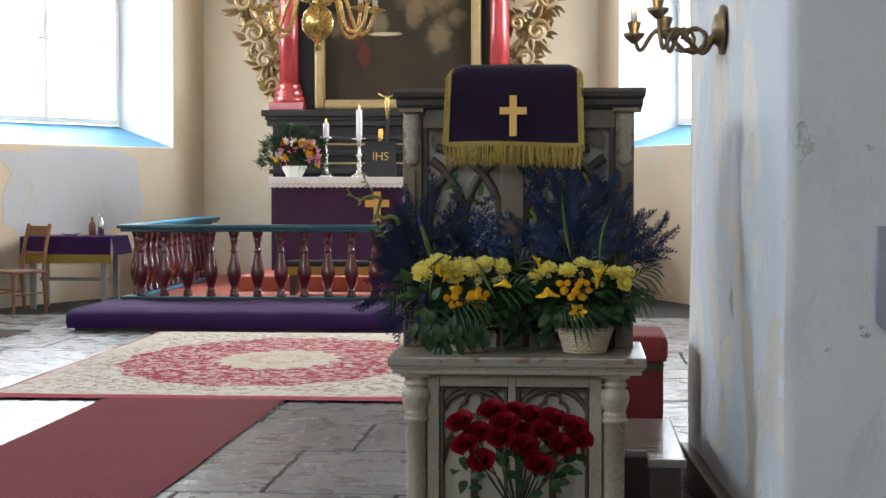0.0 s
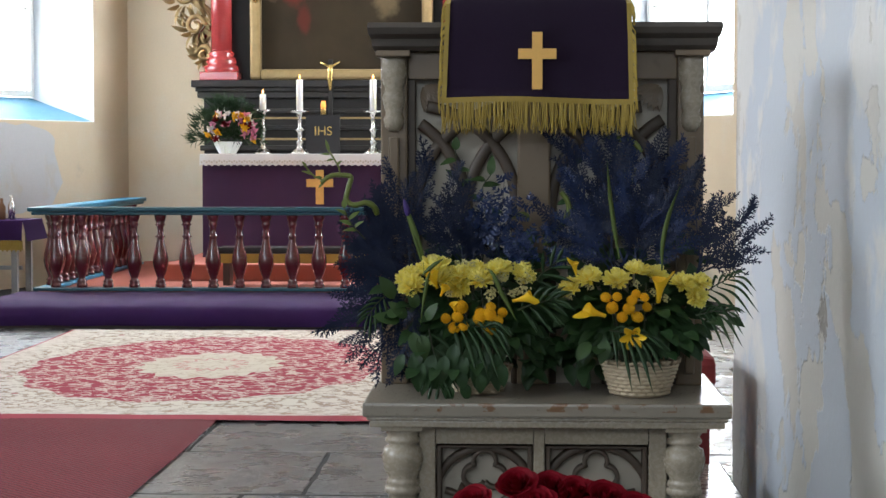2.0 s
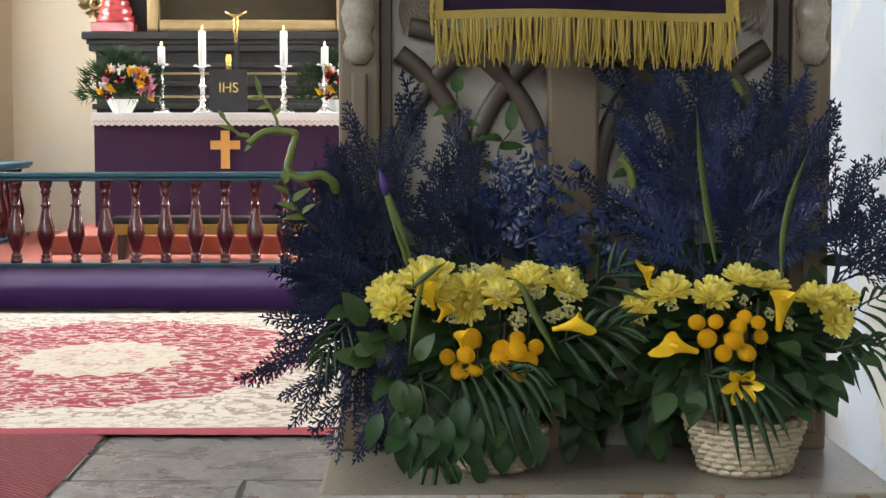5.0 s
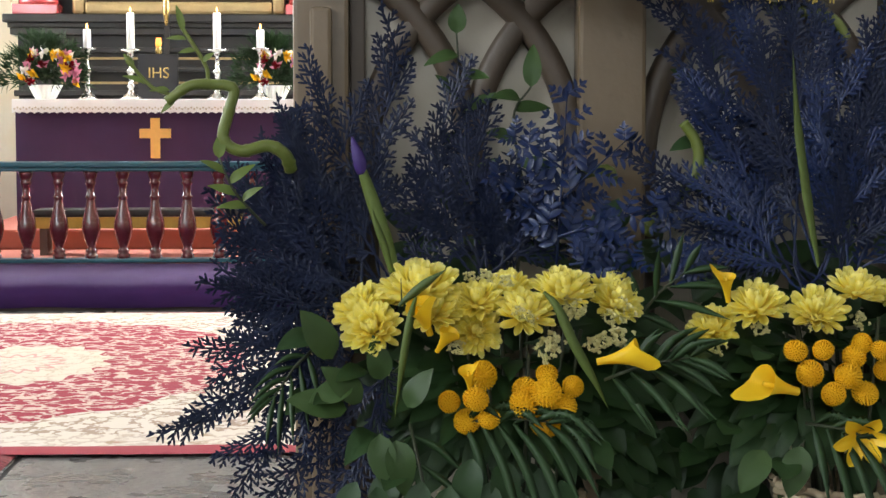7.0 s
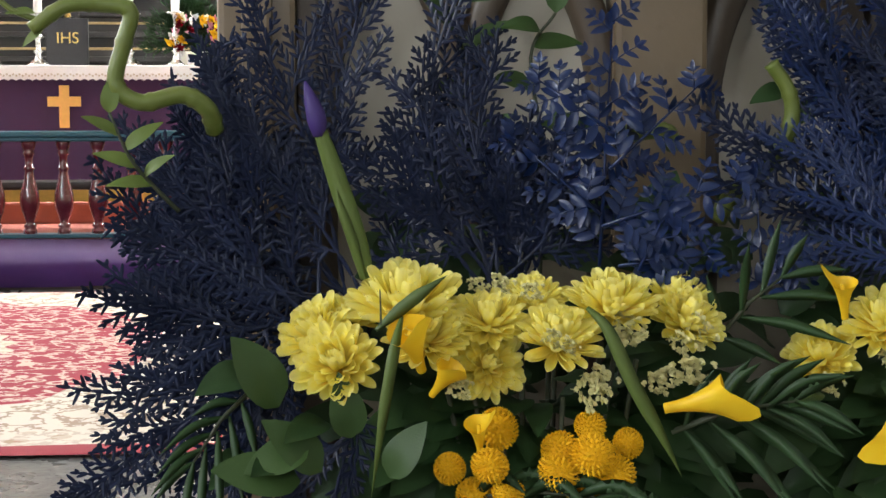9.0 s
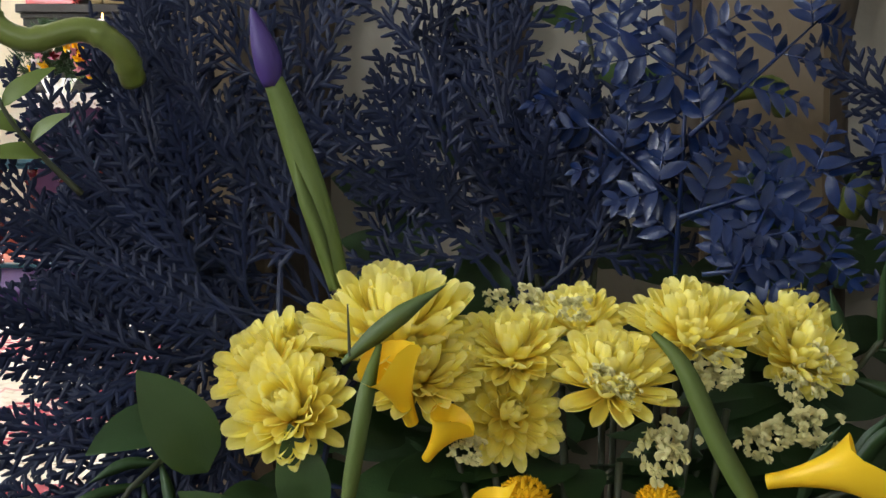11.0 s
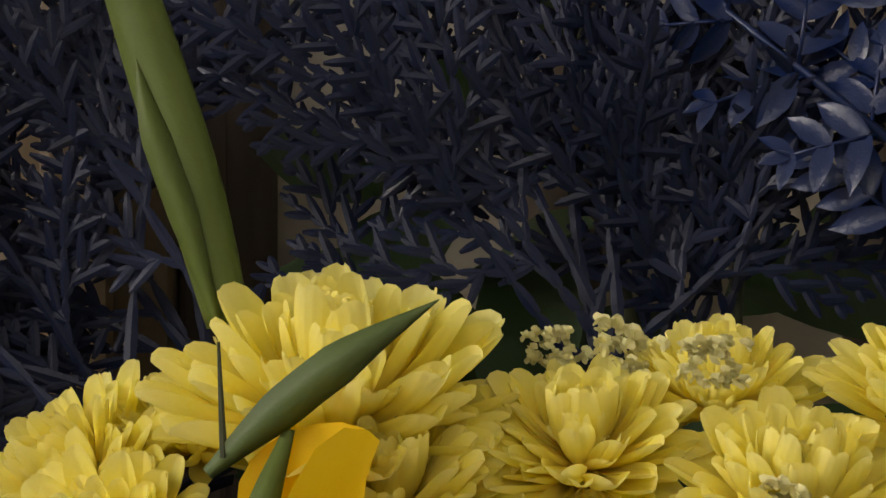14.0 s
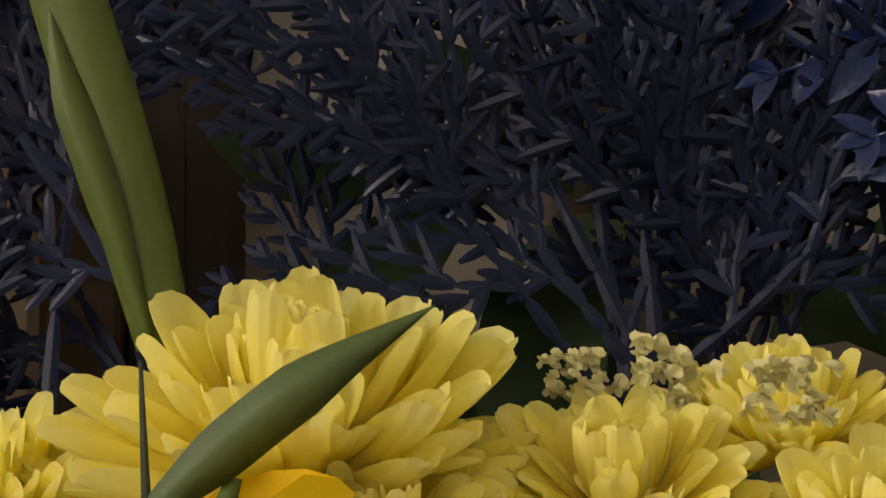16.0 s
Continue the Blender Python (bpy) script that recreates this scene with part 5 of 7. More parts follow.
# ---- flowers ----
def petal_mesh(length, width, cup, curl, material, name="petal"):
    """A cupped spoon-shaped petal along +x, its inner side up."""
    bm = bmesh.new()
    stations, cols = (0.0, 0.2, 0.42, 0.62, 0.78, 0.89, 0.96, 1.0), 7
    rows = len(stations)
    g = []
    for t in stations:
        w = width * (0.34 + 0.66 * math.sin(math.pi * 0.5 * min(1, t * 1.35 + 0.05)))
        if t > 0.72:
            w *= math.sqrt(max(0.03, 1 - ((t - 0.72) / 0.285) ** 2))
        row = []
        for i in range(cols):
            s = 2 * i / (cols - 1) - 1
            groove = 0.015 * width * math.cos(s * 7)
            row.append(bm.verts.new((length * t, w * 0.5 * s, cup * w * s * s * 0.7 + curl * length * t ** 2.2 + groove)))
        g.append(row)
    for j in range(rows - 1):
        for i in range(cols - 1):
            bm.faces.new((g[j][i], g[j][i + 1], g[j + 1][i + 1], g[j + 1][i]))
    me = finish(bm, name, material, True)
    return me


INNER = [petal_mesh(1.0, 0.40, 0.75, 0.45, M_MUM), petal_mesh(1.0, 0.35, 0.80, 0.65, M_MUM)]
PETALS = [petal_mesh(1.0, 0.30, 0.55, 0.26, M_MUM), petal_mesh(1.0, 0.35, 0.65, 0.38, M_MUM), petal_mesh(1.0, 0.28, 0.45, 0.14, M_MUM)]
_bm = bmesh.new()
bmesh.ops.create_icosphere(_bm, subdivisions=2, radius=1.0)
for _v in _bm.verts:
    _v.co *= 0.8 + 0.4 * noise.noise(_v.co * 3)
CORE = finish(_bm, "flower_core", M_CALLA, True)


def mum(parent, at, axis, r, seed):
    """A spray chrysanthemum: five whorls of cupped petals round a core, each petal a part."""
    rnd = random.Random(seed)
    h = part("flower_head", CORE, None, parent, "pale yellow chrysanthemum head")
    q = Vector(axis).normalized().to_track_quat("Z", "Y")
    at = Vector(at) - Vector(axis).normalized() * 0.42 * r
    h.matrix_basis = Matrix.LocRotScale(at, q, None)
    core = 0.16 * r
    h.scale = (core, core, core)
    k = 1 / core
    for n, elev, length in ((21, -3, 1.0), (22, 10, 1.0), (21, 22, 0.98), (19, 34, 0.93), (17, 46, 0.86), (15, 57, 0.78), (12, 67, 0.70), (9, 77, 0.62), (6, 86, 0.55)):
        off = rnd.random() * 6.3
        for i in range(n):
            a = off + 2 * math.pi * i / n + rnd.uniform(-0.12, 0.12)
            e = radians(elev + rnd.uniform(-7, 7))
            L = r * length * (1 - 0.28 * elev / 90) * rnd.uniform(0.88, 1.12)
            p = new("petal", rnd.choice(INNER if elev > 45 else PETALS))
            p.parent = h
            rot = Euler((rnd.uniform(-0.25, 0.25), -e, a), "XYZ").to_quaternion()
            base = Vector((math.cos(a) * math.cos(e), math.sin(a) * math.cos(e), math.sin(e) * 0.6)) * core * 0.5
            p.matrix_basis = Matrix.Diagonal((k, k, k, 1)) @ Matrix.LocRotScale(base, rot, (L, L, L))
    return h


def strips(rows):
    """Many thin tapered twigs at once: rows of (start, end, side, width); returns points and faces."""
    V, Fc = [], []
    for a, b, s, w in rows:
        d = (b - a).normalized()
        up = d.cross(s).normalized()
        n = len(V)
        for p, k in ((a, 0.85), (a.lerp(b, 0.4), 1.1), (a.lerp(b, 0.75), 0.9), (b, 0.4)):
            V += [p + s * w * 0.5 * k, p + up * w * 0.15 * k, p - s * w * 0.5 * k, p - up * w * 0.15 * k]
        for o in (0, 4, 8):
            for i in range(4):
                Fc.append((n + o + i, n + o + (i + 1) % 4, n + o + 4 + (i + 1) % 4, n + o + 4 + i))
        Fc.append((n + 12, n + 13, n + 14, n + 15))
    return V, Fc


def frond(rnd, p, d, up, length):
    """One flat feathery conifer frond: side branches in one plane, each with a comb of short twigs."""
    d = d.normalized()
    s = d.cross(up).normalized()
    up = s.cross(d).normalized()
    rows = []
    n = max(6, int(length / 0.0075))
    bend, droop = rnd.uniform(-0.35, 0.35), rnd.uniform(0.05, 0.4)
    prev = p
    for k in range(n):
        t = (k + 1) / n
        c = p + d * length * t - up * droop * length * t * t + s * bend * length * t * t
        rows.append((prev, c, s, 0.0026))
        side = 1 if k % 2 else -1
        bl = length * 0.44 * (1.08 - t) ** 0.6 * min(1, 0.45 + 2 * t) * rnd.uniform(0.8, 1.1)
        bd = (d * 0.95 + s * side * 0.72 + s * bend * t + up * rnd.uniform(-0.06, 0.06)).normalized()
        bs = bd.cross(up).normalized()
        m = max(2, int(bl / 0.0043))
        q0 = c
        for j in range(m):
            u = (j + 1) / m
            q = c + bd * bl * u + (d * 0.20 - up * 0.10) * bl * u * u
            rows.append((q0, q, bs, 0.0026))
            tl = (0.0040 + 0.0095 * math.sin(math.pi * (0.25 + 0.72 * u))) * rnd.uniform(0.85, 1.1)
            ts = 1 if j % 2 else -1
            td = (bd * 1.0 + bs * ts * 0.58 + up * 0.06).normalized()
            rows.append((q0, q0 + td * tl, td.cross(up).normalized(), 0.0029))
            q0 = q
        prev = c
    return rows


def spray(parent, base, tip, count, flen, seed, material, sag=0.0):
    """A conifer spray: a stem with fronds to both sides."""
    rnd = random.Random(seed)
    base, tip = Vector(base), Vector(tip)
    d = tip - base
    L = d.length
    view = Vector((0, -1, 0))
    s = d.normalized().cross(view).normalized()
    rows = []
    prev = base
    for k in range(1, 11):
        t = k / 10
        c = base + d * t + Vector((0, 0, -sag * t * t)) + s * 0.05 * L * math.sin(t * 3 + seed)
        rows.append((prev, c, s, 0.0042 - 0.002 * t))
        prev = c
    for k in range(count):
        t = 0.25 + 0.75 * (k + 0.5) / count
        c = base + d * t + Vector((0, 0, -sag * t * t)) + s * 0.05 * L * math.sin(t * 3 + seed)
        side = 1 if k % 2 else -1
        fd = d.normalized() * rnd.uniform(0.7, 1.1) + s * side * rnd.uniform(0.35, 0.9) * (1.2 - t) + Vector((0, rnd.uniform(-0.3, 0.25), 0))
        up = view + Vector((rnd.uniform(-0.35, 0.35), 0, rnd.uniform(-0.2, 0.6)))
        rows += frond(rnd, c, fd, up, flen * rnd.uniform(0.75, 1.15))
    V, Fc = strips(rows)
    me = bpy.data.meshes.new("conifer_spray")
    me.from_pydata(V, [], Fc)
    me.materials.append(material)
    return part("conifer_spray", me, None, parent)


def fern(parent, base, tip, width, seed):
    """A blue leatherleaf fern: side stems in pairs along a stem, each with two rows of small folded leaflets."""
    rnd = random.Random(seed)
    base, tip = Vector(base), Vector(tip)
    d = tip - base
    L = d.length
    view = Vector((0, -1, 0.2))
    s = d.normalized().cross(view).normalized()
    bm = bmesh.new()
    tube(bm, [base, base + d * 0.5, tip], [0.0017, 0.0013, 0.0006], 5)
    n = max(4, int(L / 0.033))
    for k in range(n):
        t = 0.12 + 0.84 * k / (n - 1)
        w = width * (1.15 - 0.85 * t) * (0.8 if k == 0 else 1.0) + 0.006
        for side in (-1, 1):
            p = base + d * (t + 0.02 * side)
            ld = (d.normalized() * 0.75 + s * side + Vector((0, rnd.uniform(-0.45, 0.2), rnd.uniform(-0.15, 0.15)))).normalized()
            tilt = (view + Vector((rnd.uniform(-0.6, 0.6), 0, rnd.uniform(-0.5, 0.8)))).normalized()
            bs = ld.cross(tilt).normalized()
            tube(bm, [p, p + ld * w * 0.6 - tilt * 0.05 * w, p + ld * w - tilt * 0.16 * w], [0.0009, 0.0007, 0.0004], 4)
            m = max(3, int(w / 0.0080))
            for j in range(m):
                u = 0.16 + 0.78 * j / (m - 1)
                q = p + ld * w * u - tilt * 0.16 * w * u * u
                size = (0.0205 - 0.0105 * u) * rnd.uniform(0.85, 1.15) * min(1.0, 0.55 + w * 14)
                for e in (-1, 1):
                    lean = tilt + bs * e * rnd.uniform(-0.7, 0.5)
                    leaf_blade(bm, q, ld * 0.75 + bs * e, size, size * 0.44, lean, 0.25, 4)
            leaf_blade(bm, p + ld * w * 0.95 - tilt * 0.15 * w, ld, 0.010, 0.005, tilt, 0.2, 3)
    leaf_blade(bm, base + d * 0.97, d, 0.016, 0.007, view, 0.2, 4)
    return part("fern_frond", bm, M_BLUE_FERN, parent, "", True)


def broad_leaf(parent, base, d, length, width, seed, material=None):
    """An oval leaf with a midrib, folded and drooping."""
    rnd = random.Random(seed)
    base, d = Vector(base), Vector(d).normalized()
    up = Vector((0, -0.7, 0.7))
    s = d.cross(up).normalized()
    up = s.cross(d).normalized()
    bm = bmesh.new()
    rows, prev = 8, None
    curl, fold = rnd.uniform(0.1, 0.5), rnd.uniform(0.05, 0.35)
    for k in range(rows + 1):
        t = k / rows
        w = width * 0.5 * math.sin(math.pi * t ** 0.8) ** 0.75 if 0 < t < 1 else 0.0006
        c = base + d * length * t - up * curl * length * t * t
        cur = [bm.verts.new(c + s * w * x + up * (fold * w * abs(x) - 0.06 * w * math.sin(abs(x) * 3 + k))) for x in (-1, -0.5, 0, 0.5, 1)]
        if prev:
            for i in range(4):
                bm.faces.new((prev[i], prev[i + 1], cur[i + 1], cur[i]))
        prev = cur
    return part("leaf", bm, material or M_GREEN, parent, "", True)


def blade(parent, pts, width, material, twist=0.6, name="grass_blade"):
    """A long strap leaf with a keeled middle."""
    pts = spline(pts, 6)
    bm = bmesh.new()
    n = len(pts)
    prev = None
    for k, p in enumerate(pts):
        t = k / (n - 1)
        d = (pts[min(k + 1, n - 1)] - pts[max(k - 1, 0)]).normalized()
        view = Vector((math.sin(twist * t), -1, 0.1))
        s = d.cross(view).normalized()
        w = width * 0.5 * min(1, 0.30 + 2.0 * t, 2.6 * (1.01 - t))
        f = s.cross(d)
        cur = [bm.verts.new(p - s * w), bm.verts.new(p - f * w * 0.13), bm.verts.new(p + s * w), bm.verts.new(p - f * w * 0.06)]
        if prev:
            for i in range(4):
                bm.faces.new((prev[i], prev[(i + 1) % 4], cur[(i + 1) % 4], cur[i]))
        prev = cur
    return part(name, bm, material, parent, "", True)


def calla(parent, at, d, length, seed):
    """A golden calla: a rolled funnel with a flared, pointed lip."""
    d = Vector(d).normalized()
    q = d.to_track_quat("Z", "Y").to_matrix().to_4x4()
    m = Matrix.Translation(at) @ q @ Matrix.Rotation(seed, 4, "Z")
    bm = bmesh.new()
    g = []
    for j in range(9):
        t = j / 8
        row = []
        for i in range(19):
            a = i / 18 * 2 * math.pi * 1.06
            point = max(0, math.cos(a - math.pi)) ** 3
            r = length * (0.06 + 0.23 * t ** 2.0 * (1 + 0.3 * point) + 0.01 * i / 18)
            z = length * (t * (0.8 + 0.35 * point) - 0.22 * max(0, t - 0.7) * (1 - point))
            row.append(bm.verts.new(m @ Vector((r * math.cos(a), r * math.sin(a), z))))
        g.append(row)
    for j in range(8):
        for i in range(18):
            bm.faces.new((g[j][i], g[j][i + 1], g[j + 1][i + 1], g[j + 1][i]))
    tube(bm, [m @ Vector((0, 0, 0.1 * length)), m @ Vector((0, 0, 0.7 * length))], length * 0.04, 6)
    return part("calla_flower", bm, M_CALLA, parent, "golden yellow calla flower", True)


_bm = bmesh.new()
_r = random.Random(1)
for _k in range(150):
    _z = 1 - 1.75 * (_k + 0.5) / 150
    _a = _k * 2.39996
    _d = Vector((math.sqrt(max(0, 1 - _z * _z)) * math.cos(_a), math.sqrt(max(0, 1 - _z * _z)) * math.sin(_a), _z * 0.8))
    _t = _d.orthogonal().normalized()
    for _e in (0, 2.1, 4.2):
        _s = (_t * math.cos(_e) + _d.normalized().cross(_t) * math.sin(_e))
        leaf_blade(_bm, _d * 0.86, _d * 1.0 + _s * 0.35, 0.22 + 0.06 * _r.random(), 0.13, _s, -0.3, 2)
bmesh.ops.create_icosphere(_bm, subdivisions=2, radius=0.84, matrix=Matrix.Diagonal((1, 1, 0.8, 1)))
BUTTON = finish(_bm, "button_flower", M_BUTTON, True)
_bm = bmesh.new()
for _k in range(34):
    _p = Vector((_r.uniform(-1, 1), _r.uniform(-0.6, 0.6), _r.uniform(-0.7, 0.7)))
    for _e in range(6):
        leaf_blade(_bm, _p, Vector((_r.uniform(-1, 1), _r.uniform(-1, 0.3), _r.uniform(-0.4, 1))), 0.26, 0.36, None, -0.35, 3)
STATICE = finish(_bm, "statice_cluster", M_STATICE, True)


def button(parent, at, r, seed):
    rnd = random.Random(seed)
    b = part("button_flower", BUTTON, None, parent, "small round orange button chrysanthemum")
    b.matrix_basis = Matrix.LocRotScale(at, Euler((radians(rnd.uniform(30, 80)), 0, rnd.uniform(-0.6, 0.6))), (r, r, r))
    return b


def statice(parent, at, r, seed):
    rnd = random.Random(seed)
    b = part("statice_sprig", STATICE, None, parent, "cream papery statice blossoms")
    b.matrix_basis = Matrix.LocRotScale(at, Euler((rnd.uniform(-0.3, 0.3), rnd.uniform(-0.8, 0.8), rnd.uniform(-0.5, 0.5))), (r, r, r))
    return b


def palm(parent, base, tip, leaf, n, droop, seed, slim=0.13):
    """A palm frond: narrow leaflets fanned along a stem."""
    rnd = random.Random(seed)
    base, tip = Vector(base), Vector(tip)
    d = tip - base
    view = Vector((0, -1, 0.25))
    s = d.normalized().cross(view).normalized()
    tube_bm = bmesh.new()
    tube(tube_bm, [base, base.lerp(tip, 0.5) + Vector((0, 0, 0.006)), tip], [0.0022, 0.0018, 0.001], 6)
    stem = part("palm_stem", tube_bm, M_STEM, parent, "", True)
    for k in range(n):
        t = 0.1 + 0.9 * k / (n - 1)
        for side in (-1, 1):
            p = base + d * t
            ld = (d.normalized() * (0.5 + 0.6 * t) + s * side * (1.0 - 0.5 * t) + Vector((0, rnd.uniform(-0.5, 0.0), 0))).normalized()
            L = leaf * rnd.uniform(0.8, 1.1) * (0.75 + 0.5 * math.sin(math.pi * t))
            pts = [p, p + ld * L * 0.5 + Vector((0, 0, -droop * L * 0.2)), p + ld * L + Vector((0, 0, -droop * L))]
            blade(stem, pts, leaf * slim, M_GREEN, 0.3, "palm_leaflet")
    return stem


def basket(parent, x, y, z, r, h):
    """A woven wicker bowl."""
    b = part("wicker_basket", lathe(bmesh.new(), [(r * 0.66, 0), (r * 0.8, h * 0.4), (r * 0.93, h * 0.9), (r * 0.9, h * 0.9), (r * 0.7, 0.01)], 32, (x, y, z + 0.001)), M_WICKER, parent, "pale woven wicker basket", True)
    n = 36
    for k in range(9):
        t = (k + 0.5) / 9
        rr = r * (0.68 + 0.30 * t)
        pts = [(x + (rr + 0.006 * (1 if (q + k) % 2 else -1)) * math.cos(2 * math.pi * q / n), y + (rr + 0.006 * (1 if (q + k) % 2 else -1)) * math.sin(2 * math.pi * q / n), z + h * t + 0.004) for q in range(n + 1)]
        part("woven_cane", tube(bmesh.new(), pts, h / 19, 6), M_WICKER, b, "", True)
    bm = bmesh.new()
    for q in range(48):
        a = 2 * math.pi * q / 24 + (0.06 if q % 2 else 0)
        tube(bm, [(x + r * 1.0 * math.cos(a), y + r * 1.0 * math.sin(a), z + h * 0.95), (x + r * 1.04 * math.cos(a + 0.15), y + r * 1.04 * math.sin(a + 0.15), z + h * 1.06)], 0.004, 5)
    part("rim_braid", bm, M_WICKER, b, "", True)
    return b


LEFT = thing("yellow_flower_basket", "yellow chrysanthemum basket with blue-dyed conifer sprays on the ledge", "flower basket", (0.0, 4.0, 0.8), "flower baskets")
RIGHT = thing("yellow_flower_basket", "pale wicker basket of yellow and orange flowers with blue-dyed greens", "flower basket", (0.41, 3.98, 0.8), "flower baskets")
basket(LEFT, 0.0, 4.0, 0.799, 0.085, 0.07)
basket(RIGHT, 0.418, 3.97, 0.799, 0.100, 0.092)

HEADS_LEFT = [
    ((-0.189, 3.945, 1.110), (-0.5, -0.5, 0.6), 0.031),
    ((-0.172, 3.905, 1.091), (-0.3, -0.7, 0.5), 0.033),
    ((-0.113, 3.930, 1.139), (0, -0.32, 1), 0.044),
    ((-0.098, 3.910, 1.112), (0, -0.55, 0.8), 0.031),
    ((-0.048, 3.925, 1.123), (-0.05, -0.5, 0.8), 0.030),
    ((-0.048, 3.915, 1.085), (0.1, -0.7, 0.25), 0.028),
    ((0.007, 3.905, 1.111), (0.05, -0.5, 0.85), 0.034),
    ((-0.007, 3.955, 1.136), (0, -0.3, 1), 0.027),
    ((0.055, 3.935, 1.135), (0.05, -0.4, 1), 0.036),
    ((0.120, 3.940, 1.118), (0.3, -0.6, 0.8), 0.031),
    ((0.115, 3.965, 1.135), (0.1, -0.3, 1), 0.028),
    ((-0.155, 3.960, 1.122), (0, -0.4, 1), 0.024)]
for k, (p, a, r) in enumerate(HEADS_LEFT):
    mum(LEFT, p, a, r, 100 + k)
HEADS_RIGHT = [
    ((0.233, 3.950, 1.084), (-0.4, -0.6, 0.7), 0.030),
    ((0.283, 3.935, 1.115), (-0.2, -0.5, 0.9), 0.034),
    ((0.354, 3.920, 1.109), (0, -0.6, 0.8), 0.034),
    ((0.409, 3.950, 1.133), (0.1, -0.3, 1), 0.033),
    ((0.460, 3.965, 1.121), (0.1, -0.4, 1), 0.028),
    ((0.525, 3.930, 1.100), (0.1, -0.6, 0.8), 0.031),
    ((0.575, 3.940, 1.102), (0.3, -0.5, 0.9), 0.028),
    ((0.561, 3.920, 1.062), (0.3, -0.8, 0.4), 0.030)]
for k, (p, a, r) in enumerate(HEADS_RIGHT):
    mum(RIGHT, p, a, r, 200 + k)

for k, p in enumerate([(-0.082, 3.900, 1.003), (-0.052, 3.885, 1.008), (-0.042, 3.915, 1.031), (0.033, 3.915, 1.032), (0.006, 3.900, 1.017), (0.030, 3.885, 1.015), (0.063, 3.910, 1.018), (0.050, 3.890, 0.998), (0.004, 3.890, 1.001), (-0.036, 3.895, 0.984), (-0.061, 3.910, 0.978), (0.030, 3.900, 0.977)]):
    button(LEFT, p, 0.0128 + 0.0022 * (k % 3), k)
for k, p in enumerate([(0.355, 3.900, 1.060), (0.393, 3.906, 1.051), (0.343, 3.912, 1.031), (0.432, 3.918, 1.033), (0.368, 3.900, 1.008), (0.407, 3.906, 1.008), (0.404, 3.912, 1.066), (0.327, 3.918, 1.057), (0.385, 3.900, 1.030), (0.425, 3.906, 1.058)]):
    button(RIGHT, p, 0.0122 + 0.0018 * (k % 3), 50 + k)

calla(LEFT, (-0.104, 3.905, 1.081), (-0.25, -0.55, 0.75), 0.062, 2.6)
calla(LEFT, (0.089, 3.895, 1.049), (0.95, -0.30, 0.22), 0.066, 0.6)
calla(LEFT, (-0.096, 3.905, 1.061), (0.35, -0.5, 0.6), 0.045, 1.0)
calla(LEFT, (-0.058, 3.900, 1.016), (-0.1, -0.5, 0.85), 0.040, 3.0)
calla(RIGHT, (0.325, 3.900, 1.011), (-0.80, -0.4, 0.25), 0.075, 1.2)
calla(RIGHT, (0.460, 3.915, 1.044), (0.12, -0.3, 1.0), 0.085, 2.2)
calla(RIGHT, (0.252, 3.945, 1.112), (-0.2, -0.3, 1.0), 0.045, 0.3)
for k, a in enumerate((0.1, 1.1, 2.2, 3.3, 4.3, 5.3)):
    p = part("lily_petal", petal_mesh(0.044, 0.019, 0.4, -0.1, M_CALLA, "lily_petal"), None, RIGHT)
    p.matrix_basis = Matrix.LocRotScale((0.396, 3.885, 0.967), Vector((-0.1, -0.8, -0.3)).to_track_quat("Z", "Y") @ Euler((0, -0.75, a)).to_quaternion(), (1, 1, 1))

for k, p in enumerate([(0.010, 3.885, 1.102), (0.037, 3.900, 1.072), (0.030, 3.900, 1.064), (-0.075, 3.905, 1.066), (0.065, 3.915, 1.106), (0.060, 3.925, 1.111), (0.107, 3.920, 1.098), (0.099, 3.920, 1.070), (0.124, 3.930, 1.106), (-0.055, 3.955, 1.143), (-0.015, 3.920, 1.141), (0.118, 3.920, 1.074), (0.086, 3.915, 1.066), (-0.002, 3.888, 1.107), (-0.036, 3.955, 1.142)]):
    statice(LEFT, p, (0.0105 + 0.002 * (k % 3)) * (0.72 if k in (0, 9, 10, 13, 14) else 1.0), k)
for k, p in enumerate([(0.234, 3.930, 1.061), (0.207, 3.930, 1.055), (0.349, 3.920, 1.088), (0.405, 3.930, 1.092), (0.449, 3.930, 1.070), (0.478, 3.920, 1.055), (0.287, 3.930, 1.082)]):
    statice(RIGHT, p, 0.0105, 20 + k)

# straps, buds and bamboo
part("dry_stalk", tube(bmesh.new(), [(-0.138, 3.884, 1.148), (-0.137, 3.886, 1.120)], [0.0004, 0.0011], 6), M_STEM, LEFT)
_pts = spline([(-0.144, 3.948, 1.150), (-0.154, 3.950, 1.187), (-0.168, 3.953, 1.230), (-0.181, 3.953, 1.268)], 6)
_r = [0.0052 + 0.0034 * math.sin(math.pi * min(1.0, 0.1 + 0.85 * k / (len(_pts) - 1))) for k in range(len(_pts))]
part("iris_stem", tube(bmesh.new(), _pts, _r, 12), M_BLADE, LEFT, "", True)
blade(LEFT, [(-0.146, 3.941, 1.150), (-0.155, 3.940, 1.179), (-0.164, 3.942, 1.204), (-0.169, 3.944, 1.223)], 0.0085, M_BLADE, 0.4, "iris_sheath")
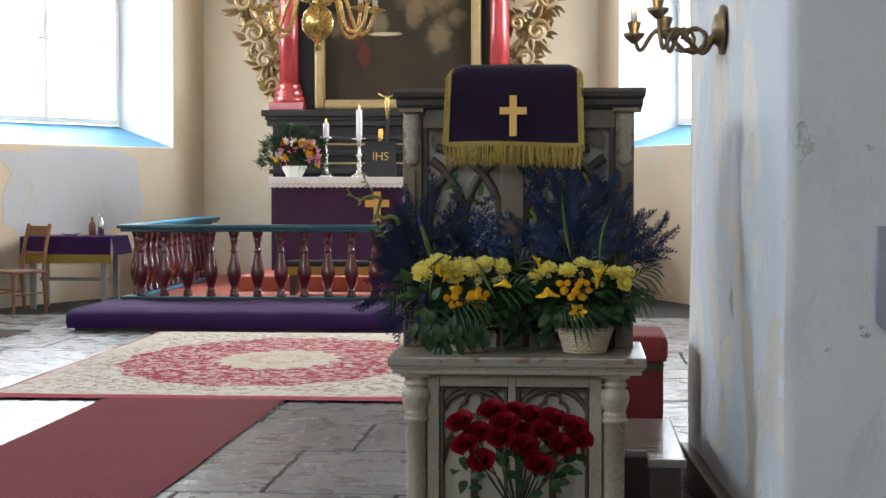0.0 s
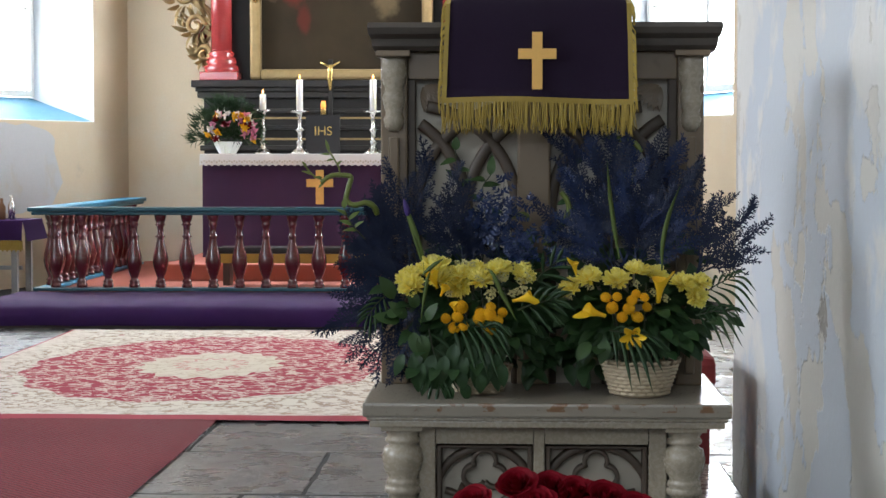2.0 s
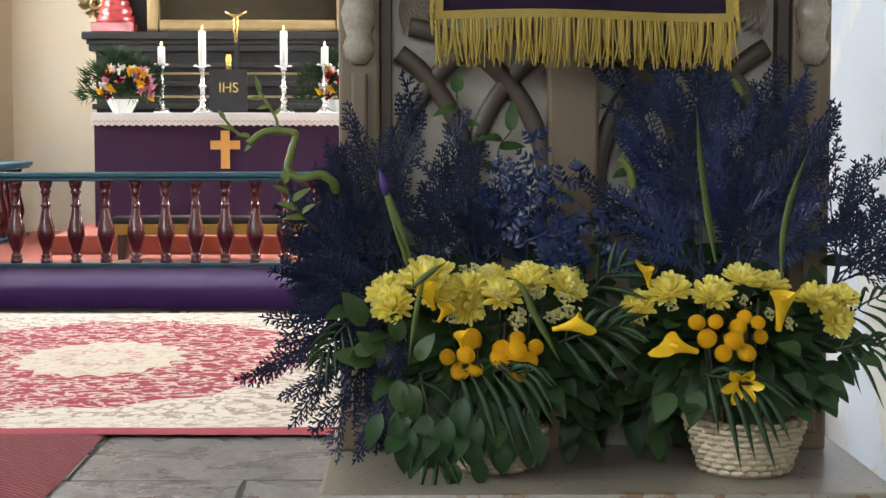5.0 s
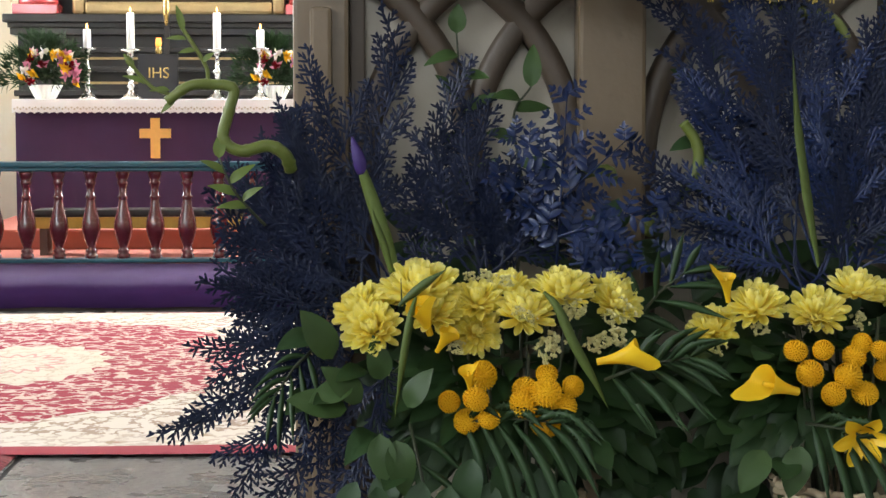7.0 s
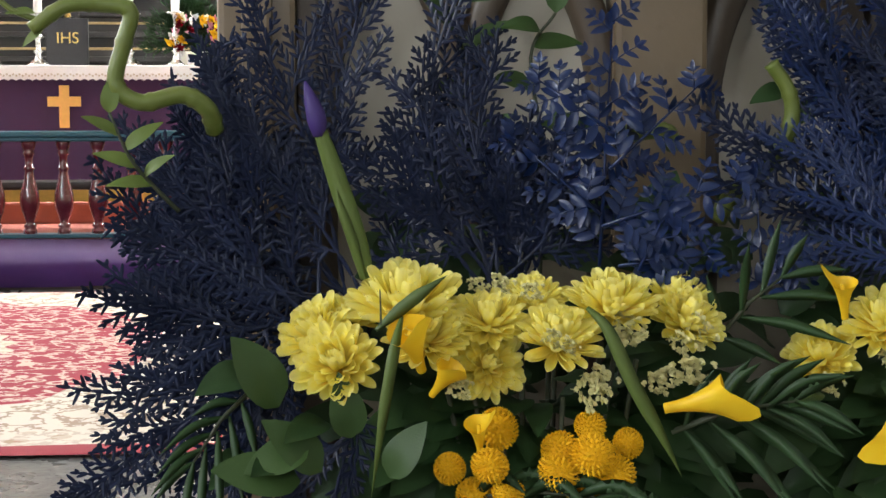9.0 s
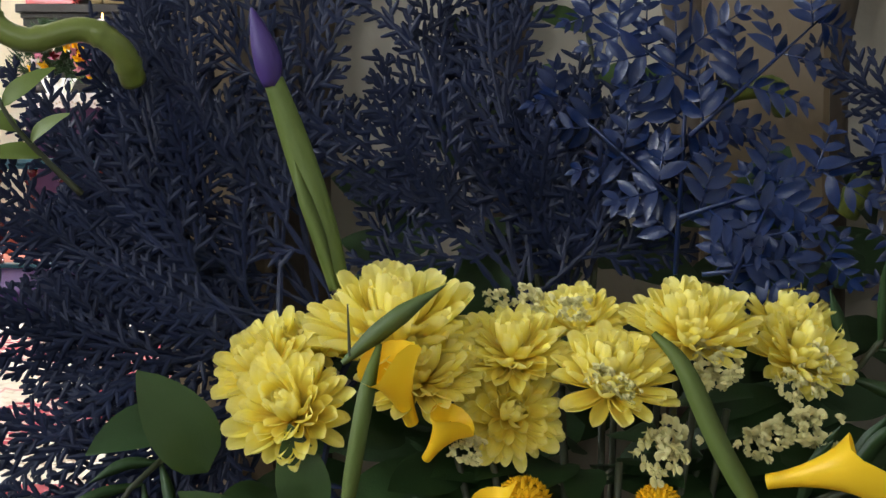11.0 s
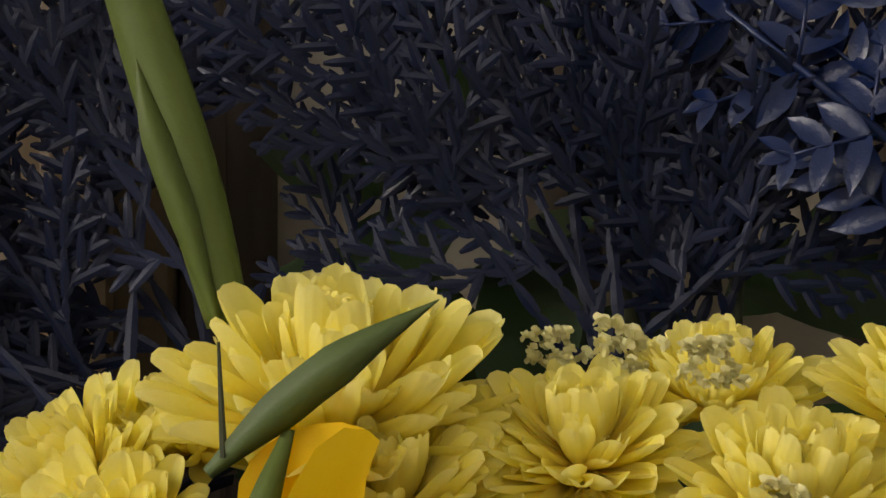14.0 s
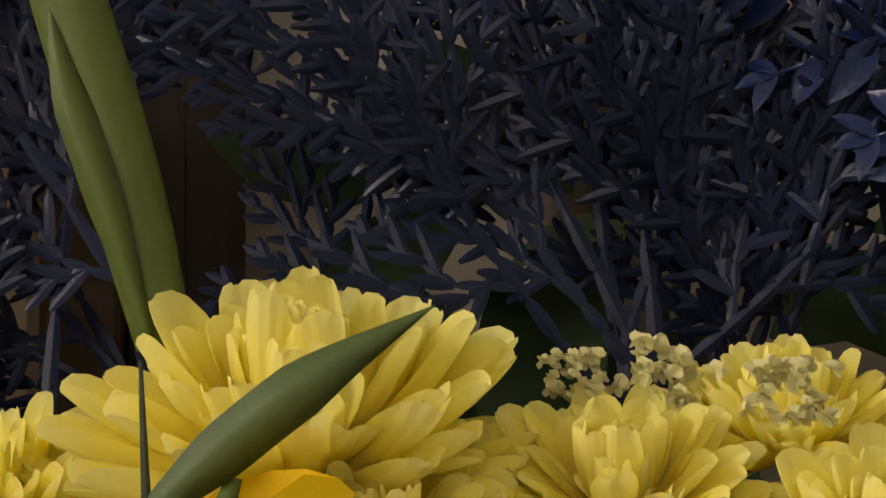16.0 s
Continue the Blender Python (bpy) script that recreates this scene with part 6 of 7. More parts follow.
iris = part("iris_bud", tube(bmesh.new(), spline([(-0.182, 3.951, 1.264), (-0.184, 3.951, 1.278), (-0.188, 3.952, 1.292), (-0.193, 3.953, 1.308)], 4), [0.0046, 0.0058, 0.0070, 0.0078, 0.0080, 0.0078, 0.0074, 0.0068, 0.0060, 0.0050, 0.0038, 0.0024, 0.0008], 12), M_IRIS, LEFT, "closed violet iris bud", True)
blade(LEFT, [(-0.141, 3.886, 1.116), (-0.124, 3.883, 1.131), (-0.106, 3.882, 1.145), (-0.085, 3.890, 1.158)], 0.0105, M_BLADE_DARK, 0.5)
blade(LEFT, [(-0.121, 3.885, 1.127), (-0.128, 3.872, 1.102), (-0.137, 3.868, 1.051), (-0.146, 3.868, 0.989)], 0.0095, M_BLADE, 0.5)
blade(LEFT, [(0.027, 3.900, 1.130), (0.041, 3.885, 1.114), (0.060, 3.878, 1.072), (0.082, 3.875, 1.032), (0.100, 3.878, 0.997)], 0.0120, M_BLADE, 0.4)
blade(RIGHT, [(0.364, 3.960, 1.152), (0.351, 3.965, 1.230), (0.338, 3.970, 1.327), (0.331, 3.970, 1.412)], 0.013, M_BLADE, 0.8)
blade(RIGHT, [(0.472, 3.950, 1.124), (0.475, 3.955, 1.198), (0.492, 3.960, 1.273), (0.521, 3.965, 1.347)], 0.013, M_BLADE, 0.7)


def bamboo(parent, pts, r):
    """A curled green bamboo stem with slightly swollen joints."""
    pts = spline(pts, 8)
    radii = [r * (1.14 if k % 9 == 4 else 1.0) * (1 - 0.25 * k / len(pts)) for k in range(len(pts))]
    return part("bamboo_stem", tube(bmesh.new(), pts, radii, 12), M_BAMBOO, parent, "curled green bamboo stem", True)


b1 = bamboo(LEFT, [(-0.266, 4.000, 1.268), (-0.272, 3.985, 1.286), (-0.292, 3.980, 1.297), (-0.324, 3.975, 1.291), (-0.344, 3.975, 1.306), (-0.337, 3.975, 1.339), (-0.332, 3.975, 1.364), (-0.357, 3.975, 1.369), (-0.383, 3.970, 1.367), (-0.409, 3.970, 1.349)], 0.0078)
part("bamboo_twig", tube(bmesh.new(), spline([(-0.361, 3.975, 1.370), (-0.363, 3.975, 1.389), (-0.376, 3.975, 1.412), (-0.391, 3.975, 1.435)]), 0.0026, 6), M_BAMBOO, b1, "", True)
part("bamboo_twig", tube(bmesh.new(), spline([(-0.403, 3.970, 1.356), (-0.425, 3.970, 1.365), (-0.442, 3.970, 1.382), (-0.456, 3.970, 1.401)]), 0.0024, 6), M_BAMBOO, b1, "", True)
for p, d, l in (((-0.389, 3.972, 1.431), (-0.2, -0.2, 1), 0.030), ((-0.386, 3.972, 1.421), (-1, -0.2, 0.3), 0.022), ((-0.376, 3.972, 1.408), (-0.9, -0.2, 0.1), 0.018), ((-0.431, 3.972, 1.369), (-1, -0.2, 0.6), 0.030), ((-0.448, 3.972, 1.388), (-0.5, 0, 1), 0.020), ((-0.406, 3.972, 1.362), (-0.9, -0.4, 0.2), 0.022), ((-0.400, 3.972, 1.349), (-0.9, -0.3, -0.5), 0.020), ((-0.366, 3.972, 1.395), (0.6, -0.3, 0.8), 0.016)):
    broad_leaf(b1, p, d, l, 0.009, 5, M_BLADE)
bamboo(RIGHT, [(0.333, 4.110, 1.468), (0.366, 4.100, 1.464), (0.393, 4.090, 1.459), (0.414, 4.080, 1.448), (0.427, 4.080, 1.428)], 0.009)
bamboo(LEFT, [(0.173, 4.060, 1.186), (0.185, 4.050, 1.211), (0.218, 4.050, 1.238), (0.235, 4.050, 1.273), (0.232, 4.050, 1.300), (0.216, 4.050, 1.324)], 0.0085)
bamboo(LEFT, [(0.086, 4.050, 1.262), (0.107, 4.040, 1.265), (0.124, 4.040, 1.264), (0.129, 4.050, 1.250)], 0.008)

# blue-dyed conifer: sprays fan out from each basket
BASE_L = Vector((-0.156, 4.000, 1.113))
TIPS = [(-0.236, 4.030, 1.362), (-0.257, 4.020, 1.310), (-0.290, 4.000, 1.240), (-0.313, 3.990, 1.190), (-0.308, 3.970, 1.127), (-0.327, 3.960, 1.055), (-0.353, 3.940, 0.991), (-0.304, 3.930, 0.955), (-0.264, 3.930, 0.922), (-0.215, 3.910, 0.889), (-0.144, 4.060, 1.397), (-0.262, 4.000, 1.222), (-0.277, 3.970, 1.099), (-0.264, 3.950, 1.000), (-0.064, 4.060, 1.339)]
for k, tip in enumerate(TIPS):
    base = BASE_L + Vector((0.02 * math.sin(k * 2.3), 0.02 * math.cos(k * 1.7), -0.015 * (k % 3)))
    L = (Vector(tip) - base).length
    spray(LEFT, base, tip, max(6, int(L / 0.028)), 0.078, k, M_BLUE_THUJA, 0.01)
for k, tip in enumerate([(-0.262, 4.060, 1.291), (-0.275, 4.050, 1.232), (-0.282, 4.040, 1.176), (-0.272, 4.030, 1.137)]):
    spray(LEFT, BASE_L + Vector((0.02, 0.03, 0.0)), tip, 6, 0.075, 130 + k, M_BLUE_THUJA)
for k, tip in enumerate([(-0.258, 4.060, 1.253), (-0.255, 4.050, 1.177)]):
    spray(LEFT, (-0.220, 4.050, 1.150), tip, 6, 0.08, 150 + k, M_BLUE_THUJA)
BASE_M = Vector((-0.037, 4.000, 1.135))
for k, tip in enumerate([(-0.090, 4.030, 1.296), (-0.034, 4.050, 1.329), (-0.003, 4.020, 1.242), (-0.124, 4.000, 1.222), (0.028, 4.000, 1.200), (-0.048, 4.020, 1.276), (-0.081, 4.010, 1.215)]):
    spray(LEFT, BASE_M, tip, 5, 0.068, 40 + k, M_BLUE_THUJA)
for k, tip in enumerate([(-0.033, 4.020, 1.229), (-0.007, 4.030, 1.237), (0.014, 4.020, 1.229), (0.024, 4.010, 1.208), (-0.023, 4.000, 1.199), (0.002, 4.000, 1.188)]):
    spray(LEFT, (-0.011, 4.020, 1.127), tip, 6, 0.050, 180 + k, M_BLUE_THUJA)
for k, tip in enumerate([(-0.304, 4.050, 1.211), (-0.299, 4.060, 1.277), (-0.312, 4.040, 1.158), (-0.302, 4.030, 1.105), (-0.267, 4.060, 1.296)]):
    spray(LEFT, (-0.228, 4.040, 1.110), tip, 6, 0.060, 200 + k, M_BLUE_THUJA)
BASE_R = Vector((0.381, 4.000, 1.121))
for k, tip in enumerate([(0.242, 4.070, 1.423), (0.289, 4.080, 1.446), (0.338, 4.070, 1.434), (0.397, 4.060, 1.434), (0.466, 4.060, 1.401), (0.520, 4.070, 1.396), (0.560, 4.050, 1.356), (0.254, 4.040, 1.329), (0.307, 4.030, 1.340), (0.374, 4.030, 1.329),
                         (0.441, 4.030, 1.318), (0.521, 4.030, 1.285), (0.219, 4.030, 1.241), (0.280, 4.000, 1.221), (0.412, 4.000, 1.220), (0.501, 4.000, 1.198)]):
    base = BASE_R + Vector((0.03 * math.sin(k * 2.3), 0.02 * math.cos(k * 1.7), 0))
    spray(RIGHT, base, tip, max(5, int((Vector(tip) - base).length / 0.034)), 0.095, 60 + k, M_BLUE_FERN if k % 2 == 1 else M_BLUE_THUJA)
BASE_S = Vector((0.563, 3.980, 1.112))
for k, tip in enumerate([(0.580, 4.040, 1.362), (0.635, 4.020, 1.285), (0.699, 4.000, 1.274), (0.703, 3.980, 1.226), (0.684, 3.970, 1.178), (0.639, 4.000, 1.219), (0.604, 4.020, 1.252), (0.647, 3.960, 1.146)]):
    spray(RIGHT, BASE_S, tip, max(6, int((Vector(tip) - BASE_S).length / 0.03)), 0.062, 90 + k, M_BLUE_THUJA)
for k, (a, b, w) in enumerate([((0.051, 3.975, 1.155), (0.067, 4.010, 1.362), 0.048), ((0.051, 3.965, 1.189), (0.175, 3.985, 1.226), 0.042), ((0.058, 3.970, 1.236), (0.140, 4.000, 1.305), 0.036), ((0.051, 3.975, 1.198), (-0.019, 4.010, 1.263), 0.028), ((0.065, 3.965, 1.156), (0.143, 3.970, 1.164), 0.034), ((0.060, 3.985, 1.268), (0.003, 4.010, 1.310), 0.030), ((0.081, 3.960, 1.152), (0.112, 3.975, 1.212), 0.032), ((0.193, 3.980, 1.127), (0.189, 4.000, 1.229), 0.022), ((0.210, 3.970, 1.126), (0.218, 3.980, 1.168), 0.022)]):
    fern(LEFT, a, b, w, k)

# green leaves: a dark collar under the flowers, dark filler between them
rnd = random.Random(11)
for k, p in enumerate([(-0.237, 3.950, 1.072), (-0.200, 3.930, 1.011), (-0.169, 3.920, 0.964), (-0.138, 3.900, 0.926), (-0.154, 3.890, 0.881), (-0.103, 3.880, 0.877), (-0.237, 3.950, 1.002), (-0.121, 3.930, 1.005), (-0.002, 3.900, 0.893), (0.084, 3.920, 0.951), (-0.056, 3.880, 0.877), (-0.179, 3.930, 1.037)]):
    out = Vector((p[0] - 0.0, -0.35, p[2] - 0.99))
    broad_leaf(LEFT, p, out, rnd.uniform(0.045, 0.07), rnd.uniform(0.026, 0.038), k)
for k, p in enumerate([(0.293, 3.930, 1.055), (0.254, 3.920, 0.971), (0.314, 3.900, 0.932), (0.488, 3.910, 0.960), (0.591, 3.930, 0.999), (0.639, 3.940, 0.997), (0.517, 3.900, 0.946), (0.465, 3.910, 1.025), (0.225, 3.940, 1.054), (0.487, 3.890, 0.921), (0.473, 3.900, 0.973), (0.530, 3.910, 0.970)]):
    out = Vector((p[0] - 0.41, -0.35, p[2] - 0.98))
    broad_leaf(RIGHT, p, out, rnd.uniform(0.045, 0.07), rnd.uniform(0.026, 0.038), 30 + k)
# Filler leaves and stems, added so the shaded gaps between flowers stay dark.
for parent, cx, n in ((LEFT, 0.01, 270), (RIGHT, 0.42, 270)):
    for k in range(n):
        a, e = rnd.uniform(0, 2 * math.pi), rnd.uniform(-0.75, 0.8)
        d = Vector((math.cos(a) * math.cos(e), -abs(math.sin(a)) * math.cos(e) * 0.7, math.sin(e)))
        c = Vector((cx, 4.02, 1.0)) + Vector((d.x * 0.18, d.y * 0.08, d.z * 0.14)) * rnd.uniform(0.3, 1.0)
        broad_leaf(parent, c, d + Vector((0, -0.1, -0.25)), rnd.uniform(0.04, 0.07), rnd.uniform(0.02, 0.036), 300 + k)
    for k in range(16):
        x = cx + rnd.uniform(-0.09, 0.09)
        part("stem", tube(bmesh.new(), [(cx + (x - cx) * 0.5, 3.99 + rnd.uniform(-0.03, 0.04), 0.86), (x, 3.97 + rnd.uniform(-0.05, 0.05), 1.05 + rnd.uniform(0, 0.06))], 0.0022, 6), M_STEM, parent, "", True)


def leafy_twig(parent, pts, n, length, width, seed, material=None):
    """An upright green twig with alternate oval leaves."""
    rnd = random.Random(seed)
    pts = spline(pts, 6)
    tw = part("leafy_twig", tube(bmesh.new(), pts, [0.0022 - 0.001 * k / len(pts) for k in range(len(pts))], 6), M_STEM, parent, "", True)
    for k in range(n):
        q = pts[int((len(pts) - 1) * (0.35 + 0.65 * k / (n - 1)))]
        side = 1 if k % 2 else -1
        d = (side * rnd.uniform(0.5, 1.0), rnd.uniform(-0.6, -0.1), rnd.uniform(-0.2, 0.9)) if k < n - 1 else (0.05, -0.2, 1)
        broad_leaf(tw, q, d, length * rnd.uniform(0.8, 1.15), width * rnd.uniform(0.85, 1.1), seed * 50 + k, material)
    return tw


leafy_twig(LEFT, [(-0.024, 4.030, 1.143), (-0.038, 4.060, 1.240), (-0.056, 4.080, 1.351), (-0.063, 4.080, 1.434)], 8, 0.045, 0.022, 1, M_LEAF_MID)
leafy_twig(LEFT, [(0.009, 4.030, 1.142), (0.019, 4.070, 1.239), (0.008, 4.080, 1.329), (0.030, 4.080, 1.368)], 6, 0.045, 0.024, 2, M_LEAF_MID)
leafy_twig(LEFT, [(-0.296, 3.990, 1.202), (-0.316, 3.980, 1.224), (-0.334, 3.970, 1.248), (-0.349, 3.970, 1.283)], 6, 0.034, 0.014, 3, M_BLADE)
leafy_twig(RIGHT, [(0.279, 4.040, 1.140), (0.250, 4.070, 1.239), (0.241, 4.090, 1.328), (0.260, 4.100, 1.396)], 6, 0.045, 0.024, 4)
for k in range(110):
    x = rnd.uniform(-0.16, 0.58)
    c = Vector((x, 4.10 + rnd.uniform(-0.03, 0.05), rnd.uniform(1.02, 1.20)))
    broad_leaf(LEFT if x < 0.21 else RIGHT, c, (rnd.uniform(-1, 1), rnd.uniform(-0.6, 0.1), rnd.uniform(-0.2, 1)), rnd.uniform(0.05, 0.075), rnd.uniform(0.028, 0.042), 1200 + k)
for k, (p, d, l) in enumerate([((-0.216, 3.915, 1.052), (-0.45, -0.25, 0.85), 0.068), ((-0.160, 3.900, 1.029), (-0.1, -0.4, 0.9), 0.05), ((-0.183, 3.900, 1.003), (-0.5, -0.3, 0.7), 0.06), ((-0.200, 3.900, 0.995), (-0.8, -0.3, 0.3), 0.07), ((-0.131, 3.890, 0.999), (0.3, -0.4, 0.8), 0.05),
                               ((-0.163, 3.880, 0.969), (0.1, -0.4, -0.9), 0.055), ((-0.144, 3.880, 0.962), (0.2, -0.4, -0.9), 0.06), ((-0.193, 3.900, 1.023), (-0.8, -0.3, -0.2), 0.055), ((0.328, 3.890, 0.949), (-0.3, -0.4, -0.9), 0.06), ((0.286, 3.890, 0.944), (-0.5, -0.4, -0.6), 0.06)]):
    broad_leaf(LEFT if k < 8 else RIGHT, p, d, l, l * 0.6, 1400 + k, M_LEAF_MID)
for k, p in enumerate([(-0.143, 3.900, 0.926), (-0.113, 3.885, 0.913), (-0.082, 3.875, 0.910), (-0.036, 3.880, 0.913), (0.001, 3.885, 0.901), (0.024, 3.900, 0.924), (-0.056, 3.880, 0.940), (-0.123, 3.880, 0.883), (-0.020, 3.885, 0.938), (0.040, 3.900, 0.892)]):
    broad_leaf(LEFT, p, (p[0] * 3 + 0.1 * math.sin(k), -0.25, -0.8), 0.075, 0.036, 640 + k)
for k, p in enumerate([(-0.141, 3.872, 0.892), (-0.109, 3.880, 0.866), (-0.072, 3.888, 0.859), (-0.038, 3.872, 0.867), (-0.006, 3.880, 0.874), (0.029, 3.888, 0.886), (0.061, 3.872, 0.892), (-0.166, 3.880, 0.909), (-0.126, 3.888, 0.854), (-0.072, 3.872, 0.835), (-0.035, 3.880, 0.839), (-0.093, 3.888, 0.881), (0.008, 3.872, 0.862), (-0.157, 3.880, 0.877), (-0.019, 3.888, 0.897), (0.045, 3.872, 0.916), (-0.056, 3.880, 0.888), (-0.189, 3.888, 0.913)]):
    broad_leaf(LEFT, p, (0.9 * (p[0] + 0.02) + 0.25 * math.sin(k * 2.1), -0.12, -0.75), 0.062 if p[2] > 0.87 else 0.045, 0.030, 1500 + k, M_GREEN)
palm(LEFT, (-0.075, 3.910, 0.976), (0.046, 3.870, 0.982), 0.085, 7, 0.7, 1)
palm(LEFT, (-0.127, 3.920, 0.975), (-0.098, 3.880, 0.835), 0.07, 5, 0.4, 2)
palm(LEFT, (0.106, 3.930, 1.024), (0.187, 3.910, 1.048), 0.08, 5, 0.2, 3)
for k in range(90):
    c = Vector((0.21 + rnd.uniform(-0.11, 0.11), 4.04 + rnd.uniform(-0.05, 0.08), 0.93 + rnd.uniform(-0.09, 0.14)))
    broad_leaf(LEFT if c.x < 0.21 else RIGHT, c, (rnd.uniform(-1, 1), -0.6, rnd.uniform(-0.8, 0.5)), rnd.uniform(0.05, 0.075), rnd.uniform(0.026, 0.04), 900 + k)
palm(LEFT, (0.101, 3.920, 1.024), (0.197, 3.900, 1.052), 0.075, 5, 0.3, 11)
palm(LEFT, (0.143, 3.950, 1.092), (0.202, 3.960, 1.145), 0.07, 4, 0.15, 12)
palm(RIGHT, (0.335, 3.900, 0.974), (0.421, 3.870, 0.953), 0.085, 6, 0.6, 4)
palm(RIGHT, (0.561, 3.940, 1.051), (0.653, 3.930, 1.111), 0.08, 7, 0.7, 5, 0.09)
palm(RIGHT, (0.558, 3.930, 1.010), (0.637, 3.910, 1.023), 0.07, 6, 0.6, 6, 0.10)
palm(LEFT, (-0.242, 3.950, 1.056), (-0.284, 3.930, 1.006), 0.055, 5, 0.4, 7)


# ---- roses ----
def rose_mesh(seed):
    """A half-open rose: overlapping rolled petals."""
    rnd = random.Random(seed)
    bm = bmesh.new()
    for k in range(22):
        t = k / 21
        r = 0.10 + 0.62 * t
        a0 = k * 2.4
        h0, h1 = -0.55 + 0.1 * t, 0.62 - 0.30 * t
        wid = 1.25 - 0.25 * t
        g = []
        for j in range(6):
            u = j / 5
            row = []
            for i in range(8):
                s = 2 * i / 7 - 1
                a = a0 + s * wid
                rr = r * (0.35 + 0.65 * math.sin(math.pi * 0.5 * min(1, u * 1.35))) + 0.40 * t * max(0, u - 0.62) ** 1.2 * 3.0
                z = h0 + (h1 - h0) * u * (1 - 0.28 * abs(s) ** 2.5) - 0.22 * t * max(0, u - 0.8) * 4 * 0.4
                row.append(bm.verts.new((rr * math.cos(a), rr * math.sin(a), z + rnd.uniform(-0.028, 0.028))))
            g.append(row)
        for j in range(5):
            for i in range(7):
                bm.faces.new((g[j][i], g[j][i + 1], g[j + 1][i + 1], g[j + 1][i]))
    return finish(bm, "rose_bloom", M_ROSE, True)


ROSES = thing("rose_bouquet", "dark red roses in a black floor vase", "bouquet", (0.19, 3.5, 0))
part("vase", lathe(bmesh.new(), [(0.10, 0), (0.12, 0.05), (0.10, 0.22), (0.085, 0.28), (0.095, 0.30), (0.085, 0.30), (0.07, 0.2)], 24, (0.19, 3.5, 0.017)), M_BLACK_WOOD, ROSES, "black vase", True)
rose_kinds = [rose_mesh(k) for k in range(3)]
for k, p in enumerate([(-0.005, 3.500, 0.606), (0.014, 3.450, 0.538), (0.071, 3.420, 0.486), (0.134, 3.440, 0.563), (0.100, 3.520, 0.645), (0.178, 3.550, 0.633), (0.200, 3.500, 0.567), (0.278, 3.460, 0.586), (0.308, 3.500, 0.619), (0.379, 3.480, 0.595), (0.338, 3.430, 0.539), (0.262, 3.410, 0.481), (0.238, 3.540, 0.623), (0.053, 3.470, 0.573), (0.214, 3.440, 0.536), (0.395, 3.460, 0.559), (0.144, 3.470, 0.610)]):
    b = part("rose_bloom", rose_kinds[k % 3], None, ROSES, "dark red rose bloom")
    d = Vector((p[0] - 0.19, p[1] - 3.85, 0.5))
    b.matrix_basis = Matrix.LocRotScale(p, d.to_track_quat("Z", "Y"), (0.049, 0.049, 0.049))
    part("rose_stem", tube(bmesh.new(), [(0.19, 3.5, 0.28), ((p[0] + 0.19) / 2, (p[1] + 3.5) / 2, 0.42), p], 0.003, 6), M_STEM, b.parent, "", True)
    for q in range(3):
        broad_leaf(ROSES, Vector(p) + Vector((rnd.uniform(-0.04, 0.04), rnd.uniform(-0.03, 0.03), -0.06 - 0.03 * q)), (rnd.uniform(-1, 1), rnd.uniform(-1, 0), rnd.uniform(-0.4, 0.4)), 0.055, 0.032, 700 + k * 3 + q)


# ---- stone floor ----
def stone_material():
    m, nt, b = tree("worn_limestone")
    v = coords(nt)
    info = nt.nodes.new("ShaderNodeObjectInfo").outputs["Random"]
    geo = nt.nodes.new("ShaderNodeNewGeometry")
    p = geo.outputs["Position"]
    col = mix(nt, noise_tex(nt, p, 1.6, 6), (0.155, 0.154, 0.152), (0.275, 0.272, 0.268))
    col = mix(nt, calc(nt, "MULTIPLY", info, 0.5), col, (0.15, 0.135, 0.12))
    col = mix(nt, ramp(nt, noise_tex(nt, p, 9, 6, 0.65), [(0.55, (0, 0, 0)), (0.68, (0.7, 0.7, 0.7))]), col, (0.11, 0.10, 0.095))
    pits = ramp(nt, noise_tex(nt, p, 42, 3, 0.55), [(0.34, (0, 0, 0)), (0.38, (1, 1, 1))])
    col = mix(nt, pits, (0.06, 0.055, 0.05), col)
    nt.links.new(col, b.inputs["Base Color"])
    nt.links.new(calc(nt, "MULTIPLY_ADD", noise_tex(nt, p, 5, 5), 0.40, 0.09), b.inputs["Roughness"])
    h = calc(nt, "ADD", calc(nt, "MULTIPLY", noise_tex(nt, p, 7, 5), 1.6), calc(nt, "MULTIPLY", pits, 0.4))
    bump(nt, b, h, 0.8, 0.014)
    return m


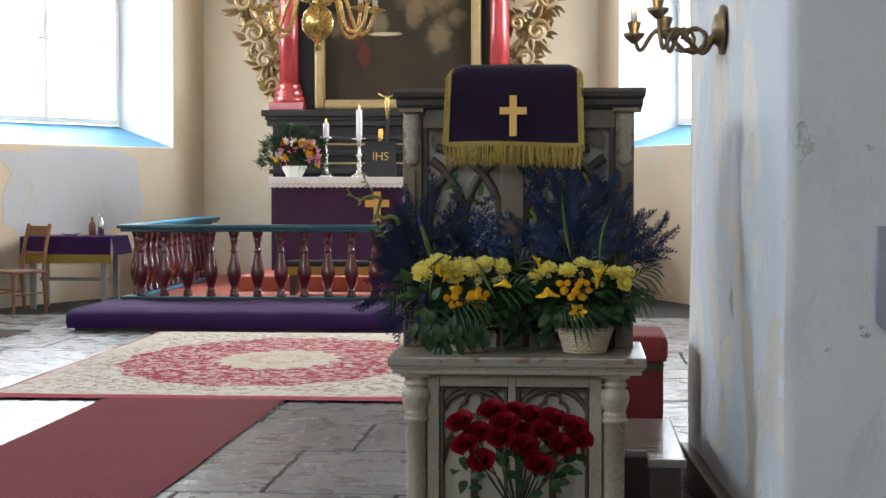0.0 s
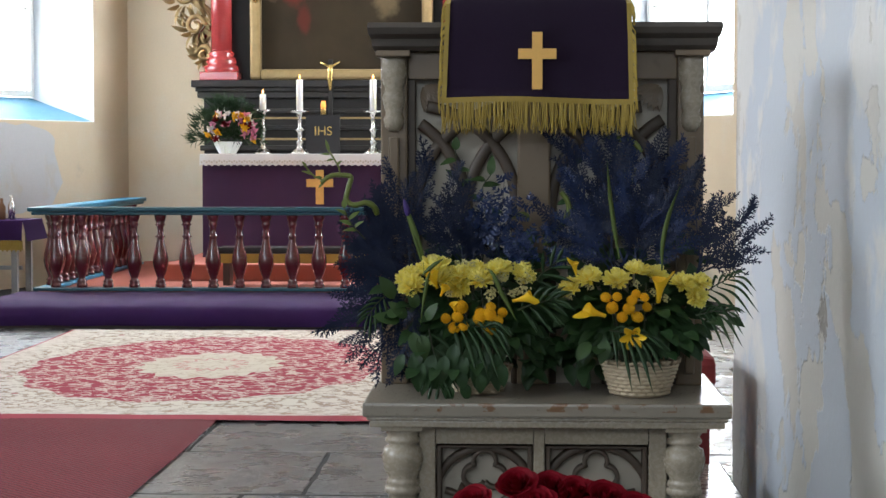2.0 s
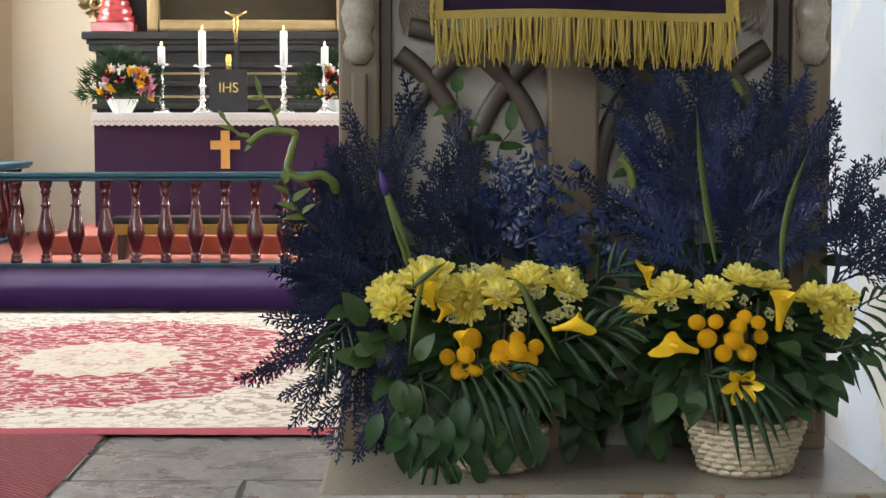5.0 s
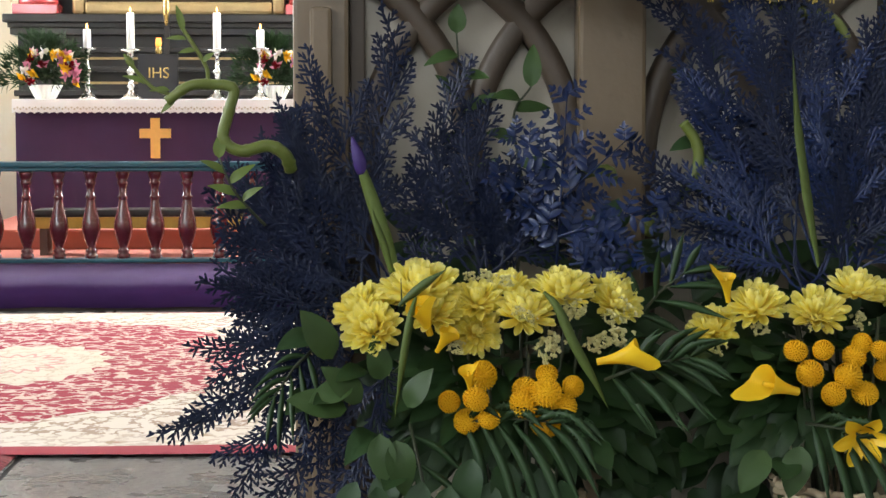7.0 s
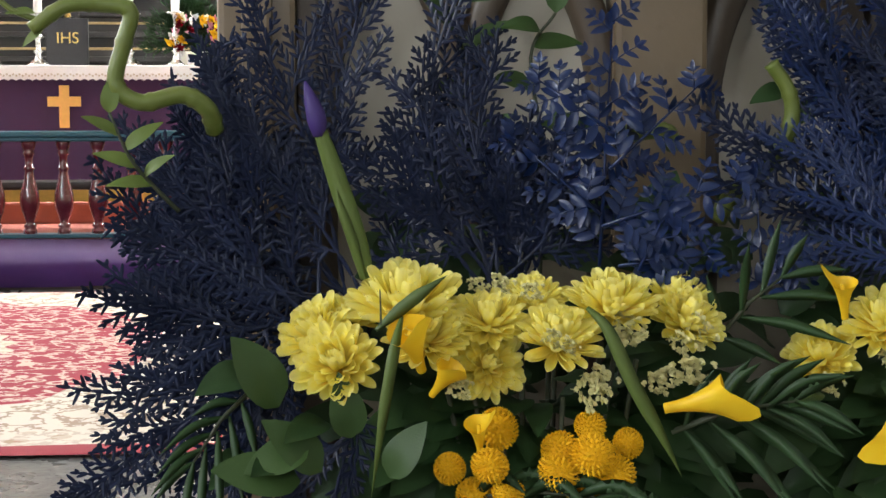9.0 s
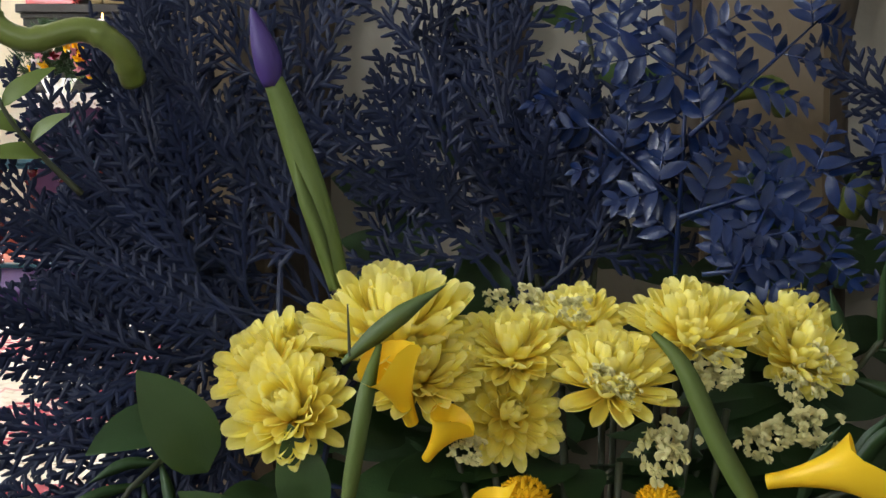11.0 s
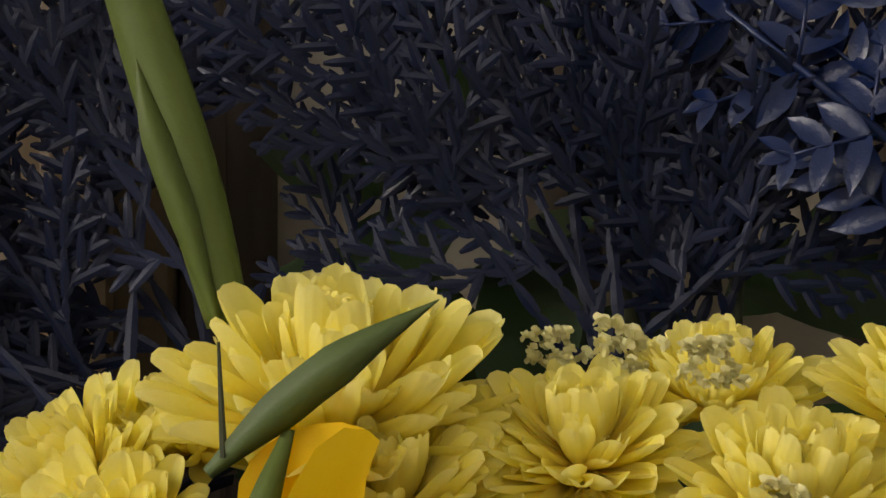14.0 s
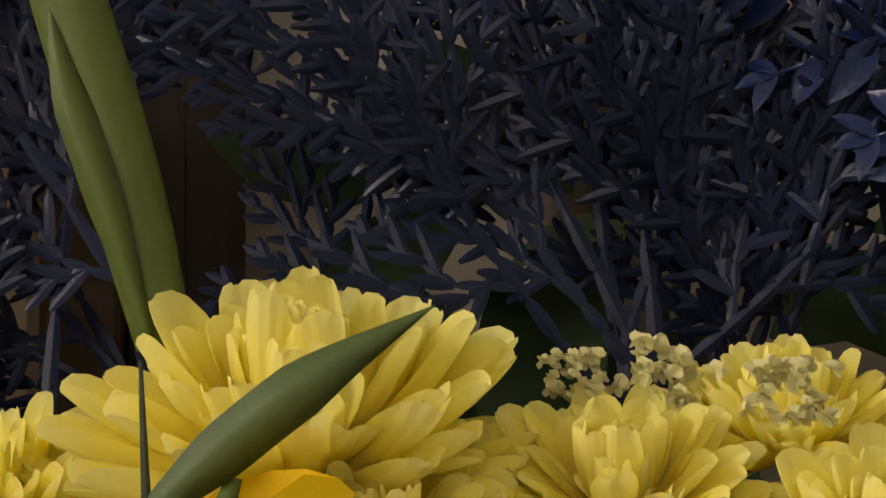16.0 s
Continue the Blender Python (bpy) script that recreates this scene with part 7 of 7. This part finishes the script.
M_STONE = stone_material()
FLOOR = solo("floor", boxes((-6.6, 4.6, -8.0, 3.4, -0.2, -0.003), (-6.6, 1.04, 3.4, 6.1, -0.2, -0.003), (-6.6, 2.72, 6.1, 15.2, -0.2, -0.003), (-6.0, 2.1, 15.2, 20.2, -0.2, -0.003)),
             mat("dark_joint_mortar", (0.025, 0.022, 0.02), 0.95), "worn grey limestone slab floor with dark joints", "floor", "structure")
rnd = random.Random(21)
y = -6.8
while y < 15.0:
    dep = rnd.uniform(0.95, 1.35)
    x = -6.6 + rnd.uniform(-0.4, 0)
    while x < 4.5:  # one row of slabs
        w = rnd.uniform(0.85, 1.45)
        x0, x1, y0, y1 = max(x, -6.58) + 0.009, min(x + w, 2.70 if y > 3.4 else 4.58) - 0.009, y + 0.014, y + dep - 0.014
        if y1 > 3.4 and y0 < 6.1:
            x1 = min(x1, 1.03)
        x += w
        if x1 - x0 < 0.12:
            continue
        bm = bmesh.new()
        n = 8
        ring = []
        for (ax, ay), (bx, by) in (((x0, y0), (x1, y0)), ((x1, y0), (x1, y1)), ((x1, y1), (x0, y1)), ((x0, y1), (x0, y0))):
            for q in range(n):
                px, py = ax + (bx - ax) * q / n, ay + (by - ay) * q / n
                ring.append((px + rnd.uniform(-0.005, 0.005), py + rnd.uniform(-0.005, 0.005)))
        cx, cy = (x0 + x1) / 2, (y0 + y1) / 2
        tilt = (rnd.uniform(-0.004, 0.004), rnd.uniform(-0.004, 0.004))
        lo = [bm.verts.new((px, py, -0.02)) for px, py in ring]
        mid = [bm.verts.new((px, py, -0.006)) for px, py in ring]
        top = [bm.verts.new((cx + (px - cx) * (1 - 0.004 / (x1 - x0) * 2), cy + (py - cy) * (1 - 0.004 / (y1 - y0) * 2), 0.0 + (px - cx) * tilt[0] + (py - cy) * tilt[1])) for px, py in ring]
        for a, b in ((lo, mid), (mid, top)):
            for q in range(len(ring)):
                bm.faces.new((a[q], a[(q + 1) % len(ring)], b[(q + 1) % len(ring)], b[q]))
        bm.faces.new(top)
        part("floor_slab", bm, M_STONE, FLOOR)
    y += dep
